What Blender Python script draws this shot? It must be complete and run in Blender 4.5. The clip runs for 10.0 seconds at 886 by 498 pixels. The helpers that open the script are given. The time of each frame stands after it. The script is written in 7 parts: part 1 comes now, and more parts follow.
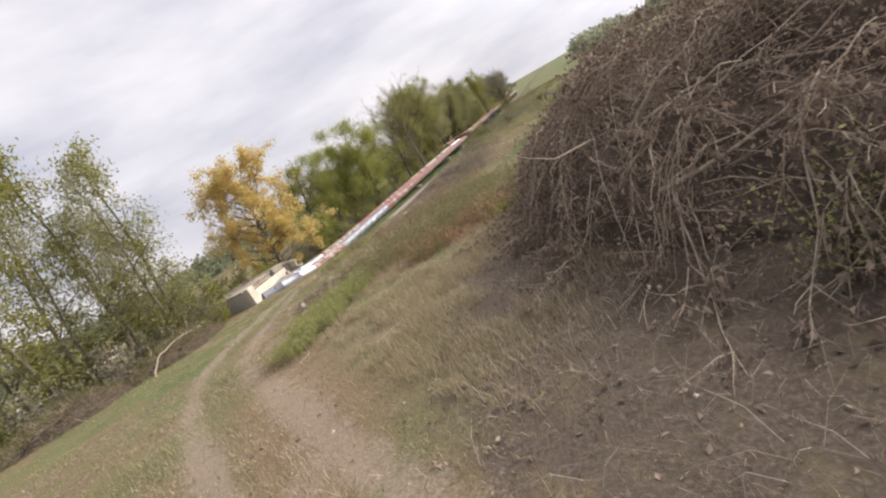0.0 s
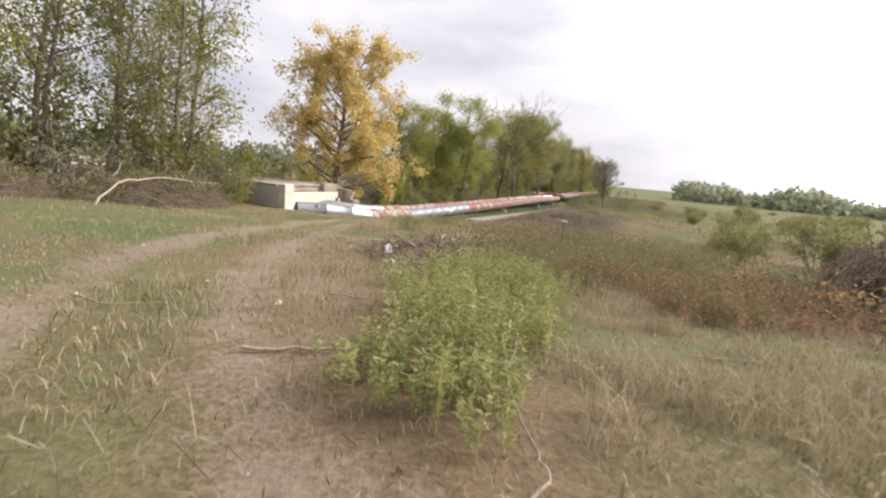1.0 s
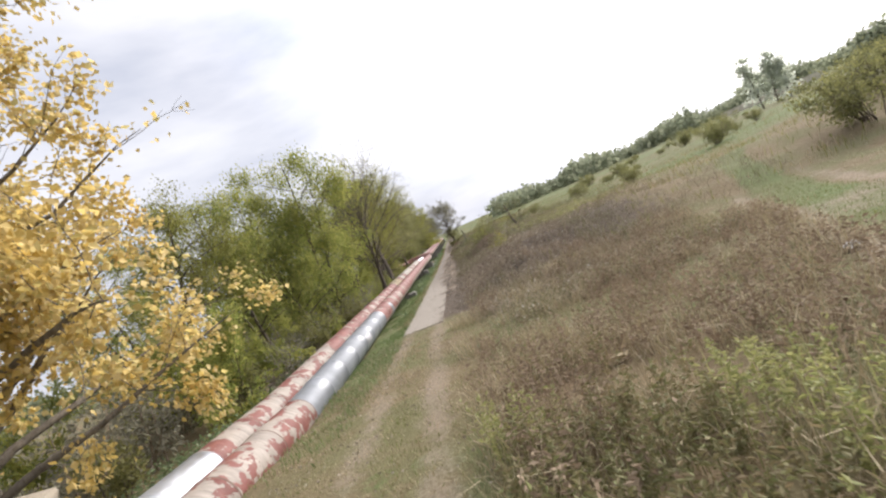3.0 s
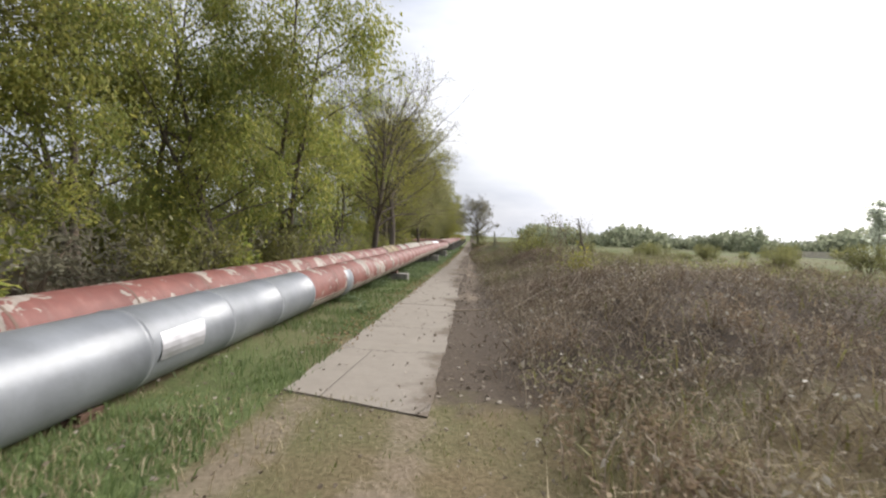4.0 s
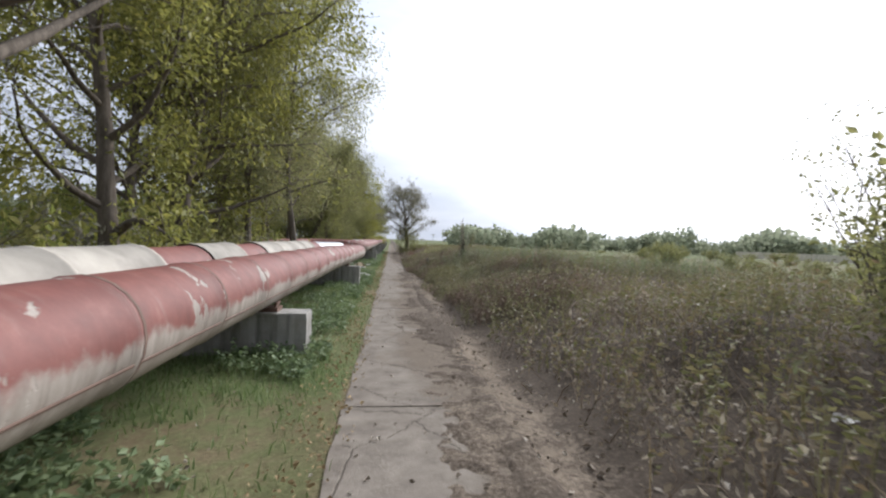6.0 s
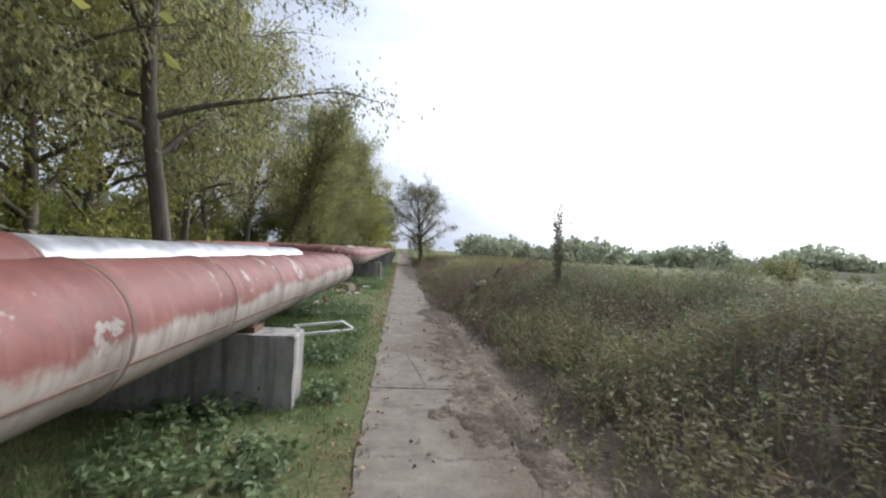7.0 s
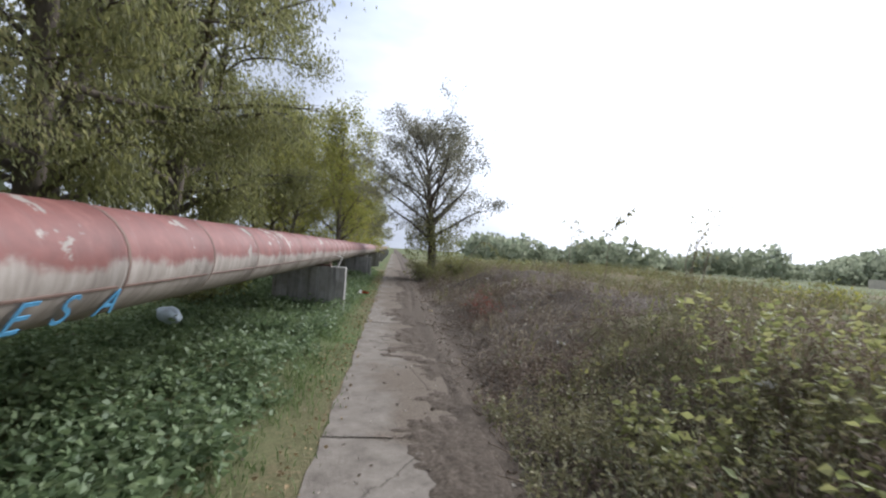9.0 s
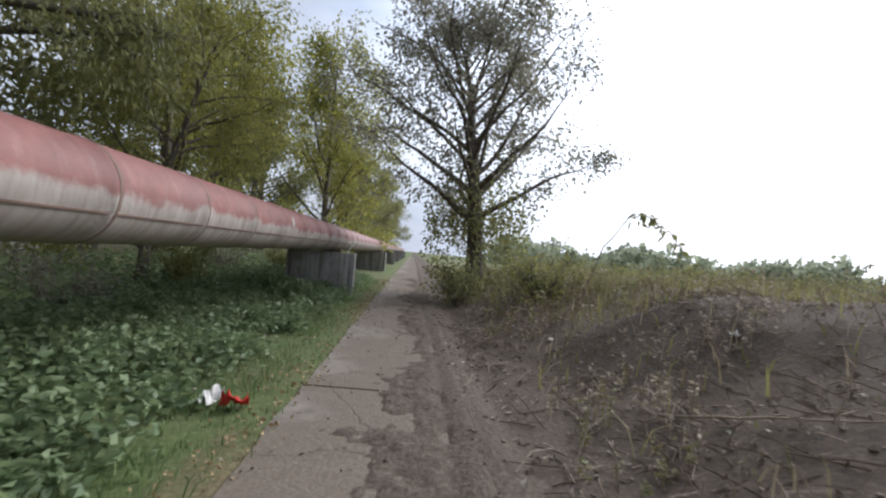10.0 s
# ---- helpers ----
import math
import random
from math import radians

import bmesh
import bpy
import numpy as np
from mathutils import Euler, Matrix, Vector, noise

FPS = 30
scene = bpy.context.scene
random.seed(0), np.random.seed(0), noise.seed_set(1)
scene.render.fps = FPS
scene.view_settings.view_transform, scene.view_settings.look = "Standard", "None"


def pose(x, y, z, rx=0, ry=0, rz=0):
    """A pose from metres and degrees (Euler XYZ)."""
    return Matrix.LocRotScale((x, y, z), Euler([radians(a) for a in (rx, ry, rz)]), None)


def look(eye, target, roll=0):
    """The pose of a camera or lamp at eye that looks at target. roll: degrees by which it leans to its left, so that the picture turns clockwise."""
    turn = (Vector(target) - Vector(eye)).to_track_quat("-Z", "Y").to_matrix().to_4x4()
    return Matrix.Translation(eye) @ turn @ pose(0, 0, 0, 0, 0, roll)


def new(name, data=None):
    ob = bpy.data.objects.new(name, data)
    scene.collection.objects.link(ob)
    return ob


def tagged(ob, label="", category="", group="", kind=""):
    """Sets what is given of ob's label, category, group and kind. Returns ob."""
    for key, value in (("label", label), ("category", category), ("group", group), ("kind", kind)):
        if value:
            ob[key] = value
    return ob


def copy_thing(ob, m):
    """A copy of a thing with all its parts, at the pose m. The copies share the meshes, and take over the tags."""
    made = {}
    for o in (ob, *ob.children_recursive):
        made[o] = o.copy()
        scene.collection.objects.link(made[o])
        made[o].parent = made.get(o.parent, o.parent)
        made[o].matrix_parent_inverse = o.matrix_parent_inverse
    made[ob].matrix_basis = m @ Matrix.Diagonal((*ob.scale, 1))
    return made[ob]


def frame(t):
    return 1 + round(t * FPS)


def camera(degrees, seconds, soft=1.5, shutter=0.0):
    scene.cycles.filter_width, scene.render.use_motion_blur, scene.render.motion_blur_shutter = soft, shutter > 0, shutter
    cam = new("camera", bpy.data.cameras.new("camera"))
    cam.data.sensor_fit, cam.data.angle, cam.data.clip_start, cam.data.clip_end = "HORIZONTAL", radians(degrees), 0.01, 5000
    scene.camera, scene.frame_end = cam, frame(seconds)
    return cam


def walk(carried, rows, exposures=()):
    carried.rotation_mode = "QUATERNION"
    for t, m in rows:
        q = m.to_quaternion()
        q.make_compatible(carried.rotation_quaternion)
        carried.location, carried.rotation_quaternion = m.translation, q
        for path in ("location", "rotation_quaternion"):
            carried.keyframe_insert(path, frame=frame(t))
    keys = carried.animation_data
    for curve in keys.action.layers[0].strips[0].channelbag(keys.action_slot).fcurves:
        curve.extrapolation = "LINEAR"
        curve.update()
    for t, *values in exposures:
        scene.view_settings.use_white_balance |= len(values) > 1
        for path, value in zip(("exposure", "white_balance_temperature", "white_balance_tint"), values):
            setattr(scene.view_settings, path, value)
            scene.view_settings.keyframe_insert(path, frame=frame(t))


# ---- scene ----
cam = camera(88.5, 10.0, soft=2.2, shutter=0.04)
PATH = [
    (0.0, (15.735, -32.911, 4.247), (12.164, -23.874, 1.886), -29.77),
    (0.5, (12.807, -31.169, 3.500), (10.277, -21.693, 1.549), -9.34),
    (1.0, (9.989, -28.108, 2.874), (6.261, -18.986, 1.170), 5.25),
    (1.5, (7.490, -24.658, 2.509), (3.871, -15.391, 1.495), 1.62),
    (2.0, (5.061, -21.235, 2.484), (3.075, -11.465, 1.705), -17.57),
    (2.5, (3.370, -17.680, 2.397), (2.618, -7.714, 2.063), -28.77),
    (2.7, (3.004, -16.307, 2.389), (2.559, -6.323, 2.058), -29.55),
    (3.8, (1.743, -6.621, 1.508), (1.136, 3.356, 1.218), 0.91),
    (4.0, (1.591, -4.394, 1.343), (0.965, 5.581, 1.015), 2.45),
    (4.5, (0.785, 1.832, 1.204), (1.189, 11.818, 0.879), -3.05),
    (5.0, (0.240, 8.493, 0.965), (1.881, 18.352, 0.641), -11.98),
    (5.5, (0.281, 14.859, 0.953), (2.014, 24.707, 0.918), -3.98),
    (5.7, (0.348, 17.342, 0.910), (1.862, 27.224, 0.692), -0.64),
    (6.8, (0.389, 30.532, 0.783), (1.232, 40.496, 0.699), 4.23),
    (7.0, (0.239, 33.065, 0.714), (1.189, 43.020, 0.748), 3.14),
    (7.5, (0.080, 39.656, 0.589), (1.476, 49.557, 0.684), -1.64),
    (8.0, (0.056, 46.663, 0.591), (1.527, 56.553, 0.707), -2.17),
    (8.3, (0.106, 50.625, 0.616), (1.532, 60.522, 0.733), -1.13),
    (8.5, (0.272, 53.259, 0.573), (1.660, 63.162, 0.661), -0.67),
    (9.0, (0.519, 60.057, 0.500), (1.589, 70.000, 0.548), 3.96),
    (9.5, (0.851, 66.471, 0.400), (1.795, 76.426, 0.475), 3.63),
    (9.8, (0.932, 70.360, 0.219), (1.579, 80.339, 0.273), 6.20),
    (10.0, (0.880, 72.895, 0.091), (1.527, 82.873, 0.214), 5.21),
]
walk(cam, [(t, look(eye, target, roll)) for t, eye, target, roll in PATH],
     exposures=[(0, 1.26, 6650, 17), (1, 1.38, 6700, 17), (2.7, 1.40, 6420, 15), (3.8, 1.16, 6450, 12), (5.5, 1.10, 6050, 11), (10, 1.06, 5780, 11)])

# ---- light and sky ----
SUN_DIR = Vector((0.62, 0.55, 0.56)).normalized()
world = bpy.data.worlds.new("overcast_sky")
scene.world = world
world.use_nodes = True
wn, wl = world.node_tree.nodes, world.node_tree.links
sky = wn.new("ShaderNodeTexSky")
sky.sky_type, sky.sun_disc = "NISHITA", False
sky.sun_elevation, sky.sun_rotation = radians(34), radians(48)
sky.air_density, sky.dust_density = 1.2, 4.0
coord = wn.new("ShaderNodeTexCoord")
stretch = wn.new("ShaderNodeMapping")
stretch.inputs["Scale"].default_value = (1.0, 1.0, 3.2)
cloud = wn.new("ShaderNodeTexNoise")
cloud.inputs["Scale"].default_value, cloud.inputs["Detail"].default_value = 2.3, 6.0
ramp = wn.new("ShaderNodeValToRGB")
ramp.color_ramp.elements[0].position, ramp.color_ramp.elements[0].color = 0.32, (0.54, 0.58, 0.67, 1)
ramp.color_ramp.elements[1].position, ramp.color_ramp.elements[1].color = 0.62, (0.92, 0.93, 0.955, 1)
dim = wn.new("ShaderNodeVectorMath")
dim.operation = "SCALE"
dim.inputs["Scale"].default_value = 0.1
veil = wn.new("ShaderNodeMix")
veil.data_type = "RGBA"
veil.inputs[0].default_value = 0.86
toward = wn.new("ShaderNodeVectorMath")
toward.operation = "DOT_PRODUCT"
toward.inputs[1].default_value = SUN_DIR
glow = wn.new("ShaderNodeMapRange")
glow.interpolation_type = "SMOOTHSTEP"
glow.inputs["From Min"].default_value, glow.inputs["From Max"].default_value = 0.5, 0.95
glow.inputs["To Min"].default_value, glow.inputs["To Max"].default_value = 0.47, 1.02
wl.new(coord.outputs["Generated"], stretch.inputs[0])
wl.new(stretch.outputs[0], cloud.inputs["Vector"])
wl.new(cloud.outputs[0], ramp.inputs[0])
wl.new(sky.outputs[0], dim.inputs[0])
wl.new(dim.outputs[0], veil.inputs[6])
wl.new(ramp.outputs[0], veil.inputs[7])
wl.new(coord.outputs["Generated"], toward.inputs[0])
wl.new(toward.outputs["Value"], glow.inputs[0])
wl.new(veil.outputs[2], wn["Background"].inputs[0])
wl.new(glow.outputs[0], wn["Background"].inputs[1])

sun = new("sun", bpy.data.lights.new("sun", "SUN"))
sun.data.energy, sun.data.angle, sun.data.color = 2.3, radians(36), (1.0, 0.95, 0.88)
sun.matrix_world = look(SUN_DIR * 60, (0, 0, 0))


# ---- materials ----
def shader(name, rough=0.9):
    m = bpy.data.materials.new(name)
    m.use_nodes = True
    n, l = m.node_tree.nodes, m.node_tree.links
    b = n["Principled BSDF"]
    b.inputs["Roughness"].default_value = rough
    b.inputs["Specular IOR Level"].default_value = 0.12 if rough > 0.84 else 0.35
    return m, n, l, b


def noise_node(n, l, scale, detail=5.0, vec=None, rough=0.6, dist=0.0):
    t = n.new("ShaderNodeTexNoise")
    t.inputs["Scale"].default_value, t.inputs["Detail"].default_value = scale, detail
    t.inputs["Roughness"].default_value, t.inputs["Distortion"].default_value = rough, dist
    if vec is not None:
        l.new(vec, t.inputs["Vector"])
    return t.outputs[0]


def ramp_node(n, l, fac, stops):
    r = n.new("ShaderNodeValToRGB")
    e = r.color_ramp.elements
    while len(e) < len(stops):
        e.new(0.5)
    for k, (p, c) in zip(e, stops):
        k.position, k.color = p, (*c, 1) if len(c) == 3 else c
    l.new(fac, r.inputs[0])
    return r.outputs[0]


def mix_node(n, l, fac, a, b):
    x = n.new("ShaderNodeMix")
    x.data_type = "RGBA"
    for s, v in ((0, fac), (6, a), (7, b)):
        if isinstance(v, (float, int)):
            x.inputs[s].default_value = v
        elif isinstance(v, tuple):
            x.inputs[s].default_value = (*v, 1)
        else:
            l.new(v, x.inputs[s])
    return x.outputs[2]


def math_node(n, l, op, a, b=0.0, clamp=False):
    x = n.new("ShaderNodeMath")
    x.operation, x.use_clamp = op, clamp
    for s, v in ((0, a), (1, b)):
        if isinstance(v, (float, int)):
            x.inputs[s].default_value = v
        else:
            l.new(v, x.inputs[s])
    return x.outputs[0]


def step_node(n, l, v, lo, hi):
    x = n.new("ShaderNodeMapRange")
    x.interpolation_type = "SMOOTHSTEP"
    x.inputs["From Min"].default_value, x.inputs["From Max"].default_value = lo, hi
    l.new(v, x.inputs[0])
    return x.outputs[0]


def bump_node(n, l, b, height, strength=0.4, dist=0.02):
    x = n.new("ShaderNodeBump")
    x.inputs["Strength"].default_value, x.inputs["Distance"].default_value = strength, dist
    l.new(height, x.inputs["Height"])
    l.new(x.outputs[0], b.inputs["Normal"])


def place_node(n):
    return n.new("ShaderNodeNewGeometry").outputs["Position"]


def leaf_mat(name, cols, rough=0.55, through_light=0.5):
    """Leaves or blades that differ piece by piece, and let some light through."""
    m, n, l, b = shader(name, rough)
    g = n.new("ShaderNodeNewGeometry")
    c = ramp_node(n, l, g.outputs["Random Per Island"], [(i / max(1, len(cols) - 1), k) for i, k in enumerate(cols)])
    big = noise_node(n, l, 0.7, 3.0, g.outputs["Position"])
    c = mix_node(n, l, math_node(n, l, "MULTIPLY", step_node(n, l, big, 0.35, 0.7), 0.45), c, cols[-1])
    clump = noise_node(n, l, 1.9, 2.0, g.outputs["Position"])
    c = mix_node(n, l, math_node(n, l, "MULTIPLY", step_node(n, l, clump, 0.5, 0.72), 0.55), c, tuple(v * 0.92 for v in cols[0]))
    l.new(c, b.inputs["Base Color"])
    t = n.new("ShaderNodeBsdfTranslucent")
    l.new(c, t.inputs[0])
    s = n.new("ShaderNodeMixShader")
    s.inputs[0].default_value = through_light
    l.new(b.outputs[0], s.inputs[1])
    l.new(t.outputs[0], s.inputs[2])
    l.new(s.outputs[0], n["Material Output"].inputs[0])
    return m


def bark_mat(name, dark, light, scale=9.0):
    m, n, l, b = shader(name, 0.92)
    p = place_node(n)
    mp = n.new("ShaderNodeMapping")
    mp.inputs["Scale"].default_value = (1, 1, 0.22)
    l.new(p, mp.inputs[0])
    h = noise_node(n, l, scale, 8.0, mp.outputs[0], 0.7)
    l.new(ramp_node(n, l, h, [(0.3, dark), (0.7, light)]), b.inputs["Base Color"])
    bump_node(n, l, b, h, 0.8, 0.03)
    return m


def plain_mat(name, col, rough=0.8, var=0.25, scale=6.0, metal=0.0):
    m, n, l, b = shader(name, rough)
    p = place_node(n)
    h = noise_node(n, l, scale, 6.0, p)
    d = tuple(max(0.0, c * (1 - var)) for c in col)
    u = tuple(min(1.0, c * (1 + var)) for c in col)
    l.new(ramp_node(n, l, h, [(0.3, d), (0.7, u)]), b.inputs["Base Color"])
    b.inputs["Metallic"].default_value = metal
    bump_node(n, l, b, noise_node(n, l, scale * 5, 4.0, p), 0.25, 0.01)
    return m


def ground_mat():
    m, n, l, b = shader("ground_earth", 0.97)
    p = place_node(n)

    def at(name):
        a = n.new("ShaderNodeAttribute")
        a.attribute_name = name
        return a.outputs["Fac"]

    fine, mid, big = noise_node(n, l, 26, 8, p, 0.7), noise_node(n, l, 3.1, 6, p, 0.65), noise_node(n, l, 0.45, 4, p)
    dry = ramp_node(n, l, fine, [(0.26, (0.085, 0.066, 0.038)), (0.5, (0.155, 0.122, 0.072)), (0.75, (0.25, 0.20, 0.125))])
    green = ramp_node(n, l, fine, [(0.3, (0.058, 0.084, 0.03)), (0.7, (0.132, 0.166, 0.064))])
    soil = ramp_node(n, l, fine, [(0.28, (0.052, 0.041, 0.032)), (0.52, (0.098, 0.078, 0.060)), (0.75, (0.18, 0.148, 0.116))])
    dirt = ramp_node(n, l, fine, [(0.25, (0.16, 0.127, 0.094)), (0.5, (0.23, 0.186, 0.14)), (0.75, (0.31, 0.255, 0.198))])
    rust = ramp_node(n, l, fine, [(0.3, (0.12, 0.083, 0.053)), (0.75, (0.245, 0.175, 0.11))])
    wob = math_node(n, l, "ADD", math_node(n, l, "MULTIPLY", math_node(n, l, "SUBTRACT", mid, 0.5), 1.1),
                    math_node(n, l, "MULTIPLY", math_node(n, l, "SUBTRACT", fine, 0.5), 0.7))

    def mask(name):
        return step_node(n, l, math_node(n, l, "ADD", at(name), wob), 0.3, 0.7)

    wide = noise_node(n, l, 0.09, 5, p, 0.7)
    rank = mix_node(n, l, step_node(n, l, wide, 0.38, 0.6), mix_node(n, l, 0.55, dry, green), green)
    base = mix_node(n, l, step_node(n, l, big, 0.42, 0.62), dry, mix_node(n, l, 0.4, dry, green))
    c = mix_node(n, l, mask("green"), base, rank)
    c = mix_node(n, l, math_node(n, l, "MULTIPLY", mask("rust"), 0.7), c, rust)
    c = mix_node(n, l, mask("soil"), c, soil)
    c = mix_node(n, l, math_node(n, l, "MULTIPLY", mask("dirt"), 0.75), c, dirt)
    l.new(c, b.inputs["Base Color"])
    bump_node(n, l, b, math_node(n, l, "ADD", fine, mid), 0.7, 0.035)
    return m


def pipe_mat(name, zc, rad):
    """Red primer over pale weathered sheet: flaked and ragged along the first stretch, on the upper half further on."""
    m, n, l, b = shader(name, 0.62)
    p = place_node(n)
    xyz = n.new("ShaderNodeSeparateXYZ")
    l.new(p, xyz.inputs[0])
    rel = math_node(n, l, "DIVIDE", math_node(n, l, "SUBTRACT", xyz.outputs[2], zc), rad)
    along = step_node(n, l, xyz.outputs[1], 12.0, 19.0)
    loop = math_node(n, l, "MULTIPLY", step_node(n, l, xyz.outputs[1], 42.0, 50.0), 0.15)
    edge = math_node(n, l, "ADD", loop, math_node(n, l, "SUBTRACT", math_node(n, l, "MULTIPLY", along, 0.34), 0.42))
    wob = noise_node(n, l, 2.6, 6, p, 0.65)
    soft = math_node(n, l, "ADD", rel, math_node(n, l, "MULTIPLY", math_node(n, l, "SUBTRACT", wob, 0.5), 0.9))
    cover = step_node(n, l, math_node(n, l, "SUBTRACT", soft, edge), -0.08, 0.14)
    fl = noise_node(n, l, 2.1, 5, p, 0.55, 0.6)
    fl2 = noise_node(n, l, 7.5, 4, p, 0.6, 0.4)
    mixf = math_node(n, l, "ADD", fl, math_node(n, l, "MULTIPLY", fl2, 0.35))
    lim = math_node(n, l, "ADD", math_node(n, l, "ADD", 0.655, math_node(n, l, "MULTIPLY", step_node(n, l, xyz.outputs[1], -5.0, 4.0), 0.07)), math_node(n, l, "MULTIPLY", along, 0.075))
    flake = step_node(n, l, math_node(n, l, "SUBTRACT", mixf, lim), 0.0, 0.03)
    streak_map = n.new("ShaderNodeMapping")
    streak_map.inputs["Scale"].default_value = (1.0, 5.0, 0.7)
    l.new(p, streak_map.inputs[0])
    streak = noise_node(n, l, 2.4, 7, streak_map.outputs[0], 0.7)
    g2 = n.new("ShaderNodeObjectInfo").outputs["Random"]
    red = ramp_node(n, l, noise_node(n, l, 5.0, 7, p, 0.7), [(0.25, (0.105, 0.035, 0.027)), (0.55, (0.165, 0.056, 0.043)), (0.8, (0.245, 0.105, 0.082))])
    red = mix_node(n, l, math_node(n, l, "MULTIPLY", g2, 0.25), red, (0.22, 0.10, 0.09))
    pale = ramp_node(n, l, streak, [(0.25, (0.155, 0.128, 0.108)), (0.5, (0.27, 0.235, 0.20)), (0.75, (0.39, 0.345, 0.30))])
    # the pale colour goes browner from below mid-height to the bottom
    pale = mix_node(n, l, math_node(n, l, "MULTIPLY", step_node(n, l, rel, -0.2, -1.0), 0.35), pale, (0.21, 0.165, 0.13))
    keep = math_node(n, l, "MULTIPLY", cover, math_node(n, l, "SUBTRACT", 1.0, flake))
    dust = math_node(n, l, "MULTIPLY", step_node(n, l, streak, 0.5, 0.8), 0.22)
    c = mix_node(n, l, keep, pale, mix_node(n, l, dust, red, pale))
    l.new(c, b.inputs["Base Color"])
    bump_node(n, l, b, math_node(n, l, "ADD", math_node(n, l, "MULTIPLY", flake, -0.5), wob), 0.25, 0.02)
    return m


def metal_mat(name, col, rough):
    m, n, l, b = shader(name, rough)
    p = place_node(n)
    h = noise_node(n, l, 3.0, 6, p)
    l.new(ramp_node(n, l, h, [(0.3, tuple(c * 0.72 for c in col)), (0.7, col)]), b.inputs["Base Color"])
    l.new(ramp_node(n, l, noise_node(n, l, 6.0, 5, p), [(0.3, (rough - 0.1,) * 3), (0.7, (rough + 0.18,) * 3)]), b.inputs["Roughness"])
    b.inputs["Metallic"].default_value = 0.75
    bump_node(n, l, b, noise_node(n, l, 1.7, 3, p), 0.12, 0.05)
    return m


def concrete_mat(name, dark, light, streaks=0.5, moss=0.0):
    m, n, l, b = shader(name, 0.93)
    p = place_node(n)
    mp = n.new("ShaderNodeMapping")
    mp.inputs["Scale"].default_value = (6.0, 6.0, 0.5)
    l.new(p, mp.inputs[0])
    run, fine, big = noise_node(n, l, 1.3, 6, mp.outputs[0], 0.6), noise_node(n, l, 34, 8, p, 0.7), noise_node(n, l, 1.5, 5, p)
    c = ramp_node(n, l, big, [(0.3, dark), (0.7, light)])
    c = mix_node(n, l, math_node(n, l, "MULTIPLY", step_node(n, l, run, 0.45, 0.7), streaks), c, tuple(v * 0.45 for v in dark))
    c = mix_node(n, l, math_node(n, l, "MULTIPLY", step_node(n, l, fine, 0.5, 0.8), 0.3), c, tuple(min(1, v * 1.25) for v in light))
    if moss:
        c = mix_node(n, l, math_node(n, l, "MULTIPLY", step_node(n, l, noise_node(n, l, 4.5, 6, p), 0.5, 0.7), moss), c, (0.09, 0.085, 0.045))
    l.new(c, b.inputs["Base Color"])
    bump_node(n, l, b, math_node(n, l, "ADD", fine, big), 0.5, 0.015)
    return m


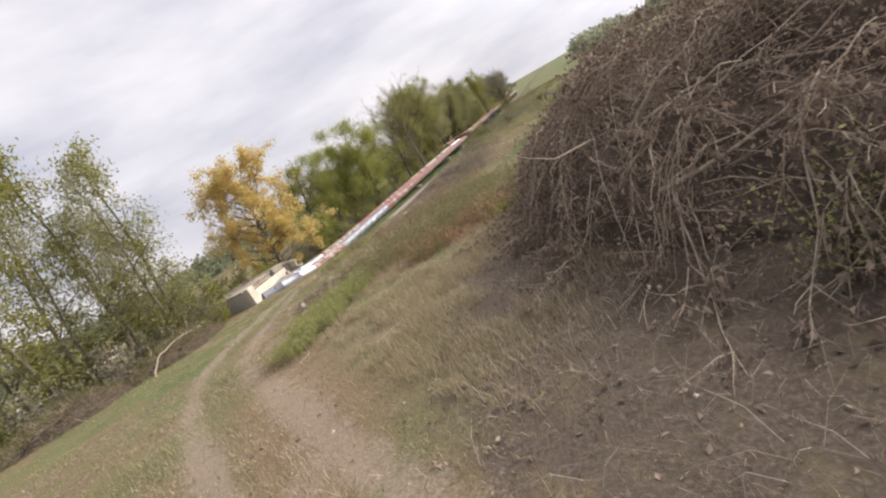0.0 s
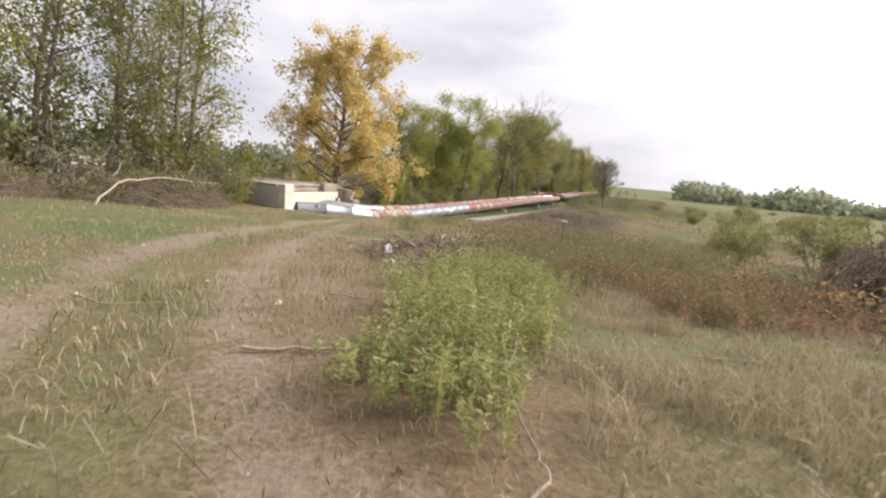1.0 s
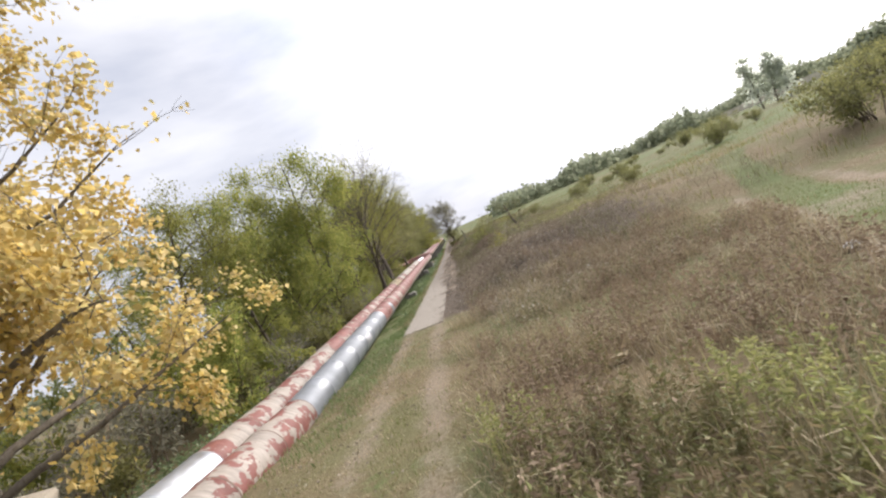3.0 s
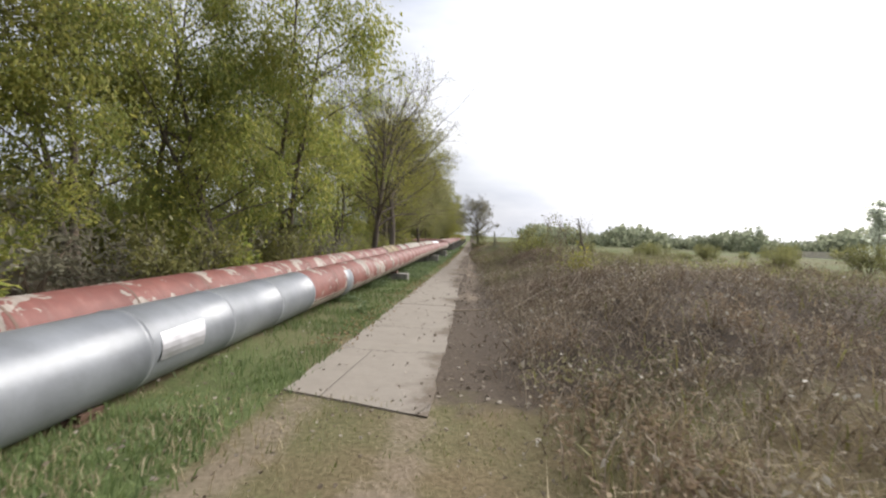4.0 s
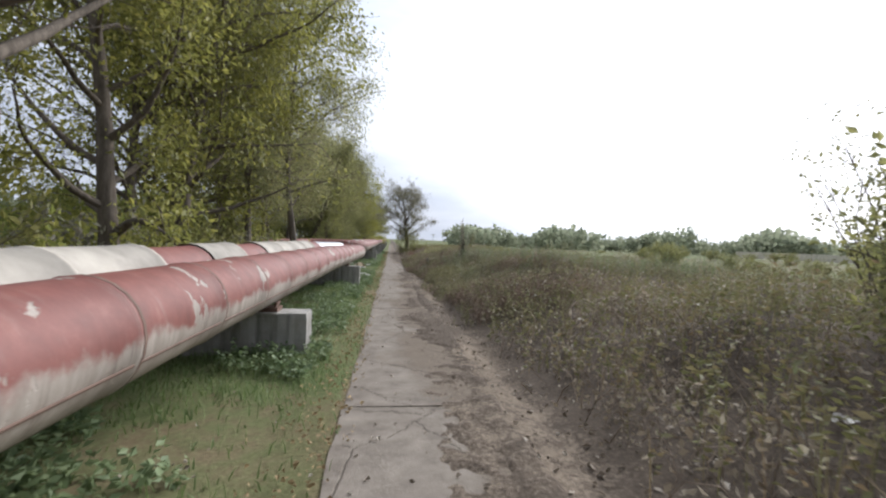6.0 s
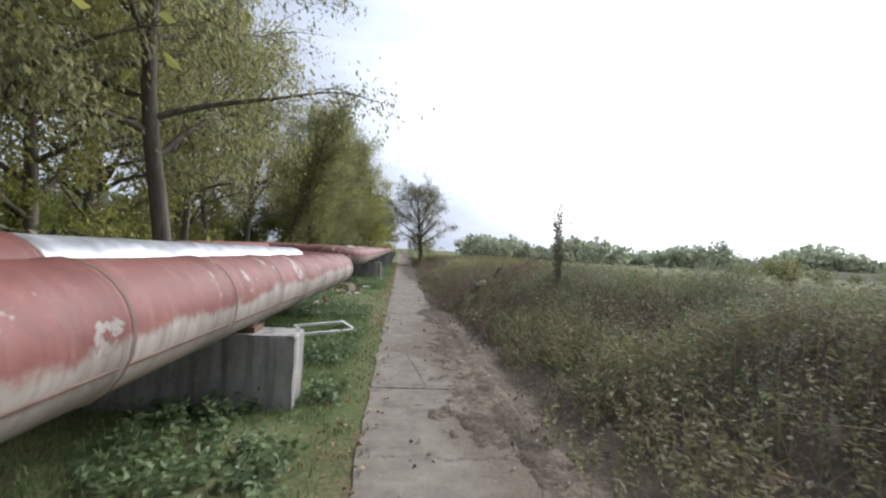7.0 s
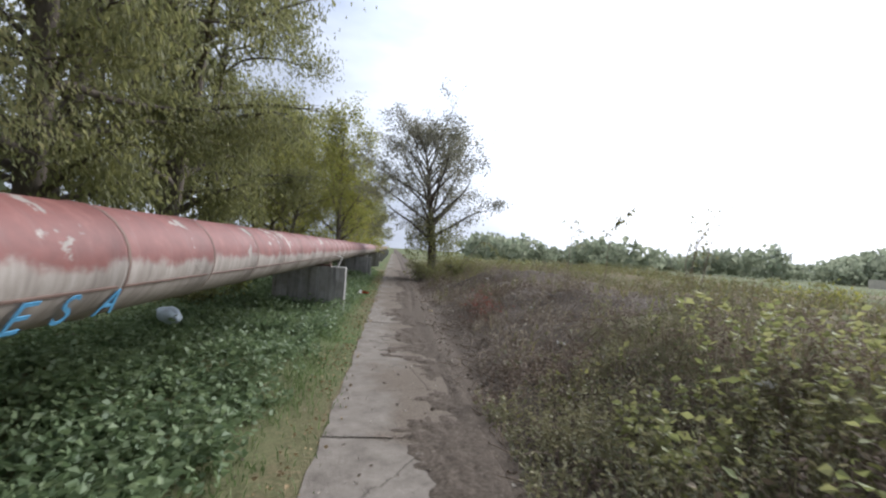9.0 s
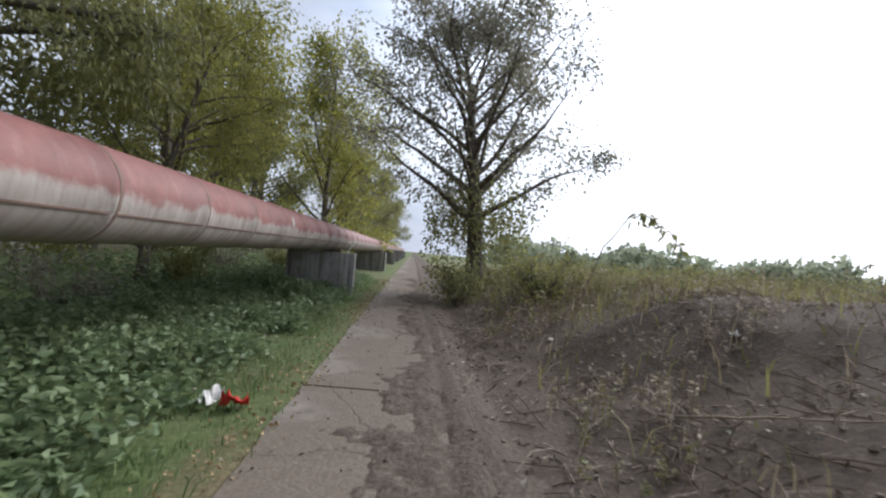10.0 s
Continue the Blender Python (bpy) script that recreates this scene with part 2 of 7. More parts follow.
def slab_mat():
    m, n, l, b = shader("path_concrete", 0.95)
    p = place_node(n)
    xyz = n.new("ShaderNodeSeparateXYZ")
    l.new(p, xyz.inputs[0])
    fine, mid, big = noise_node(n, l, 42, 8, p, 0.7), noise_node(n, l, 4.2, 7, p, 0.65), noise_node(n, l, 0.8, 5, p)
    c = ramp_node(n, l, mid, [(0.28, (0.125, 0.107, 0.088)), (0.5, (0.19, 0.165, 0.138)), (0.75, (0.26, 0.23, 0.192))])
    c = mix_node(n, l, math_node(n, l, "MULTIPLY", step_node(n, l, fine, 0.52, 0.75), 0.4), c, (0.18, 0.155, 0.13))
    far = step_node(n, l, xyz.outputs[1], 8.0, 20.0)
    c = mix_node(n, l, math_node(n, l, "SUBTRACT", 0.6, math_node(n, l, "MULTIPLY", far, 0.6)), c, (0.31, 0.28, 0.24))
    far2 = step_node(n, l, xyz.outputs[1], 62.0, 72.0)
    push = math_node(n, l, "ADD", math_node(n, l, "MULTIPLY", math_node(n, l, "SUBTRACT", xyz.outputs[0], 0.95), 1.0),
                     math_node(n, l, "ADD", math_node(n, l, "SUBTRACT", math_node(n, l, "MULTIPLY", far, 0.47), 0.3), math_node(n, l, "MULTIPLY", far2, 0.4)))
    spread = math_node(n, l, "MULTIPLY", math_node(n, l, "SUBTRACT", noise_node(n, l, 0.23, 3, p), 0.47), math_node(n, l, "MULTIPLY", far, 3.0))
    push = math_node(n, l, "ADD", push, spread)
    bare = math_node(n, l, "SUBTRACT", step_node(n, l, xyz.outputs[1], 43.0, 47.0), step_node(n, l, xyz.outputs[1], 56.0, 61.0))
    push = math_node(n, l, "SUBTRACT", push, math_node(n, l, "MULTIPLY", bare, 0.55))
    mud = step_node(n, l, math_node(n, l, "ADD", push, math_node(n, l, "ADD", math_node(n, l, "ADD", math_node(n, l, "MULTIPLY", math_node(n, l, "SUBTRACT", big, 0.5), 2.2), 0.36), math_node(n, l, "MULTIPLY", mid, 0.9))), 0.62, 1.04)
    soil = ramp_node(n, l, fine, [(0.3, (0.085, 0.067, 0.05)), (0.75, (0.20, 0.163, 0.127))])
    c = mix_node(n, l, math_node(n, l, "MULTIPLY", mud, 0.9), c, soil)
    warp = n.new("ShaderNodeVectorMath")
    warp.operation = "ADD"
    shift = n.new("ShaderNodeCombineXYZ")
    l.new(math_node(n, l, "MULTIPLY", mid, 0.5), shift.inputs[1])
    l.new(p, warp.inputs[0])
    l.new(shift.outputs[0], warp.inputs[1])
    cell = n.new("ShaderNodeTexVoronoi")
    cell.feature = "DISTANCE_TO_EDGE"
    cell.inputs["Scale"].default_value = 0.55
    l.new(warp.outputs[0], cell.inputs["Vector"])
    crack = math_node(n, l, "SUBTRACT", 1.0, step_node(n, l, cell.outputs["Distance"], 0.001, 0.006))
    c = mix_node(n, l, math_node(n, l, "MULTIPLY", crack, 0.5), c, (0.05, 0.04, 0.03))
    l.new(c, b.inputs["Base Color"])
    bump_node(n, l, b, math_node(n, l, "ADD", fine, math_node(n, l, "SUBTRACT", math_node(n, l, "MULTIPLY", mud, 0.8), crack)), 0.5, 0.02)
    return m


M_ground, M_slab = ground_mat(), slab_mat()
ZP, RP = 0.26, 0.35
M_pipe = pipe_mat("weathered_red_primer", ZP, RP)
M_silver = metal_mat("galvanised_sheet", (0.42, 0.44, 0.47), 0.42)
M_zinc = plain_mat("dull_zinc_sheet", (0.185, 0.197, 0.212), 0.4, 0.2, 2.2, 0.2)
M_seam = plain_mat("rusted_seam", (0.13, 0.085, 0.065), 0.8)
M_foil = metal_mat("bare_aluminium_foil", (0.46, 0.46, 0.48), 0.42)
M_tan = plain_mat("tan_insulation_board", (0.30, 0.25, 0.175), 0.9, 0.4, 4.0)
M_whitewrap = plain_mat("white_glass_wrap", (0.30, 0.275, 0.235), 0.75, 0.35, 2.0)
M_conc = concrete_mat("stained_concrete", (0.20, 0.19, 0.175), (0.36, 0.345, 0.315), 0.75, 0.25)
M_conc_pale = concrete_mat("pale_render", (0.48, 0.44, 0.36), (0.66, 0.61, 0.51), 0.35)
M_conc_grey = concrete_mat("grey_render", (0.40, 0.385, 0.37), (0.51, 0.495, 0.475), 0.3)
M_conc_roof = concrete_mat("roof_concrete", (0.26, 0.225, 0.175), (0.40, 0.36, 0.29), 0.3, 0.4)
M_iron = plain_mat("rusty_iron", (0.12, 0.07, 0.05), 0.8)
M_white_iron = plain_mat("white_painted_iron", (0.62, 0.6, 0.56), 0.6)
M_bark = bark_mat("grey_bark", (0.065, 0.054, 0.043), (0.18, 0.152, 0.124))
M_bark_pale = bark_mat("pale_bark", (0.09, 0.078, 0.062), (0.26, 0.23, 0.19))
M_twig = bark_mat("dry_twig", (0.13, 0.10, 0.075), (0.36, 0.29, 0.22), 20)
M_twig_pale = bark_mat("bleached_branch", (0.24, 0.19, 0.14), (0.46, 0.39, 0.30), 20)
M_leaf_row = leaf_mat("autumn_green_leaf", [(0.13, 0.175, 0.048), (0.22, 0.265, 0.064), (0.30, 0.32, 0.08), (0.42, 0.39, 0.11)], 0.55, 0.6)
M_leaf_dark = leaf_mat("dark_green_leaf", [(0.12, 0.13, 0.058), (0.20, 0.205, 0.082), (0.29, 0.28, 0.11)], 0.55, 0.55)
M_leaf_olive = leaf_mat("olive_leaf", [(0.115, 0.125, 0.048), (0.19, 0.19, 0.07), (0.26, 0.24, 0.09)])
M_leaf_yellow = leaf_mat("yellow_autumn_leaf", [(0.55, 0.41, 0.13), (0.63, 0.49, 0.20), (0.66, 0.55, 0.30), (0.50, 0.45, 0.19), (0.63, 0.45, 0.13)], 0.5, 0.65)
M_leaf_lime = leaf_mat("yellow_green_leaf", [(0.145, 0.17, 0.042), (0.25, 0.26, 0.06), (0.37, 0.33, 0.075)], 0.5, 0.5)
M_leaf_gold = leaf_mat("yellowing_olive_leaf", [(0.135, 0.145, 0.045), (0.23, 0.235, 0.062), (0.33, 0.31, 0.08)], 0.55, 0.55)
M_leaf_willow = leaf_mat("grey_green_leaf", [(0.14, 0.155, 0.07), (0.22, 0.235, 0.11), (0.31, 0.315, 0.145), (0.42, 0.38, 0.18)], 0.6, 0.55)
M_seedweed = leaf_mat("seedy_weed", [(0.12, 0.12, 0.05), (0.20, 0.18, 0.085), (0.27, 0.20, 0.12), (0.18, 0.20, 0.075)], 0.7, 0.35)
M_leaf_grey = leaf_mat("withered_grey_leaf", [(0.13, 0.12, 0.085), (0.21, 0.20, 0.145), (0.28, 0.27, 0.19)])
M_leaf_dead = leaf_mat("dead_brown_leaf", [(0.09, 0.066, 0.052), (0.165, 0.122, 0.094), (0.25, 0.19, 0.145), (0.34, 0.27, 0.205)], 0.85, 0.15)
M_bramble = leaf_mat("dull_bramble_leaf", [(0.085, 0.088, 0.046), (0.145, 0.145, 0.075), (0.22, 0.21, 0.11), (0.32, 0.29, 0.165)], 0.7, 0.35)
M_leaf_dry = leaf_mat("dry_bramble_leaf", [(0.105, 0.083, 0.058), (0.19, 0.152, 0.105), (0.29, 0.24, 0.17), (0.46, 0.41, 0.32)], 0.85, 0.25)
M_leaf_litter = leaf_mat("pale_leaf_litter", [(0.11, 0.085, 0.06), (0.20, 0.16, 0.12), (0.40, 0.36, 0.30)], 0.85, 0.1)
M_leaf_bleached = leaf_mat("bleached_leaf", [(0.30, 0.26, 0.20), (0.44, 0.40, 0.33), (0.60, 0.57, 0.50)], 0.7, 0.2)
M_orange = leaf_mat("rust_orange_leaf", [(0.24, 0.13, 0.06), (0.34, 0.21, 0.085), (0.40, 0.29, 0.12)])
M_leaf_red = leaf_mat("dark_red_leaf", [(0.20, 0.04, 0.035), (0.30, 0.09, 0.07), (0.24, 0.14, 0.10)], 0.6, 0.4)
M_grass_dry = leaf_mat("dry_grass_blade", [(0.25, 0.20, 0.12), (0.38, 0.31, 0.20), (0.50, 0.42, 0.30), (0.30, 0.27, 0.14)], 0.8, 0.25)
M_grass_green = leaf_mat("green_grass_blade", [(0.105, 0.13, 0.04), (0.165, 0.19, 0.06), (0.23, 0.24, 0.092)], 0.6, 0.35)
M_verge = leaf_mat("fresh_grass_blade", [(0.082, 0.122, 0.042), (0.13, 0.185, 0.064), (0.19, 0.24, 0.095)], 0.6, 0.35)
M_weed = leaf_mat("weed_leaf", [(0.205, 0.235, 0.085), (0.31, 0.325, 0.125), (0.41, 0.395, 0.17)], 0.6, 0.45)
M_nettle = leaf_mat("nettle_leaf", [(0.10, 0.145, 0.068), (0.15, 0.205, 0.095), (0.215, 0.265, 0.13)], 0.55, 0.4)
# M_far and M_far_pale have distance haze mixed into the leaf colour
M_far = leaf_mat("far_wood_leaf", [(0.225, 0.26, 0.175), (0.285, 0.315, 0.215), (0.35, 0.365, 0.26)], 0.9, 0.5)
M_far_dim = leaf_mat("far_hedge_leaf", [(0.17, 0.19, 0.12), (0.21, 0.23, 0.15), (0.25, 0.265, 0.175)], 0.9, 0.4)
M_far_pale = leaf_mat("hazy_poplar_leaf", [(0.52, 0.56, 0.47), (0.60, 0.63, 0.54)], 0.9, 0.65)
M_paper = plain_mat("dirty_white_plastic", (0.62, 0.60, 0.56), 0.6, 0.2, 9)
M_card = plain_mat("wet_cardboard", (0.40, 0.32, 0.22), 0.9, 0.2, 6)
M_redrag = plain_mat("red_cloth", (0.42, 0.04, 0.03), 0.85)
M_orangebag = plain_mat("orange_plastic", (0.60, 0.13, 0.04), 0.5)
M_yellowbag = plain_mat("yellow_plastic", (0.62, 0.42, 0.05), 0.5)
M_blue = plain_mat("blue_plastic", (0.05, 0.13, 0.42), 0.5)
M_black = plain_mat("black_plastic", (0.03, 0.03, 0.035), 0.5)
M_paint_blue = plain_mat("blue_spray_paint", (0.10, 0.30, 0.50), 0.6)
M_board = plain_mat("pale_chipboard", (0.55, 0.47, 0.33), 0.85, 0.15, 8)


# ---- shared builders ----


def lattice(ix, iy, seed):
    h = (ix * 374761393 + iy * 668265263 + seed * 1274126177) & 0xFFFFFFFF
    h = ((h ^ (h >> 13)) * 1103515245) & 0xFFFFFFFF
    return ((h ^ (h >> 16)) & 0xFFFF) / 65535.0


def field(x, y, cell, seed=1):
    """Smooth value noise in the plan, 0 to 1."""
    u, v = np.asarray(x, float) / cell, np.asarray(y, float) / cell
    i, j = np.floor(u).astype(np.int64), np.floor(v).astype(np.int64)
    a, b = u - i, v - j
    a, b = a * a * (3 - 2 * a), b * b * (3 - 2 * b)
    return ((lattice(i, j, seed) * (1 - a) + lattice(i + 1, j, seed) * a) * (1 - b)
            + (lattice(i, j + 1, seed) * (1 - a) + lattice(i + 1, j + 1, seed) * a) * b)


def smooth(v, lo, hi):
    t = np.clip((np.asarray(v, float) - lo) / (hi - lo), 0, 1)
    return t * t * (3 - 2 * t)


KY = [-400, -60, -40, -30, -20, -12, -5, 3, 10, 25, 40, 55, 70, 90, 140, 3000]
KZ = [3.1, 3.0, 2.75, 2.05, 1.25, 0.62, 0.02, -0.2, -0.36, -0.70, -0.88, -1.15, -1.26, -1.18, -1.3, -1.5]


def fall(y):
    """The long fall of the land along the pipes."""
    y = np.asarray(y, float)
    return (np.interp(y - 2, KY, KZ) + np.interp(y, KY, KZ) + np.interp(y + 2, KY, KZ)) / 3


def height(x, y):
    x, y = np.asarray(x, float), np.asarray(y, float)
    z = fall(y)
    lane = smooth(y, -3, 4) * (1 - smooth(y, 88, 100))
    bank = smooth(x, 1.75, 5.2) * (0.50 + 0.35 * field(x, y, 3.1, 4) + 0.22 * smooth(y, 62, 74)) * lane
    z = z + bank * (1 - smooth(x, 60, 160))
    lump = smooth(x, 1.7, 3.0) * (1 - smooth(x, 9, 14)) * lane
    rough = (field(x, y, 1.3, 2) - 0.5) * (0.10 + 0.12 * lump) + (field(x, y, 0.55, 3) - 0.5) * (0.05 + 0.13 * lump)
    z = z + (field(x, y, 2.3, 22) - 0.42) * 0.62 * smooth(x, 2.4, 4.2) * (1 - smooth(x, 10, 18)) * lane * (1 - 0.55 * smooth(y, 64, 70))
    on_path = smooth(x, -0.7, -0.1) * (1 - smooth(x, 1.2, 1.9)) * smooth(y, -3.0, -1.2)
    z = z + rough * (1 - on_path) - 0.06 * smooth(x, 0.02, 0.10) * (1 - smooth(x, 1.19, 1.27)) * smooth(y, -0.45, -0.1)
    z = z + 0.04 * smooth(x + 0.3 * (field(x, y, 0.8, 25) - 0.5), 1.18, 1.45) * (1 - smooth(x, 1.6, 2.0)) * smooth(y, 3, 8) * (0.5 + 0.9 * field(x, y, 0.3, 17))
    rut = np.exp(-((x - 1.75) / 0.16) ** 2) * 0.05 * smooth(y, 0, 6)
    z = z - rut * (0.5 + field(x, y, 1.7, 9))
    z = z + (field(x, y, 9.0, 6) - 0.5) * 0.35 * smooth(x, 6, 16) * smooth(y, -20, 0)
    left_bank = (1 - smooth(x, -5.5, -3.2)) * 0.35 * smooth(y, -6, 4)
    return z + left_bank


def hz(x, y):
    return float(height(np.array([x]), np.array([y]))[0])


def near_line(x, y, pts):
    """Distance in the plan to a bent line."""
    best = np.full(np.shape(x), 1e9)
    for (x0, y0), (x1, y1) in zip(pts, pts[1:]):
        dx, dy = x1 - x0, y1 - y0
        t = np.clip(((x - x0) * dx + (y - y0) * dy) / (dx * dx + dy * dy), 0, 1)
        best = np.minimum(best, np.hypot(x - x0 - t * dx, y - y0 - t * dy))
    return best


ROAD = [(15, -32.5), (11, -29.3), (8.0, -27.1), (5.9, -25.1), (4.5, -22.9), (3.35, -20.5), (2.35, -18.4), (1.75, -17), (1.5, -15.5), (1.3, -12), (1.0, -8), (0.75, -4), (0.7, -0.5)]
WORN = [(12.5, -30.2), (11.0, -28.5), (9.4, -26.8), (8.0, -25.2), (6.2, -23.6), (5.2, -21.6), (4.2, -20.6)]
TRACK = [(3.1, -20.9), (3.95, -19.1), (4.6, -17.2), (5.6, -13.2), (7.2, -9.5), (9.0, -5.8), (13, 3), (22, 14)]



def masks(x, y):
    """Where earth track, bare soil, fresh green and rusty weeds lie."""
    w = (field(x, y, 1.1, 11) - 0.5) * 0.3
    d = near_line(x, y, ROAD)
    gauge = 0.62 - 0.14 * smooth(y, -20, -17)
    dirt = np.exp(-((d - gauge) / 0.30) ** 2) * (0.8 + 0.25 * smooth(y, -25.5, -23)) * (0.75 + 0.6 * field(x, y, 1.4, 14)) * (1 - 0.4 * smooth(y, -18, -14))
    dirt = np.maximum(dirt, np.exp(-(near_line(x, y, WORN) / 0.75) ** 2) * (0.15 + 0.5 * field(x, y, 0.9, 15)))
    dirt = np.maximum(dirt, np.exp(-((near_line(x, y, TRACK) - 0.85) / 0.26) ** 2) * (0.35 + 0.5 * field(x, y, 1.2, 16)) * (1 - smooth(y, -4, 4)))
    dirt = np.maximum(dirt, (1 - smooth(np.hypot((x - 8.4) / 3.0, (y + 7.0) / 1.6), 0.4, 1.1)) * 0.5)
    dirt = dirt * (1 - smooth(y, -1.0, 0.5))
    dirt = np.maximum(dirt, smooth(x, 1.15, 1.35) * (1 - smooth(x, 1.7, 2.4)) * smooth(y, 4, 8) * (0.25 + 0.4 * field(x, y, 1.6, 26)) * (1 - 0.85 * smooth(y, 43, 47)))
    lane = smooth(y, -2, 1)
    soil = smooth(x, 0.3, 0.5) * (1 - smooth(x, 2.6, 4.6)) * lane * 0.95
    soil = np.maximum(soil, smooth(x, 0.3, 0.5) * (1 - smooth(x, 5.5, 10.5)) * smooth(y, 64, 71) * (1 - smooth(y, 86, 95)))
    soil = soil * (1 - smooth(x, 2.0, 4.5) * smooth(y, 77, 84) * 0.8)
    soil = np.maximum(soil, smooth(x, 1.4, 2.4) * (1 - smooth(x, 7, 12)) * lane * (1 - smooth(y, 50, 58)) * 0.75)
    soil = np.maximum(soil, (1 - smooth(np.hypot((x - 17.2) / 5.0, (y + 25.5) / 8.5), 0.7, 1.05)) * 0.72)
    soil = np.maximum(soil, (1 - smooth(x, -2.9, -1.2)) * smooth(x, -9, -6) * smooth(y, -4, 1) * (0.6 - 0.5 * smooth(y, 14, 22)))
    green = (field(x, y, 1.5, 12) > 0.5) * (1 - smooth(x, 11, 14)) * (y < -2) * 0.42
    green = np.maximum(green, (1 - smooth(x, 2.2, 3.2)) * smooth(field(x, y, 2.0, 13), 0.35, 0.6) * (y < -14) * 0.55)
    green = np.maximum(green, smooth(x, -1.7 - 1.5 * smooth(y, 2, 6), -0.9 - 1.3 * smooth(y, 2, 6)) * (1 - smooth(x, -0.12, 0.12)) * smooth(y, -9, -3) * (0.45 + 0.6 * field(x, y, 1.3, 18)))
    green = np.maximum(green, (1 - smooth(x, -4, -2)) * smooth(x, -12, -8) * smooth(y, 40, 46) * 0.8)
    green = np.maximum(green, (1 - smooth(near_line(x, y, TRACK), 0.3, 0.85)) * 0.75)
    green = np.maximum(green, (1 - smooth(near_line(x, y, [(7.5, -12), (12, -10), (20, -4)]), 0.5, 2.5)) * 0.8)
    green = np.maximum(green, (1 - smooth(np.hypot((x - 3.2) / 2.2, (y + 23.8) / 1.2), 0.5, 1.3)) * 0.75)
    green = np.maximum(green, smooth(np.hypot(x, y - 20), 35, 90) * (0.35 + 0.5 * field(x, y, 14.0, 19)))
    green = np.maximum(green, smooth(x, 8, 14) * smooth(y, -5, 12) * (0.3 + 0.6 * field(x, y, 5.0, 20)))
    rust = (1 - smooth(np.hypot((x - 11.0) / 2.2, (y + 19.6) / 3.2), 0.3, 1.2)) * 0.9
    rust = np.maximum(rust, (1 - smooth(np.hypot((x - 6.0) / 2.2, (y + 17.2) / 2.0), 0.4, 1.2)) * 0.25)
    rust = np.maximum(rust, np.exp(-(near_line(x, y, WORN) / 1.1) ** 2) * 0.85)
    rust = np.maximum(rust, (1 - smooth(np.hypot((x - 6.6) / 2.4, (y + 16.8) / 2.6), 0.5, 1.1)) * 0.5)
    rust = np.maximum(rust, (1 - smooth(np.hypot((x - 3.4) / 1.6, (y + 10) / 4.0), 0.3, 1.2)) * 0.55)
    rust = np.maximum(rust, smooth(x, -0.7, -0.3) * (1 - smooth(x, -0.05, 0.1)) * smooth(y, 6, 10) * (0.1 + 0.5 * field(x, y, 2.5, 23)))
    return dirt + w * dirt, soil, green, rust


def mesh_of(name, verts, faces, material):
    """A mesh from arrays; faces: one array of triangles or of quads, or a list of both kinds."""
    me = bpy.data.meshes.new(name)
    verts = np.asarray(verts, np.float32)
    groups = [np.asarray(f, np.int32) for f in (faces if isinstance(faces, list) else [faces]) if len(f)]
    loops = np.concatenate([g.ravel() for g in groups])
    sizes = np.concatenate([np.full(len(g), g.shape[1], np.int32) for g in groups])
    me.vertices.add(len(verts))
    me.vertices.foreach_set("co", verts.ravel())
    me.loops.add(len(loops))
    me.loops.foreach_set("vertex_index", loops)
    me.polygons.add(len(sizes))
    me.polygons.foreach_set("loop_start", np.concatenate([[0], np.cumsum(sizes)[:-1]]).astype(np.int32))
    me.polygons.foreach_set("loop_total", sizes)
    me.polygons.foreach_set("use_smooth", np.zeros(len(sizes), bool))
    me.materials.append(material)
    me.update(calc_edges=True)
    me.validate()
    return me


def soften(me):
    me.polygons.foreach_set("use_smooth", np.ones(len(me.polygons), bool))
    return me


def part(name, me, parent, label="", at=None):
    ob = new(name, me)
    ob.parent = parent
    if at is not None:
        ob.matrix_basis = at
    return tagged(ob, label=label) if label else ob


def thing(name, label, category, at, group=""):
    """An empty at the base of a thing with parts."""
    ob = new(name)
    ob.empty_display_size = 0.2
    ob.matrix_basis = at
    return tagged(ob, label=label, category=category, group=group, kind="thing")


def bm_mesh(name, bm, material):
    me = bpy.data.meshes.new(name)
    bm.to_mesh(me)
    bm.free()
    me.materials.append(material)
    return me


def block(size, bevel=0.02, warp=0.0, seed=0):
    """A block with worn edges, standing on z = 0."""
    bm = bmesh.new()
    bmesh.ops.create_cube(bm, size=1)
    for v in bm.verts:
        v.co = Vector((v.co.x * size[0], v.co.y * size[1], (v.co.z + 0.5) * size[2]))
    if bevel:
        bmesh.ops.bevel(bm, geom=bm.edges[:], offset=bevel, segments=2, affect="EDGES", profile=0.6)
    if warp:
        bmesh.ops.subdivide_edges(bm, edges=[e for e in bm.edges if e.calc_length() > 0.25], cuts=3, use_grid_fill=True)
        for v in bm.verts:
            v.co += noise.noise_vector(v.co * 2.3 + Vector((seed, 0, 0))) * warp
    return bm


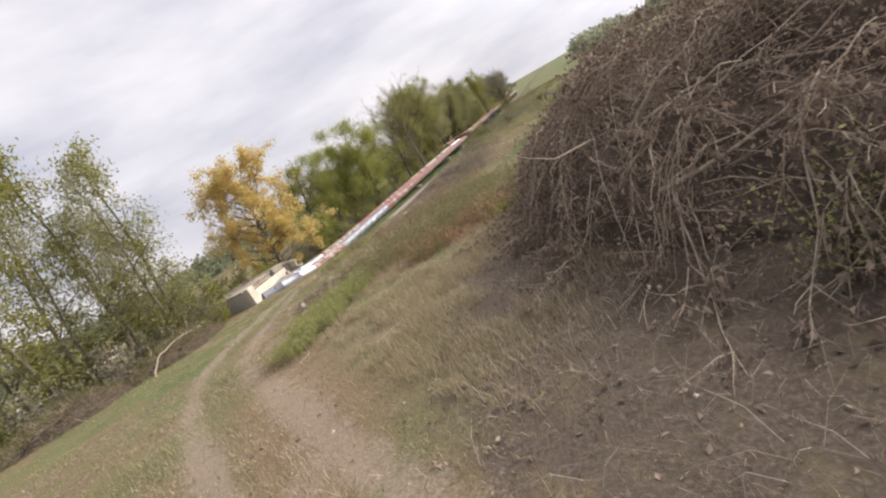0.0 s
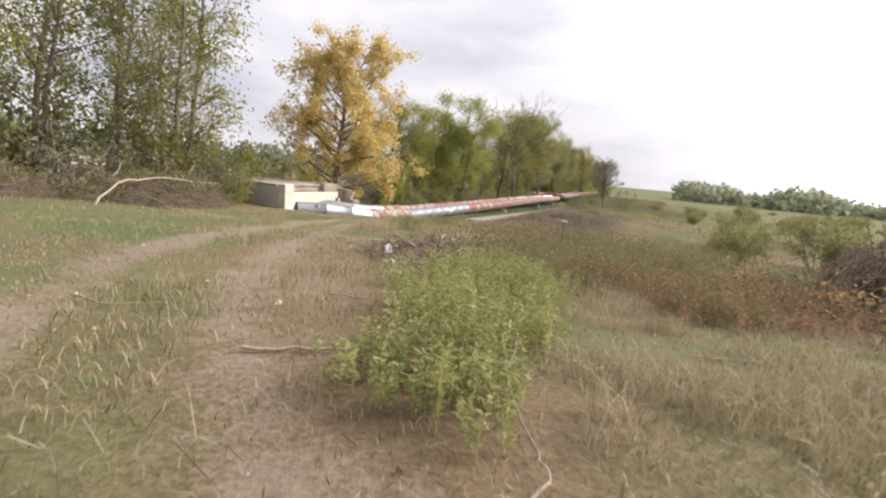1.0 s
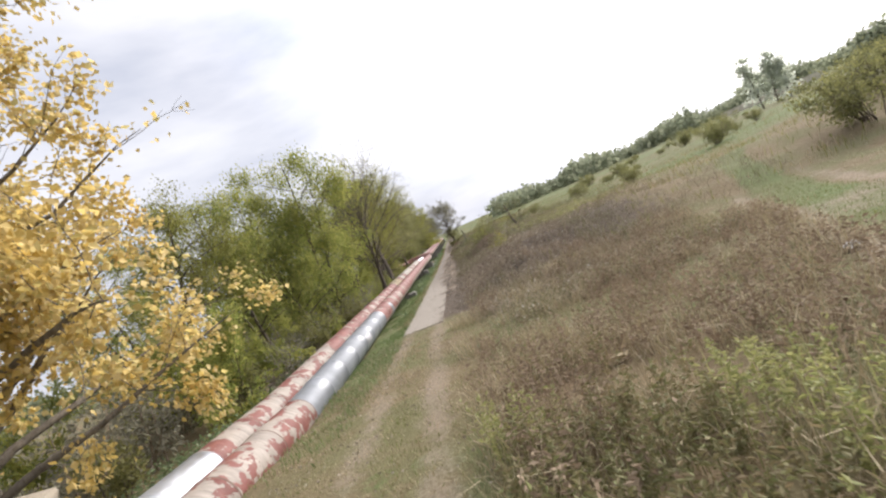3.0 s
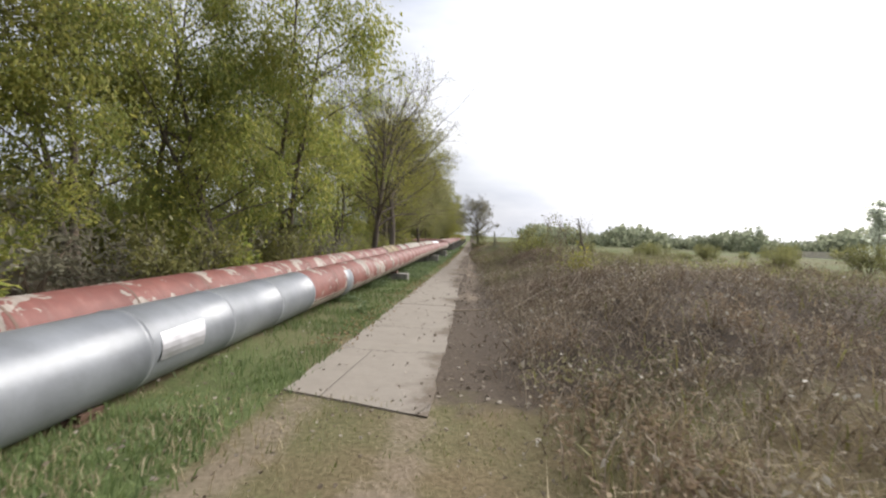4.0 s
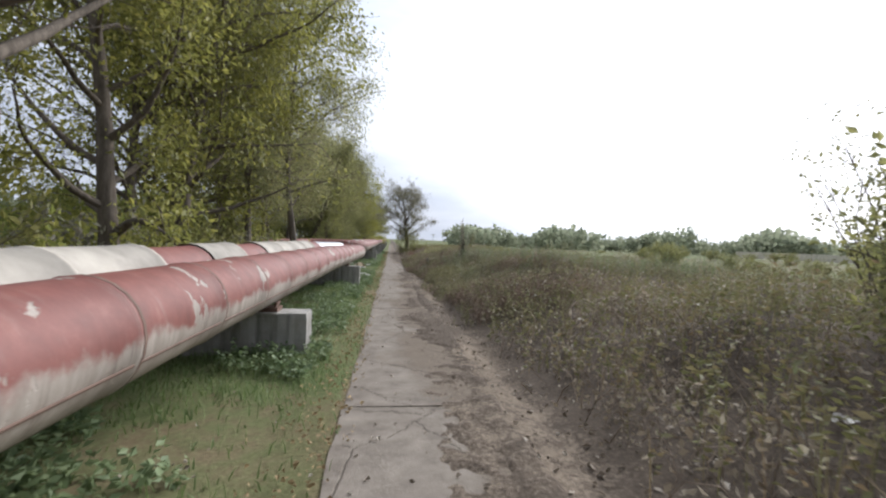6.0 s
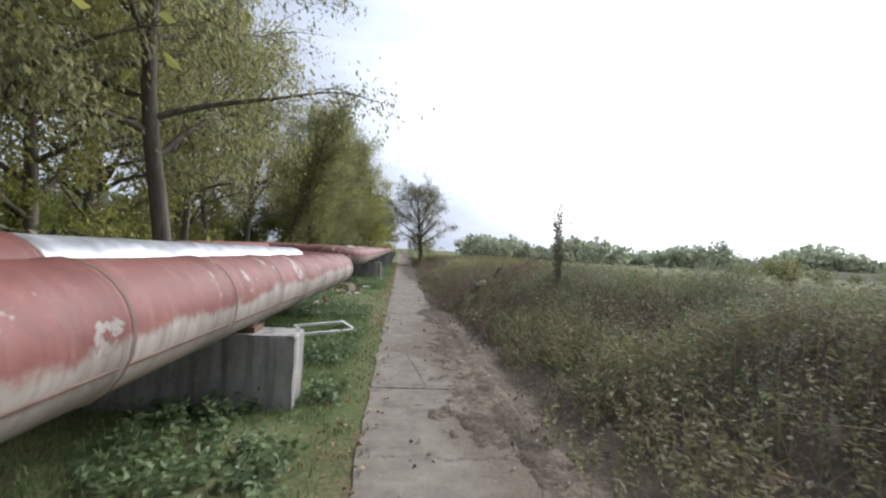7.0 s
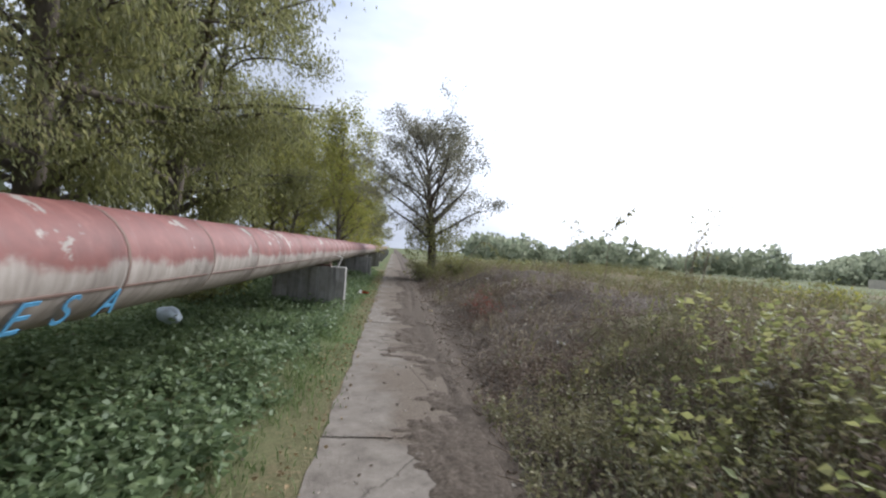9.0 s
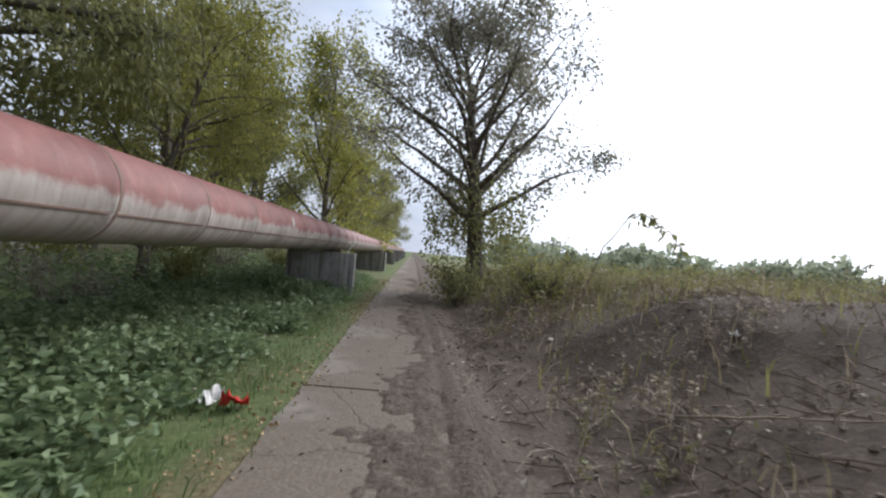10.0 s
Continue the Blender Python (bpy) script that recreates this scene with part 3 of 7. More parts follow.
def tubes(lines, sides=5):
    """Tapered tubes along many bent lines: rows of (points, radii). Returns verts and quads."""
    vs, fs, base = [], [], 0
    for pts, rad in lines:
        p = np.asarray(pts, float)
        t = np.gradient(p, axis=0)
        t /= np.linalg.norm(t, axis=1)[:, None] + 1e-9
        ref = np.array([0.0, 0.0, 1.0]) if abs(t[0, 2]) < 0.8 else np.array([1.0, 0.0, 0.0])
        u = np.cross(t, ref)
        u /= np.linalg.norm(u, axis=1)[:, None] + 1e-9
        w = np.cross(t, u)
        a = np.arange(sides) * 2 * np.pi / sides
        ring = p[:, None] + np.asarray(rad, float)[:, None, None] * (u[:, None] * np.cos(a)[None, :, None] + w[:, None] * np.sin(a)[None, :, None])
        vs.append(ring.reshape(-1, 3))
        k = np.arange(len(p) - 1)[:, None] * sides
        i, j = np.arange(sides)[None], (np.arange(sides)[None] + 1) % sides
        fs.append((np.stack([k + i, k + j, k + sides + j, k + sides + i], -1).reshape(-1, 4)) + base)
        base += len(p) * sides
    return np.concatenate(vs), np.concatenate(fs)


def turn_to(dirs, r):
    """Two side vectors for each direction, turned at random."""
    d = dirs / (np.linalg.norm(dirs, axis=1)[:, None] + 1e-9)
    q = r.normal(size=d.shape)
    u = np.cross(d, q)
    u /= np.linalg.norm(u, axis=1)[:, None] + 1e-9
    return d, u, np.cross(d, u)


def leaves(pos, dirs, size, wide, r, curl=0.25):
    """Folded lozenge leaves: one for each place, four corners and two facets each."""
    d, u, n = turn_to(dirs, r)
    s = np.asarray(size, float)[:, None]
    w = s * wide * 0.5
    mid = pos + d * s * 0.45
    lift = n * s * curl * r.uniform(-1, 1, (len(pos), 1))
    v = np.stack([pos, mid + u * w + lift, pos + d * s, mid - u * w + lift], 1)
    k = np.arange(len(pos))[:, None] * 4
    f = np.concatenate([k + np.array([[0, 1, 2]]), k + np.array([[0, 2, 3]])])
    return v.reshape(-1, 3), f


def blades(pos, tall, wide, r, lean=0.5, tilt=None):
    """Bent grass blades with a tapering tip."""
    n = len(pos)
    a = r.uniform(0, 2 * np.pi, n)
    side = np.stack([np.cos(a), np.sin(a), np.zeros(n)], 1)
    b = r.uniform(0, 2 * np.pi, n)
    bend = np.stack([np.cos(b), np.sin(b), np.zeros(n)], 1) * (r.uniform(0.1, 1, n) * lean)[:, None]
    if tilt is not None:
        bend = bend + np.asarray(tilt)
    h = np.asarray(tall, float)[:, None]
    up = np.array([0, 0, 1.0])
    w = side * (np.asarray(wide, float)[:, None] * 0.5)
    m = pos + h * 0.55 * up + bend * h * 0.3
    t = pos + h * (1 - 0.25 * np.linalg.norm(bend, axis=1)[:, None]) * up + bend * h
    v = np.stack([pos - w, pos + w, m - w * 0.8, m + w * 0.8, t], 1).reshape(-1, 3)
    k = np.arange(n)[:, None] * 5
    return v, [k + np.array([[0, 1, 3, 2]]), k + np.array([[2, 3, 4]])]


def join(sets):
    """Joins rows of (verts, faces) into one."""
    vs, quads, tris, base = [], [], [], 0
    for v, f in sets:
        for g in (f if isinstance(f, list) else [f]):
            g = np.asarray(g)
            if len(g):
                (quads if g.shape[1] == 4 else tris).append(g + base)
        vs.append(v)
        base += len(v)
    out = []
    if quads:
        out.append(np.concatenate(quads))
    if tris:
        out.append(np.concatenate(tris))
    return np.concatenate(vs), out


def stuff(name, verts, faces, material, label, category):
    return tagged(new(name, mesh_of(name, verts, faces, material)), label=label, category=category, kind="stuff")


def scatter(n, box, keep, r):
    """About n places in a box of the plan, thinned by keep(x, y)."""
    x, y = r.uniform(box[0], box[1], n), r.uniform(box[2], box[3], n)
    k = r.uniform(size=n) < keep(x, y)
    x, y = x[k], y[k]
    return np.stack([x, y, height(x, y)], 1)


# ---- ground and path ----
def axis(fine_lo, fine_hi, step, lo, hi, grow=1.25):
    mid = list(np.arange(fine_lo, fine_hi + 1e-6, step))
    a, s = mid[0], step
    while a > lo:
        s *= grow
        a -= s
        mid.insert(0, a)
    a, s = mid[-1], step
    while a < hi:
        s *= grow
        a += s
        mid.append(a)
    return np.array(mid)


gx, gy = np.unique(np.concatenate([axis(-7, 14, 0.27, -1500, 1500), np.arange(-0.28, 0.26, 0.06), np.arange(0.6, 2.3, 0.06)])), axis(-36, 96, 0.3, -500, 2600)
GX, GY = np.meshgrid(gx, gy)
GZ = height(GX, GY)
gi = (np.arange(len(gy) - 1)[:, None] * len(gx) + np.arange(len(gx) - 1)[None]).ravel()
ground_me = soften(mesh_of("ground", np.stack([GX, GY, GZ], -1).reshape(-1, 3),
                           np.stack([gi, gi + 1, gi + 1 + len(gx), gi + len(gx)], 1), M_ground))
for key, val in zip(("dirt", "soil", "green", "rust"), masks(GX.ravel(), GY.ravel())):
    ground_me.attributes.new(key, "FLOAT", "POINT").data.foreach_set("value", val.astype(np.float32))
ground = tagged(new("ground", ground_me), "rough open ground of dry grass, soil and worn tracks", "ground", kind="structure")

pavement = tagged(new("pavement"), "narrow path of cracked concrete slabs with mud over one side", "path", kind="structure")
SLAB, y0 = 6.5, -0.85
for i in range(30):
    r = np.random.default_rng(100 + i)
    nx, ny = 7, 22
    u, v = np.meshgrid(np.linspace(0, 1, nx), np.linspace(0, 1, ny))
    x = u * 1.3 + np.where((u == 0) | (u == 1), r.normal(0, 0.012, u.shape), 0)
    yy = y0 + 0.015 + v * (SLAB - 0.035)
    if i == 0:
        yy = -0.5 + v * (y0 + SLAB + 0.48)
        yy = yy - np.where(v == 0, u * 0.42, 0)
    tip = r.normal(0, 0.006)
    z = fall(yy) + 0.015 + (u - 0.5) * tip + (field(x, yy, 0.35, 21) - 0.5) * 0.008
    top = np.stack([x, yy, z], -1).reshape(-1, 3)
    low = top - np.array([0, 0, 0.13])
    k = (np.arange(ny - 1)[:, None] * nx + np.arange(nx - 1)[None]).ravel()
    quads = [np.stack([k, k + 1, k + nx + 1, k + nx], 1)]
    rim = np.concatenate([np.arange(nx), np.arange(1, ny) * nx + nx - 1, (ny - 1) * nx + np.arange(nx - 2, -1, -1), np.arange(ny - 2, 0, -1) * nx])
    nxt = np.roll(rim, -1)
    quads.append(np.stack([rim, rim + nx * ny, nxt + nx * ny, nxt], 1))
    part("concrete_slab", mesh_of("concrete_slab", np.concatenate([top, low]), np.concatenate(quads), M_slab), pavement)
    y0 += SLAB


# soil washed over the bank-side edge of the slabs
dx, dy = np.arange(0.3, 1.62, 0.03), np.arange(2.0, 94.0, 0.05)
DX, DY = np.meshgrid(dx, dy)
lay = 0.42 * field(DX, DY, 1.5, 71) + 0.22 * field(DX, DY, 0.45, 72) + 0.2 * field(DX, DY, 0.16, 73) + 0.2 * field(DX, DY, 0.07, 77)
lay = lay - 0.53 + 0.55 * (DX - 1.12) + 0.12 * field(DY * 0 + 3, DY, 7.0, 74)
lay = lay + 0.10 * smooth(DY, 58, 64) - 0.3 * smooth(DY, 43, 47) * (1 - smooth(DY, 56, 61))
lay = np.clip(lay * 0.16, -0.03, 0.035) - 0.03 * np.exp(-((DX - 1.22 - 0.06 * np.sin(DY * 0.5)) / 0.07) ** 2) * smooth(DY, 10, 14) * field(DX * 0, DY, 3.0, 76) - 0.10 * smooth(DX, 1.42, 1.6) - 0.06 * (1 - smooth(DY, 8.5, 11.5))
di = (np.arange(len(dy) - 1)[:, None] * len(dx) + np.arange(len(dx) - 1)[None]).ravel()
drift_me = soften(mesh_of("soil_drift", np.stack([DX, DY, fall(DY) + 0.017 + lay], -1).reshape(-1, 3),
                          np.stack([di, di + 1, di + 1 + len(dx), di + len(dx)], 1), M_ground))
drift_me.attributes.new("soil", "FLOAT", "POINT").data.foreach_set("value", np.ones(DX.size, np.float32))
drift_me.attributes.new("dirt", "FLOAT", "POINT").data.foreach_set("value", (0.55 * field(DX, DY, 1.8, 75) * (1 - 0.7 * smooth(DY, 43, 47))).ravel().astype(np.float32))
tagged(new("soil_drift", drift_me), "dark soil washed over the edge of the slabs", "soil", kind="stuff")


# ---- pipelines ----
XN, XF = -1.33, -2.16
SIDES = 24


def bent(points, bend_r):
    """A line through corner points with rounded corners, as dense points and the run of each corner."""
    wide_r = bend_r
    out, spans = [np.array(points[0], float)], []
    for a, b, c in zip(points, points[1:], points[2:]):
        a, b, c = (np.array(q, float) for q in (a, b, c))
        d0, d1 = (b - a) / np.linalg.norm(b - a), (c - b) / np.linalg.norm(c - b)
        if d0 @ d1 > 0.8:
            out.append(b)
            continue
        bend_r = 1.25 if b[1] > 50 else wide_r
        s = b - d0 * bend_r
        e = b + d1 * bend_r
        arc = []
        for k in range(9):
            ang = k / 8 * np.pi / 2
            arc.append(s + d0 * bend_r * np.sin(ang) + d1 * bend_r * (1 - np.cos(ang)))
        out.append(s)
        spans.append((len(out) - 1, arc))
        out.extend(arc[1:])
    out.append(np.array(points[-1], float))
    return out, spans


def sheet_mesh(name, length, rad, mat, lap=0.007):
    """One wrapped sheet of cladding along +y, with a rolled lap at its far end and a lengthwise seam."""
    a = np.arange(SIDES) * 2 * np.pi / SIDES
    rows = []
    for y, r in ((0.0, rad), (0.03, rad), (length * 0.5, rad - 0.002), (length - 0.05, rad), (length - 0.04, rad + lap), (length + 0.012, rad + lap), (length + 0.012, rad - 0.02)):
        rr = np.full(SIDES, r)
        rows.append(np.stack([rr * np.cos(a), np.full(SIDES, y), rr * np.sin(a)], 1))
    v = np.concatenate(rows)
    k = np.arange(len(rows) - 1)[:, None] * SIDES
    i, j = np.arange(SIDES)[None], (np.arange(SIDES)[None] + 1) % SIDES
    f = np.stack([k + i, k + SIDES + i, k + SIDES + j, k + j], -1).reshape(-1, 4)
    return soften(mesh_of(name, v, f, mat))


def seam_mesh(length, rad):
    a0 = radians(-22)
    bm = bmesh.new()
    bmesh.ops.create_cube(bm, size=1)
    for v in bm.verts:
        r = rad + v.co.x * 0.012
        q = a0 + v.co.z * 0.04
        v.co = Vector((math.cos(q) * r, (v.co.y + 0.5) * (length - 0.06), math.sin(q) * r))
    return bm_mesh("lap_seam", bm, M_seam)


L_SHEET = 1.3
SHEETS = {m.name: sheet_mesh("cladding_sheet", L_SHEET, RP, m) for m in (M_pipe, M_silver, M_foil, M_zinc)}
SEAM = seam_mesh(L_SHEET, RP + 0.001)
bv, bf = tubes([([(0, L_SHEET - 0.012, 0), (0, L_SHEET + 0.016, 0)], [RP + 0.0095, RP + 0.0095])], SIDES)
BAND = soften(mesh_of("joint_band", bv, bf, M_seam))
BULGE_TAN = sheet_mesh("insulation_sleeve", L_SHEET, RP + 0.035, M_tan, 0.02)
BULGE_WHITE = sheet_mesh("insulation_sleeve", L_SHEET, RP + 0.03, M_whitewrap, 0.012)


def straight_run(parent, a, b, choose, seams=True):
    """Sheets end to end from a to b, along y or x."""
    a, b = Vector(a), Vector(b)
    n = max(1, round((b - a).length / L_SHEET))
    d = (b - a) / n
    turn = Vector((0, 1, 0)).rotation_difference(d).to_matrix().to_4x4()
    for i in range(n):
        m = Matrix.Translation(a + d * i) @ turn @ Matrix.Diagonal((1, d.length / L_SHEET * (1.12 if b.y < -8.5 else 1.0), 1, 1))
        kind = choose((a + d * (i + 0.5)))
        me = SHEETS.get(kind) if isinstance(kind, str) else kind
        sheet = part("insulation_sleeve" if me in (BULGE_TAN, BULGE_WHITE) else "cladding_sheet", me, parent, at=m)
        if seams and me is SHEETS[M_pipe.name]:
            part("lap_seam", SEAM, sheet)
            part("joint_band", BAND, sheet)


def elbow(parent, arc, rad, mat):
    """A bend of mitred rings, each a sheet of its own with a raised lip."""
    arc = [np.array(p) for p in arc]
    ends = [arc[0] - (arc[1] - arc[0])] + arc + [arc[-1] + (arc[-1] - arc[-2])]
    v, _ = tubes([(ends, [rad] * len(ends))], SIDES)
    ring = v.reshape(len(ends), SIDES, 3)[1:-1]
    i, j = np.arange(SIDES), (np.arange(SIDES) + 1) % SIDES
    for k in range(len(arc) - 1):
        a, b = ring[k], ring[k + 1]
        rows, f = np.concatenate([a, b]), np.stack([i, j, SIDES + j, SIDES + i], 1)
        bend = part("bend_sheet", soften(mesh_of("bend_sheet", rows, f, mat)), parent)
        mid, way = b.mean(0), arc[k + 1] - arc[k]
        way = way / np.linalg.norm(way)
        v, f = tubes([([mid - way * 0.006, mid + way * 0.006], [rad + 0.005, rad + 0.005])], SIDES)
        part("joint_band", soften(mesh_of("joint_band", v, f, M_seam)), bend)


def pipeline(x, corners, choose, label, end_mat):
    pipe = thing("pipeline", label, "pipe", Matrix.Identity(4), "twin pipelines")
    line, spans = bent(corners, 0.75)
    arcs = {k: arc for k, arc in spans}
    i = 0
    while i < len(line) - 1:
        if i in arcs:
            elbow(pipe, arcs[i], RP, end_mat if line[i][1] < 0 else M_pipe)
            i += 8
        else:
            straight_run(pipe, line[i], line[i + 1], choose)
            i += 1
    return pipe


def near_kind(p):
    if p.y < -10.2:
        return M_silver.name
    if -5.6 < p.y < 2.4:
        return M_zinc.name
    return M_pipe.name


def far_kind(p):
    if 36.5 < p.y < 42.6:
        return M_foil.name
    if p.y < -7.1:
        return M_silver.name
    if 14.2 < p.y < 17.4:
        return BULGE_TAN
    if 17.4 < p.y < 36.5:
        return BULGE_WHITE if math.sin(p.y * 2.1) > -0.72 else M_pipe.name
    if 54 < p.y < 57 or 60 < p.y < 62:
        return BULGE_WHITE
    return M_pipe.name


near_pipe = pipeline(XN, [(-2.8, -13.1, 0.72), (-2.05, -12.35, 0.72), (-1.52, -11.4, 0.63), (XN, -10.25, 0.47), (XN, -6.0, 0.25), (XN, 34, 0.245), (-1.22, 45.2, 0.13), (-6.2, 45.2, 0.2), (-6.2, 51.3, 0.29), (-1.4, 51.3, 0.29), (-1.42, 175, 0.29)],
                     near_kind, "large insulated pipe in faded red primer over pale sheet metal", M_zinc)
pipeline(XF, [(-3.2, -11.9, 0.74), (-2.7, -11.1, 0.72), (-2.3, -10.1, 0.62), (XF, -8.9, 0.5), (XF, -5.0, 0.33), (XF, 36, 0.33), (-2.1, 43.9, 0.24), (-5.0, 43.9, 0.26), (-5.0, 52.6, 0.33), (-2.25, 52.6, 0.33), (-2.27, 175, 0.33)],
                    far_kind, "second insulated pipe with torn tan and white insulation on top", M_zinc)
# a pale patch of new sheet on the silver run, and the lengths of seam where it was mended
aa, yb = np.meshgrid(np.radians(np.linspace(-8, 68, 12)), np.array([0.0, 0.3, 0.62]))
v = np.stack([np.cos(aa) * (RP + 0.009), yb + 0.04 * np.sin(aa * 3), np.sin(aa) * (RP + 0.009)], -1).reshape(-1, 3)
k = (np.arange(2)[:, None] * 12 + np.arange(11)[None]).ravel()
part("mended_patch", mesh_of("mended_patch", v, np.stack([k, k + 12, k + 13, k + 1], 1), M_foil), near_pipe, "bright new metal patch", pose(XN, -0.75, 0.225))

v, f = tubes([([(0, 0, 0), (0, 0.02, 0), (0, 0.48, 0), (0, 0.5, 0)], [RP, RP + 0.012, RP + 0.012, RP])], SIDES)
part("sheet_collar", soften(mesh_of("sheet_collar", v, f, M_zinc)), near_pipe, "bare galvanised collar", pose(XN, 5.0, 0.229))

# blue sprayed letters low on the pipe's side
for ch, yy in (("E", 62.2), ("S", 62.5), ("A", 62.84)):
    cu = bpy.data.curves.new("sprayed_letter", "FONT")
    cu.body, cu.size, cu.extrude = ch, 0.27, 0.002
    cu.materials.append(M_paint_blue)
    ang = radians(-33)
    ob = new("sprayed_letter", cu)
    ob.parent = near_pipe
    ob.matrix_basis = (Matrix.Translation((-1.405 + math.cos(ang) * (RP + 0.014), yy, 0.29 + math.sin(ang) * (RP + 0.014)))
                       @ Matrix.Rotation(radians(90), 4, "Z") @ Matrix.Rotation(radians(90) - ang, 4, "X") @ Matrix.Translation((0, -0.12, 0)))
    tagged(ob, label="blue sprayed capital letter")


# ---- pipe supports ----
def support(y, tall, low=False):
    zg = hz(XN - 0.3, y)
    top = (0.29 if y > 50 else 0.23) - RP - 0.045
    h = max(0.14, top - zg + 0.12)
    ob = thing("pipe_support", "cast concrete pier with vertical ribs under the twin pipes" if not low else "low weathered concrete block under the twin pipes",
               "pier", pose(-1.59, y, top - h), "pipe supports")
    n, wide, deep = 26, 1.80, 0.42
    xs = np.linspace(-wide / 2, wide / 2, n)
    rib = 0.022 * (np.sin(xs * 13.0) > 0.1) if not low else 0.0 * xs
    front = np.stack([xs, -deep / 2 - rib], 1)
    back = np.stack([xs[::-1], np.full(n, deep / 2)], 1)
    prof = np.concatenate([front, back])
    r = np.random.default_rng(int(y * 10) % 1000 + 5)
    rows = []
    levels = np.concatenate([[0, 0.03], np.linspace(0.12, 0.9, 5), [0.97, 1.0]])
    for k, lv in enumerate(levels):
        s = 1 - (0.012 if k in (len(levels) - 1,) else 0.0)
        rows.append(np.concatenate([prof * s + r.normal(0, 0.003, prof.shape), np.full((2 * n, 1), lv * h)], 1))
    v = np.concatenate(rows)
    m = 2 * n
    k = np.arange(len(levels) - 1)[:, None] * m
    i, j = np.arange(m)[None], (np.arange(m)[None] + 1) % m
    f = [np.stack([k + i, k + j, k + m + j, k + m + i], -1).reshape(-1, 4)]
    cap = (len(levels) - 1) * m
    c = np.arange(n - 1)
    f.append(np.stack([cap + c, cap + c + 1, cap + m - 2 - c, cap + m - 1 - c], 1))
    plinth = part("plinth", mesh_of("plinth", v, np.concatenate(f), M_conc), ob)
    for px in (XN, XF):
        bm = bmesh.new()
        for sx in (-0.17, 0.17):
            g = bmesh.ops.create_cube(bm, size=1)["verts"]
            for q in g:
                q.co = Vector((q.co.x * 0.03 + sx * (1 + 0.25 * (q.co.z + 0.5)), q.co.y * 0.2, h - 0.01 + (q.co.z + 0.5) * 0.13))
        g = bmesh.ops.create_cube(bm, size=1)["verts"]
        for q in g:
            q.co = Vector((q.co.x * 0.48, q.co.y * 0.28, h + (q.co.z + 0.5) * 0.06 - 0.005))
        part("saddle", bm_mesh("saddle", bm, M_iron), plinth, "rusted iron saddle", pose(px + 1.6, 0, 0))
    if not low and y > 50:
        bm = bmesh.new()
        for a0, a1, w in ((Vector((0.68, 0, h)), Vector((0.78, 0, h + 0.26)), 0.05), (Vector((0.78, 0, h + 0.25)), Vector((0.66, 0, h + 0.3)), 0.06)):
            d = (a1 - a0)
            g = bmesh.ops.create_cube(bm, size=1)["verts"]
            for q in g:
                q.co = a0 + d * (q.co.z + 0.5) + Vector((q.co.x * w * 0.5, q.co.y * w * 1.6, 0))
        part("guide_bracket", bm_mesh("guide_bracket", bm, M_white_iron), plinth, "bent pale iron guide")
    return ob


for y in (-1.3, 12.2):
    support(y, 0.3, True)
for y in (27.3, 37.65, 57.45, 72.25, 85.6, 100, 114, 128, 142, 156, 170):
    support(y, 1.0)


# ---- trees ----
def wander(p, d, length, n, bendy, r, up=0.0):
    """A bent line from p along d; up pulls it upward, or down where negative."""
    pts = [np.array(p, float)]
    d = np.array(d, float) / np.linalg.norm(d)
    for _ in range(n):
        d = d + r.normal(0, bendy, 3) + np.array([0, 0, up])
        d /= np.linalg.norm(d)
        pts.append(pts[-1] + d * length / n)
    return np.array(pts)


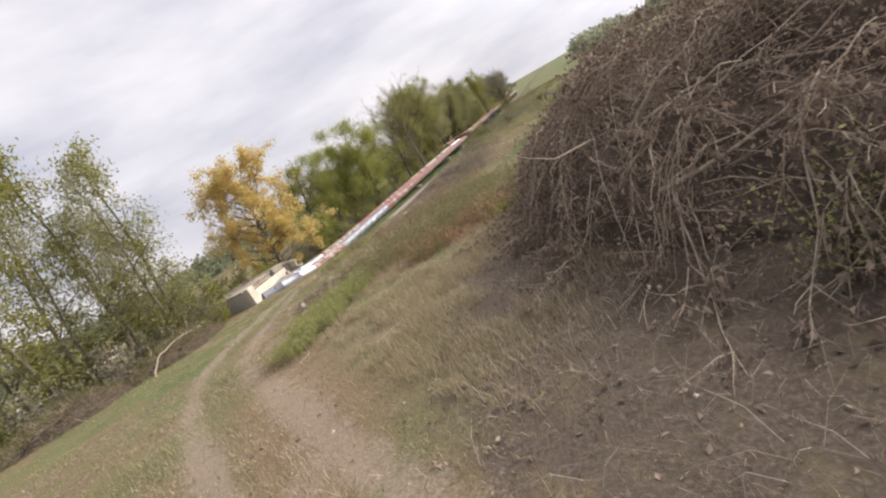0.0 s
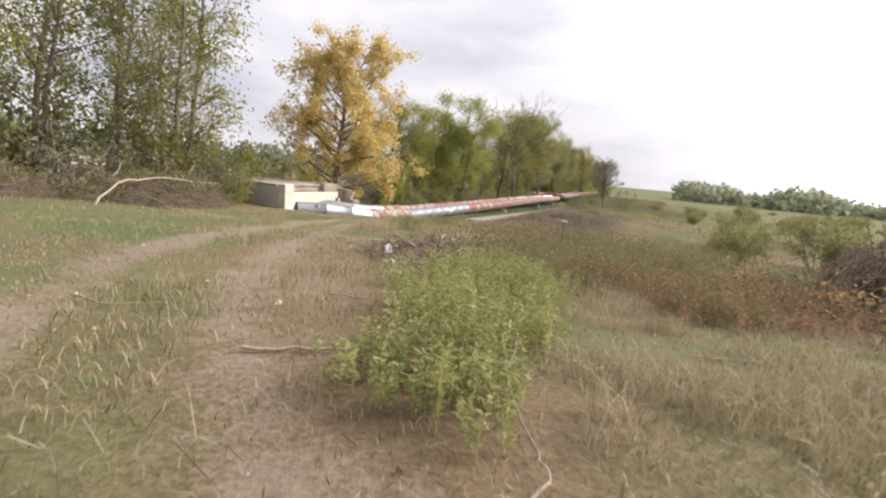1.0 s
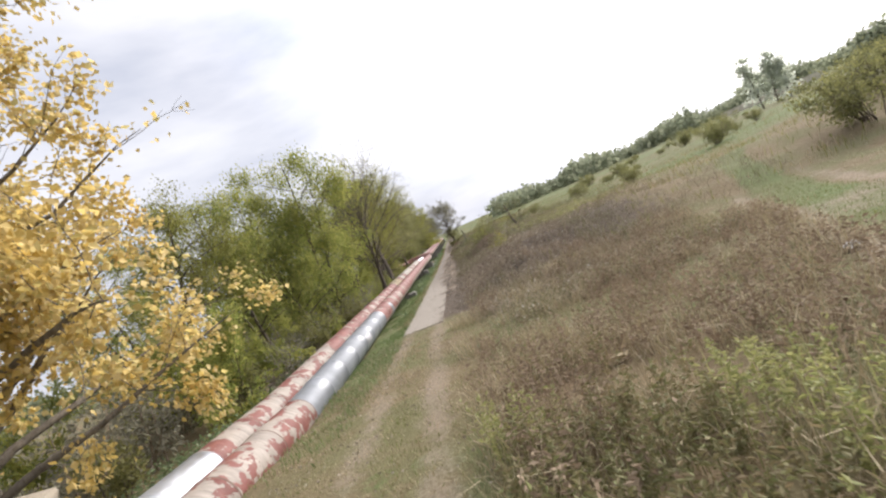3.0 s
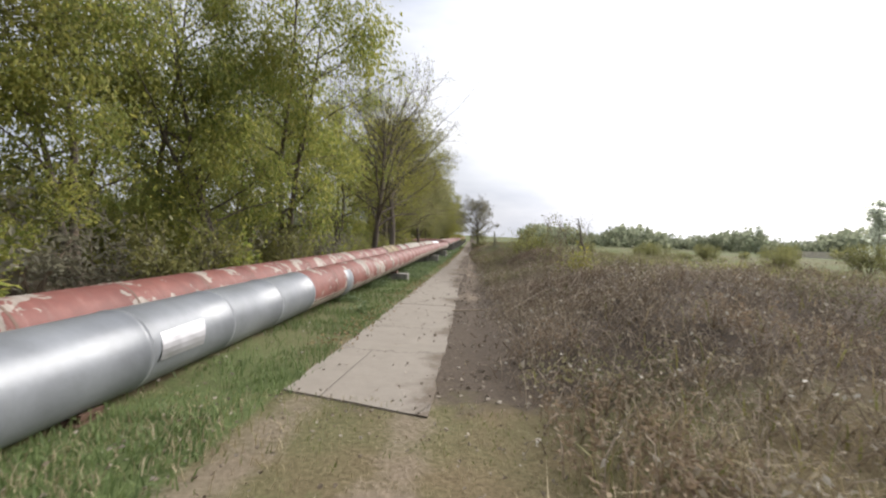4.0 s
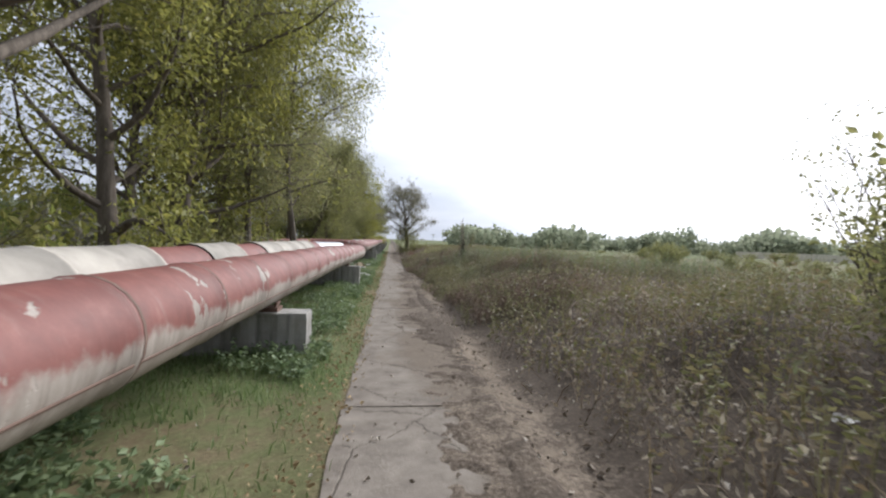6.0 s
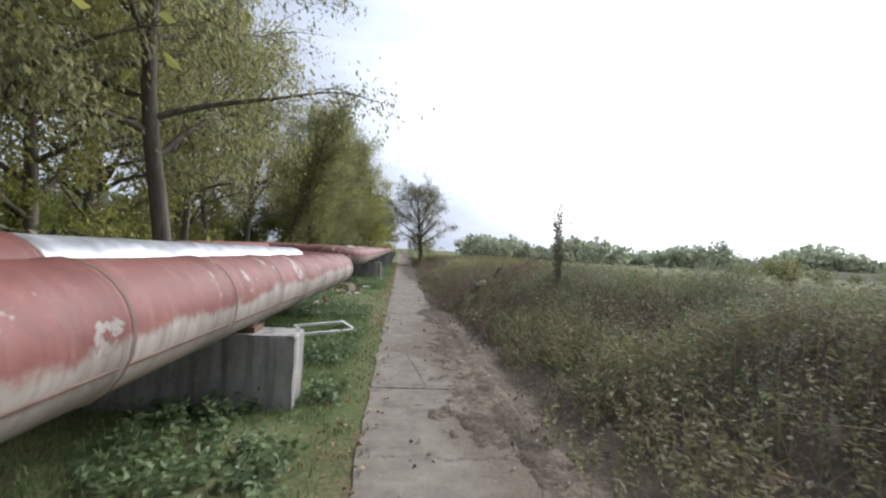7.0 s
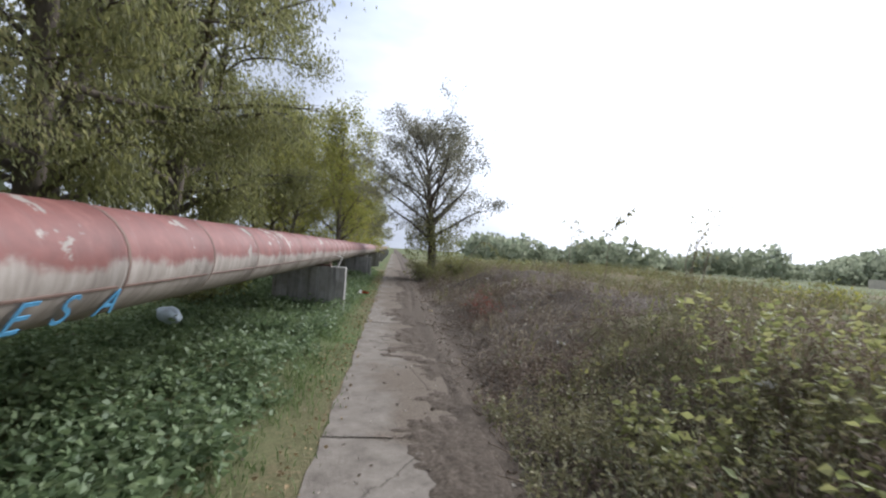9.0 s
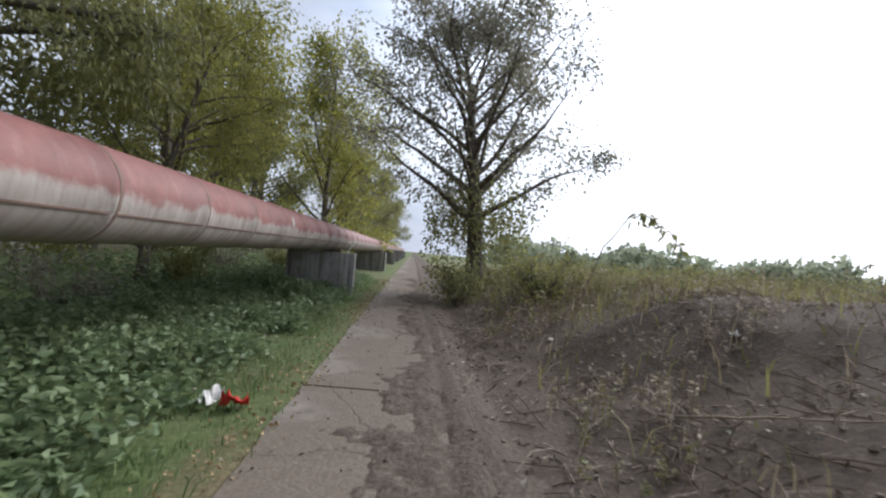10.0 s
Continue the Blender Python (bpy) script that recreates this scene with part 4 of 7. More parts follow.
def grow(seed, tall, trunk_r, clear=0.25, limbs=16, spread=0.42, rise=0.5, twigs=6, sprays=5, droop=0.0, lean=(0, 0), shape="round", stems=1, wood=True):
    """A tree's wood. Returns tubes for trunk and limbs, and the places and ways of its twig ends."""
    r = np.random.default_rng(seed)
    thick, thin, tips, ways = [], [], [], []
    for s in range(stems):
        a = r.uniform(0, 6.28)
        lx, ly = (lean[0] + (np.cos(a) * 0.22 if stems > 1 else 0), lean[1] + (np.sin(a) * 0.22 if stems > 1 else 0))
        h = tall * (1 if s == 0 else r.uniform(0.72, 0.98))
        base = np.array([np.cos(a), np.sin(a), 0]) * (0.18 if stems > 1 else 0.0)
        trunk = wander(base + [0, 0, -0.1], (lx, ly, 1), h, 14, 0.05, r, 0.03)
        tr = trunk_r * (0.7 if stems > 1 else 1.0)
        rad = tr * (1 - np.linspace(0, 1, 15)) ** 0.8 + 0.012
        rad[0] *= 1.45
        rad[1] *= 1.12
        thick.append((trunk, rad))
        for k in range(limbs):
            f = clear + (0.97 - clear) * (k + r.uniform(0, 0.8)) / limbs
            i = min(13, int(f * 14))
            p = trunk[i] + (trunk[i + 1] - trunk[i]) * (f * 14 - i)
            q = (f - clear) / (1 - clear)
            reach = {"round": np.sqrt(max(0.05, 1 - (2 * q - 0.85) ** 2 * 0.8)), "cone": 1.08 - 0.9 * q, "column": 0.75 * np.sqrt(max(0.1, 1 - q * q * 0.8)),
                     "vase": 0.55 + 0.6 * q * (1.4 - q),
                     "egg": np.sqrt(max(0.04, 1 - ((q - 0.22) / 0.82) ** 2))}[shape]
            ln = tall * spread * reach * r.uniform(0.75, 1.15)
            b = k * 2.4 + r.uniform(-0.5, 0.5)
            d = (np.cos(b), np.sin(b), rise * (0.7 + 0.9 * q))
            limb = wander(p, d, ln, 8, 0.12, r, 0.03 - droop * 0.5)
            lr = max(0.012, rad[i] * 0.45) * (1 - np.linspace(0, 1, 9)) ** 0.9 + 0.006
            thick.append((limb, lr))
            for t in range(twigs):
                g = r.uniform(0.25, 1.0)
                j = min(7, int(g * 8))
                p2 = limb[j] + (limb[j + 1] - limb[j]) * (g * 8 - j)
                d2 = (limb[j + 1] - limb[j]) / (ln / 8) + r.normal(0, 0.75, 3)
                tw = wander(p2, d2, ln * r.uniform(0.2, 0.42) + 0.15, 5, 0.16, r, 0.02 - droop)
                thin.append((tw, np.linspace(0.011, 0.004, 6)))
                for u in range(sprays):
                    c = r.integers(1, 5)
                    sp = wander(tw[c], (tw[c + 1] - tw[c]) * 8 + r.normal(0, 0.9, 3), r.uniform(0.18, 0.5), 3, 0.2, r, -droop * 1.5)
                    if wood:
                        thin.append((sp, np.linspace(0.005, 0.0025, 4)))
                    for e in range(4):
                        tips.append(sp[e])
                        ways.append(sp[min(3, e + 1)] - sp[max(0, min(3, e + 1) - 1)])
    return thick, thin, np.array(tips), np.array(ways)


def foliage(tips, ways, n, size, wide, r, loose=0.14, droop=0.3, keep=None, cell=0.0):
    if cell:
        c = field(tips[:, 0] + tips[:, 2] * 0.6, tips[:, 1] - tips[:, 2] * 0.7, cell, 8) * 0.6 + field(tips[:, 2] + tips[:, 0] * 0.3, tips[:, 1] + tips[:, 0], cell, 9) * 0.4
        w = smooth(c, 0.36, 0.56) + 0.05
        k = r.choice(len(tips), n, p=w / w.sum())
    else:
        k = r.integers(0, len(tips), n)
    p = tips[k] + r.normal(0, loose, (n, 3))
    w = ways[k] / (np.linalg.norm(ways[k], axis=1)[:, None] + 1e-6) + r.normal(0, 0.7, (n, 3)) + np.array([0, 0, -droop])
    if keep is not None:
        m = keep(p)
        p, w = p[m], w[m]
    return leaves(p, w, r.uniform(0.6, 1.25, len(p)) * size, wide, r)


def tree(name, label, at, seed, tall, trunk_r, bark, leaf, n_leaf, size, wide=0.55, loose=0.14, droop_leaf=0.3, thin_top=None, group="", category="tree", cell=1.1, **kw):
    ob = thing(name, label, category, at, group)
    thick, thin, tips, ways = grow(seed, tall, trunk_r, **kw)
    r = np.random.default_rng(seed + 1)
    v, f = tubes(thick[:1], 12)
    part("trunk", soften(mesh_of("trunk", v, f, bark)), ob)
    v, f = join([tubes(thick[1:], 6), tubes(thin, 3)])
    part("branchwork", soften(mesh_of("branchwork", v, f, bark)), ob)
    v, f = foliage(tips, ways, n_leaf, size, wide, r, loose, droop_leaf, thin_top, cell)
    part("crown", mesh_of("crown", v, f, leaf), ob)
    return ob


def on(x, y, turn=0.0, s=1.0, sink=0.05, tip=(0, 0)):
    return pose(x, y, hz(x, y) - sink, tip[0], tip[1], turn) @ Matrix.Diagonal((s, s, s, 1))


R = np.random.default_rng(31)

# the yellow tree by the chamber
tree("yellow_tree", "large round tree with yellow autumn leaves behind the concrete chamber", on(-4.45, -8.3, 40, 0.84), 5, 8.9, 0.2, M_bark_pale, M_leaf_yellow, 35000, 0.135,
     0.8, 0.16, 0.6, cell=1.0, clear=0.15, limbs=46, spread=0.5, rise=0.55, twigs=9, sprays=4, droop=0.015, lean=(0.04, 0), shape="egg", wood=True)

# the grove beside the first track
grove = tree("grove_tree", "slender grove tree with thinning yellow-green leaves", on(-6.2, -15.6), 11, 10.5, 0.10, M_bark_pale, M_leaf_lime, 4600, 0.15, 0.55, 0.24, 0.6,
             group="grove by the track", cell=0.9, clear=0.2, limbs=20, spread=0.24, rise=1.0, twigs=6, sprays=4, droop=0.06, shape="column", wood=False)
grove_b = tree("grove_tree", "slender grove tree with thin grey-green leaves", on(-4.9, -17.0), 12, 9.5, 0.08, M_bark_pale, M_leaf_willow, 4600, 0.14, 0.45, 0.24, 0.6,
               group="grove by the track", cell=0.8, clear=0.16, limbs=20, spread=0.27, rise=0.9, twigs=6, sprays=4, droop=0.07, shape="column", wood=False)
for i, (x, y, s, w) in enumerate(((-7.6, -17.6, 1.05, 0), (-8.4, -15.0, 0.95, 1), (-7.0, -20.0, 0.9, 1), (-9.6, -18.8, 1.1, 0), (-6.3, -21.8, 0.85, 0), (-8.6, -22.6, 1.0, 1),
                                  (-10.5, -21.0, 1.1, 1), (-7.8, -25.0, 0.95, 0), (-10.4, -24.6, 1.05, 1), (-5.6, -18.6, 0.8, 1), (-9.2, -28.0, 1.0, 0), (-12, -26.5, 1.1, 1))):
    copy_thing((grove, grove_b)[w], on(x, y, R.uniform(0, 360), s, tip=(R.uniform(-4, 4), R.uniform(-4, 4))))

# the row behind the pipes
ROW = "tree row behind the pipes"
row_a = tree("row_tree", "tall broadleaf tree with hanging leaves turning from green to yellow", on(-4.7, 10.5, 0, 0.85), 21, 11.0, 0.16, M_bark, M_leaf_row, 20000, 0.16, 0.42, 0.34, 1.3,
             group=ROW, clear=0.2, limbs=15, spread=0.32, rise=0.6, twigs=7, sprays=5, droop=0.1, shape="round", stems=2, wood=False)
row_b = tree("row_tree", "half-bare forked tree with fine twigs and few yellow-green leaves", on(-3.2, 18.1, 0, 0.95), 22, 8.2, 0.16, M_bark, M_leaf_lime, 9500, 0.085, 0.45, 0.2, 0.5,
             group=ROW, clear=0.27, limbs=26, spread=0.58, rise=0.75, twigs=10, sprays=7, droop=0.0, shape="round",
             thin_top=lambda p: (p[:, 2] < 5.0) | (np.random.default_rng(3).uniform(size=len(p)) < 0.5))
row_c = tree("row_tree", "dense dark willow with drooping sprays", on(-6.2, 69.2, 0, 1.12), 23, 9.6, 0.24, M_bark, M_leaf_dark, 24000, 0.13, 0.36, 0.26, 1.3,
             group=ROW, cell=1.3, clear=0.17, limbs=24, spread=0.42, rise=0.6, twigs=7, sprays=5, droop=0.13, shape="round", wood=False)
row_d = tree("row_tree", "olive-leaved tree with low spreading limbs", on(-5.1, 30.6, 0, 1.1), 24, 8.8, 0.16, M_bark, M_leaf_gold, 17000, 0.13, 0.48, 0.26, 0.8,
             group=ROW, clear=0.1, limbs=22, spread=0.40, rise=0.6, twigs=7, sprays=5, droop=0.05, shape="round", wood=False)
row_e = tree("row_tree", "yellow-green pointed tree at the far end of the row", on(-4.1, 98.0, 0, 1.1), 25, 11.4, 0.16, M_bark, M_leaf_lime, 12000, 0.2, 0.5, 0.3, 0.4,
             group=ROW, clear=0.05, limbs=28, spread=0.34, rise=0.8, twigs=7, sprays=5, droop=0.02, shape="egg", wood=False)
row_f = tree("row_tree", "tall airy tree with drooping olive leaves and thin dark limbs", on(-5.0, 39.4), 26, 10.6, 0.13, M_bark, M_leaf_willow, 27000, 0.115, 0.38, 0.26, 1.2,
             group=ROW, clear=0.24, limbs=22, spread=0.42, rise=0.6, twigs=8, sprays=5, droop=0.09, shape="round")
far_c = tree("row_tree", "dense willow with drooping sprays, far along the row", on(-5.0, 122.0), 28, 9.6, 0.22, M_bark, M_leaf_dark, 6500, 0.23, 0.45, 0.3, 1.2,
             group=ROW, clear=0.10, limbs=18, spread=0.44, rise=0.55, twigs=4, sprays=3, droop=0.1, shape="round", wood=False)
far_d = tree("row_tree", "olive-leaved tree far along the row", on(-5.3, 137.0), 29, 8.8, 0.16, M_bark, M_leaf_olive, 6500, 0.22, 0.5, 0.3, 0.7,
             group=ROW, clear=0.08, limbs=18, spread=0.42, rise=0.6, twigs=4, sprays=3, droop=0.05, shape="round", wood=False)
for src, x, y, s in ((row_a, -4.3, 6.6, 0.8), (row_a, -5.3, 3.2, 0.78), (row_a, -4.6, 16.0, 0.84), (row_a, -7.6, 8.0, 0.85), (row_a, -8.2, 12.6, 0.8), (row_d, -7.6, 2.0, 0.7), (row_a, -6.6, -0.6, 0.62),
                     (row_b, -3.8, 25.7, 1.3), (row_b, -8.8, 25.0, 0.9), (row_b, -9.4, 17.0, 0.9), (row_d, -5.5, 34.8, 1.15), (row_d, -7.4, 37.6, 1.15), (row_b, -6.6, 33.6, 1.0),
                     (row_f, -3.7, 41.4, 1.12), (row_f, -7.4, 41.6, 1.1), (row_f, -7.6, 50.2, 1.0), (row_d, -7.7, 43.6, 0.9), (row_d, -8.8, 47.2, 1.0), (row_f, -7.7, 53.2, 0.9), (row_d, -9.5, 54.0, 1.1), (row_d, -10.0, 60.5, 0.75), (row_b, -8.4, 47.0, 1.1), (row_b, -7.2, 56.4, 1.05),
                     (row_d, -5.1, 61.6, 0.75), (row_f, -5.6, 66.6, 1.0), (row_c, -7.4, 71.0, 1.0), (row_c, -6.4, 74.6, 1.1), (row_c, -7.0, 79.4, 1.0), (row_d, -4.6, 82.6, 0.6),
                     (row_d, -6.4, 86.4, 0.9), (row_e, -7.2, 91.0, 0.8), (row_e, -4.6, 107, 0.9), (far_d, -5.5, 113, 1.1), (far_c, -4.8, 118, 1.1),
                     (far_d, -5.2, 131, 1.1), (far_d, -5.2, 144, 1.1), (far_c, -5.2, 158, 1.1), (far_d, -5.0, 171, 1.1)):
    copy_thing(src, on(x, y, R.uniform(0, 360), s, tip=(R.uniform(-3, 3), R.uniform(-3, 3))))

# a second, looser line of trees behind
back = np.random.default_rng(33)
for i in range(9):
    y = 77 + i * 4.2
    copy_thing((far_c, far_d)[i % 2], on(-10.2 + back.uniform(-1.2, 1.0), y + back.uniform(-1, 1), back.uniform(0, 360), back.uniform(0.9, 1.15), tip=(back.uniform(-3, 3), back.uniform(-3, 3))))

# a thick leaning trunk wrapped in ivy
ivy = tree("ivy_clad_tree", "thick leaning trunk wrapped in dark ivy", on(-6.3, 58.0, 0, 0.92), 27, 9.5, 0.26, M_bark, M_leaf_dark, 8000, 0.19, 0.42, 0.34, 0.9,
           lean=(0.2, 0.06), clear=0.45, limbs=12, spread=0.36, rise=0.6, twigs=6, sprays=4, droop=0.08, shape="vase", wood=False)
thick, _, _, _ = grow(27, 9.5, 0.26, lean=(0.2, 0.06), clear=0.45, limbs=12, spread=0.36, rise=0.6, twigs=6, sprays=4, droop=0.08, shape="vase")
line = thick[0][0]
r = np.random.default_rng(77)
t = r.uniform(0.12, 0.85, 3600) * 14
i = t.astype(int)
p = line[i] + (line[i + 1] - line[i]) * (t - i)[:, None]
a = r.uniform(0, 6.28, 3600)
out = np.stack([np.cos(a), np.sin(a), r.normal(-0.2, 0.4, 3600)], 1)
v, f = leaves(p + out * (0.2 + r.gamma(2, 0.09, 3600))[:, None], out, r.uniform(0.08, 0.15, 3600), 0.8, r)
part("ivy", mesh_of("ivy", v, f, M_leaf_dark), ivy, "dense dark ivy")

# the lone tree beside the path's far end
lone = tree("lone_tree", "lone spreading tree with sparse withered leaves beside the path", on(2.8, 86.8, 70, 1.0), 44, 8.2, 0.28, M_bark, M_leaf_grey, 22000, 0.125, 0.6, 0.2, 0.8,
            cell=0.55, clear=0.26, limbs=34, spread=0.6, rise=1.0, twigs=9, sprays=5, droop=0.03, shape="round")
r = np.random.default_rng(78)
a = r.uniform(0, 6.28, 5200)
rad = r.uniform(0.1, 1.0, 5200) ** 0.7
p = np.stack([np.cos(a) * rad * 1.7, np.sin(a) * rad * 1.7, 2.0 + r.normal(0, 0.75, 5200) + (1 - rad) * 0.6], 1)
p = p[field(p[:, 0] * 3 + p[:, 2] * 2, p[:, 1] * 3, 1.0, 5) > 0.42]
v, f = leaves(p, r.normal(size=p.shape), r.uniform(0.08, 0.15, len(p)), 0.7, r)
part("creeper", mesh_of("creeper", v, f, M_leaf_dark), lone, "dark creeper round the lower limbs")
v, f = tubes([(wander((0.5, -0.6, 0), (0.3, -0.1, 1.0), 1.7, 7, 0.16, r, -0.06), np.linspace(0.035, 0.02, 8))], 6)
part("bent_sucker", mesh_of("bent_sucker", v, f, M_bark), lone, "bare bent shoot at the base")


# ---- shrubs ----
def shrub(name, label, at, seed, tall, wide, leaf, n_leaf, size, stems=14, group="", bark=None, category="shrub", leaf_wide=0.5):
    ob = thing(name, label, category, at, group)
    r = np.random.default_rng(seed)
    thick, thin, tips, ways = [], [], [], []
    for k in range(stems):
        a = r.uniform(0, 6.28)
        st = wander((np.cos(a) * 0.15 * wide, np.sin(a) * 0.15 * wide, -0.05), (np.cos(a) * wide / tall * r.uniform(0.2, 1.3), np.sin(a) * wide / tall * r.uniform(0.2, 1.3), 1.0),
                    tall * r.uniform(0.6, 1.15), 7, 0.12, r)
        thick.append((st, np.linspace(0.022, 0.005, 8)))
        for t in range(5):
            j = r.integers(2, 7)
            tw = wander(st[j], (st[j] - st[j - 1]) * 6 + r.normal(0, 0.8, 3), tall * r.uniform(0.15, 0.4), 4, 0.2, r)
            thin.append((tw, np.linspace(0.007, 0.003, 5)))
            tips.extend(tw[1:])
            ways.extend(np.diff(tw, axis=0))
    tips, ways = np.array(tips), np.array(ways)
    v, f = join([tubes(thick, 4), tubes(thin, 3)])
    tagged(part("stem_clump", mesh_of("stem_clump", v, f, bark or M_bark), ob), kind="stuff")
    v, f = foliage(tips, ways, n_leaf, size, leaf_wide, r, 0.13, 0.2)
    part("foliage", mesh_of("foliage", v, f, leaf), ob)
    return ob


hedge_a = shrub("hedge_shrub", "dense green hedge shrub behind the pipes", on(-4.3, 6.0), 51, 1.7, 1.0, M_leaf_row, 1500, 0.135, 6, group="undergrowth behind the pipes")
hedge_b = shrub("hedge_shrub", "olive undergrowth shrub behind the pipes", on(-4.5, 9.5), 52, 1.9, 0.9, M_leaf_olive, 1400, 0.13, 6, group="undergrowth behind the pipes")
hedge_c = shrub("hedge_shrub", "withered brown undergrowth shrub behind the pipes", on(-4.2, 12.5), 53, 1.5, 0.9, M_leaf_grey, 900, 0.125, 7, group="undergrowth behind the pipes", bark=M_twig)
hed = np.random.default_rng(54)
yy = -6.0
while yy < 118:
    near_loop = 42.0 < yy < 54.5
    for lay in range(2 if yy < 70 else 1):
        x = (-7.3 if near_loop else -4.1) - lay * 1.7 + hed.uniform(-0.5, 0.5)
        src = (hedge_a, hedge_b, hedge_c, hedge_c, hedge_a, hedge_b)[hed.integers(0, 6)]
        copy_thing(src, on(x, yy + hed.uniform(-0.8, 0.8), hed.uniform(0, 360), hed.uniform(0.65, 1.05) * (1 + 0.2 * lay) * (0.75 if 18.5 < yy < 27 or yy > 60 else 1.0)))
    yy += 2.0 if yy < 70 else 3.2
# shrubs round the chamber and the grove's foot
for x, y, s, src in ((-5.2, -15.2, 0.8, hedge_b), (-5.9, -14.6, 1.1, hedge_a), (-3.6, -16.3, 0.85, hedge_c), (-4.8, -17.6, 1.1, hedge_b), (-6.4, -17.2, 1.3, hedge_a),
                     (-3.4, -18.6, 0.7, hedge_c), (-4.8, -20.2, 1.0, hedge_c), (-6.6, -20.8, 1.2, hedge_b), (-5.4, -23.0, 0.95, hedge_c), (-7.4, -24.0, 1.2, hedge_a), (-9.5, -26.0, 1.2, hedge_b),
                     (-8.5, -13.0, 1.2, hedge_a), (-10.5, -10.5, 1.5, hedge_b), (-8.0, -7.5, 1.3, hedge_a), (-10.5, -6.0, 1.4, hedge_b), (-12.6, -13.0, 1.5, hedge_a), (-13, -9, 1.6, hedge_b), (-15, -17, 1.7, hedge_a)):
    copy_thing(src, on(x, y, R.uniform(0, 360), s * (1.4 if x > -8 and y < -14 else 1.0)))

shrub("yellow_shrub", "bushy yellow-green shrub against the chamber's front wall", on(-3.9, -15.6), 91, 1.1, 0.9, M_leaf_lime, 1700, 0.10, 12)
shrub("yellow_shrub", "loose yellow-green shrub beside the track", on(-3.0, -16.5), 93, 1.2, 0.9, M_leaf_gold, 1500, 0.10, 12)

# shrubs on the open side
dark_bush = shrub("dark_bush", "round dark green bush on the open ground", on(15.4, -0.4), 61, 2.0, 1.5, M_leaf_dark, 3600, 0.12, 18)
for x, y, s in ((13.9, -6.5, 0.9), (17.8, -3.4, 1.1), (19.5, 3.0, 0.9), (16.5, 33, 0.8), (27, 62, 1.0), (24, 40, 0.9), (30, 30, 1.1), (22, 18, 0.8), (38, 52, 1.2), (12.5, 40, 0.6), (35, 18, 1.2)):
    copy_thing(dark_bush, on(x, y, R.uniform(0, 360), s))
shrub("field_shrub", "bushy green shrub with thin twigs beside the track", on(5.4, 23.6), 62, 1.95, 1.6, M_leaf_dark, 6500, 0.09, 24)
shrub("field_shrub", "low olive shrub among the brambles", on(8.6, 27.6), 63, 2.6, 1.2, M_leaf_olive, 1300, 0.09, 14)
shrub("field_shrub", "low yellowing shrub among the brambles", on(4.4, 21.0), 64, 1.2, 0.9, M_leaf_lime, 800, 0.08, 12)
shrub("bare_sapling", "thin cut sapling with a few hanging leaves", on(4.9, 14.6), 65, 2.1, 0.6, M_leaf_olive, 110, 0.11, 5, bark=M_twig)
shrub("bare_sapling", "thin leaning sapling with a few dry leaves", on(5.7, 16.3), 66, 2.0, 0.6, M_leaf_grey, 120, 0.11, 5, bark=M_twig)
shrub("bare_sapling", "wispy sapling with sparse leaves", on(9.6, 73.0), 68, 2.6, 0.5, M_leaf_olive, 120, 0.12, 4, bark=M_twig)


def wand(label, pts, n, size, seed):
    """A thin shoot with a bent, leafy tip."""
    r = np.random.default_rng(seed)
    x, y = pts[0][:2]
    ob = thing("leafy_shoot", label, "sapling", on(x, y), "thin shoots on the bank")
    p = np.array([(a - x, b - y, c) for a, b, c in pts])
    t = np.linspace(0, len(p) - 1, 12)
    i = np.minimum(t.astype(int), len(p) - 2)
    main = p[i] + (p[i + 1] - p[i]) * (t - i)[:, None] + r.normal(0, 0.012, (12, 3))
    lines = [(main, np.linspace(0.013, 0.004, 12))]
    at, way = [], []
    for k in range(5):
        c = 6 + k
        side = wander(main[c], (main[min(c + 1, 11)] - main[c]) * 4 + r.normal(0, 0.5, 3), r.uniform(0.2, 0.45), 4, 0.15, r, -0.12)
        lines.append((side, np.linspace(0.005, 0.003, 5)))
        at.append(side[r.integers(1, 5, n // 5)])
    at = np.concatenate(at) + r.normal(0, 0.02, (n // 5 * 5, 3))
    v, f = tubes(lines, 5)
    part("stem", mesh_of("stem", v, f, M_twig), ob)
    v, f = leaves(at, r.normal(0, 0.5, at.shape) + [0, 0, -0.7], r.uniform(0.7, 1.2, len(at)) * size, 0.4, r)
    tagged(part("leaf_spray", mesh_of("leaf_spray", v, f, M_leaf_olive), ob), kind="stuff")
    return ob


wand("thin bent shoot with hanging leaves at its tip", [(6.1, 71.6, 0), (6.2, 71.7, 1.1), (6.4, 71.8, 1.9), (6.9, 72.0, 2.35)], 45, 0.15, 701)
wand("thin arching shoot with a few dark leaves", [(3.6, 80.2, 0), (3.9, 80.1, 1.2), (4.4, 80.0, 1.9), (5.2, 80.0, 1.5)], 35, 0.17, 702)
wand("thin upright shoot with small leaves", [(4.9, 71.2, 0), (4.95, 71.2, 0.9), (5.0, 71.2, 1.5), (5.0, 71.2, 1.9)], 30, 0.11, 703)
thicket = shrub("thicket_shrub", "tall dense green thicket shrub behind the pipes", on(-4.7, -2.0, 0, 0.7), 81, 4.2, 2.0, M_leaf_row, 9000, 0.14, 16, group="thicket behind the pipes")
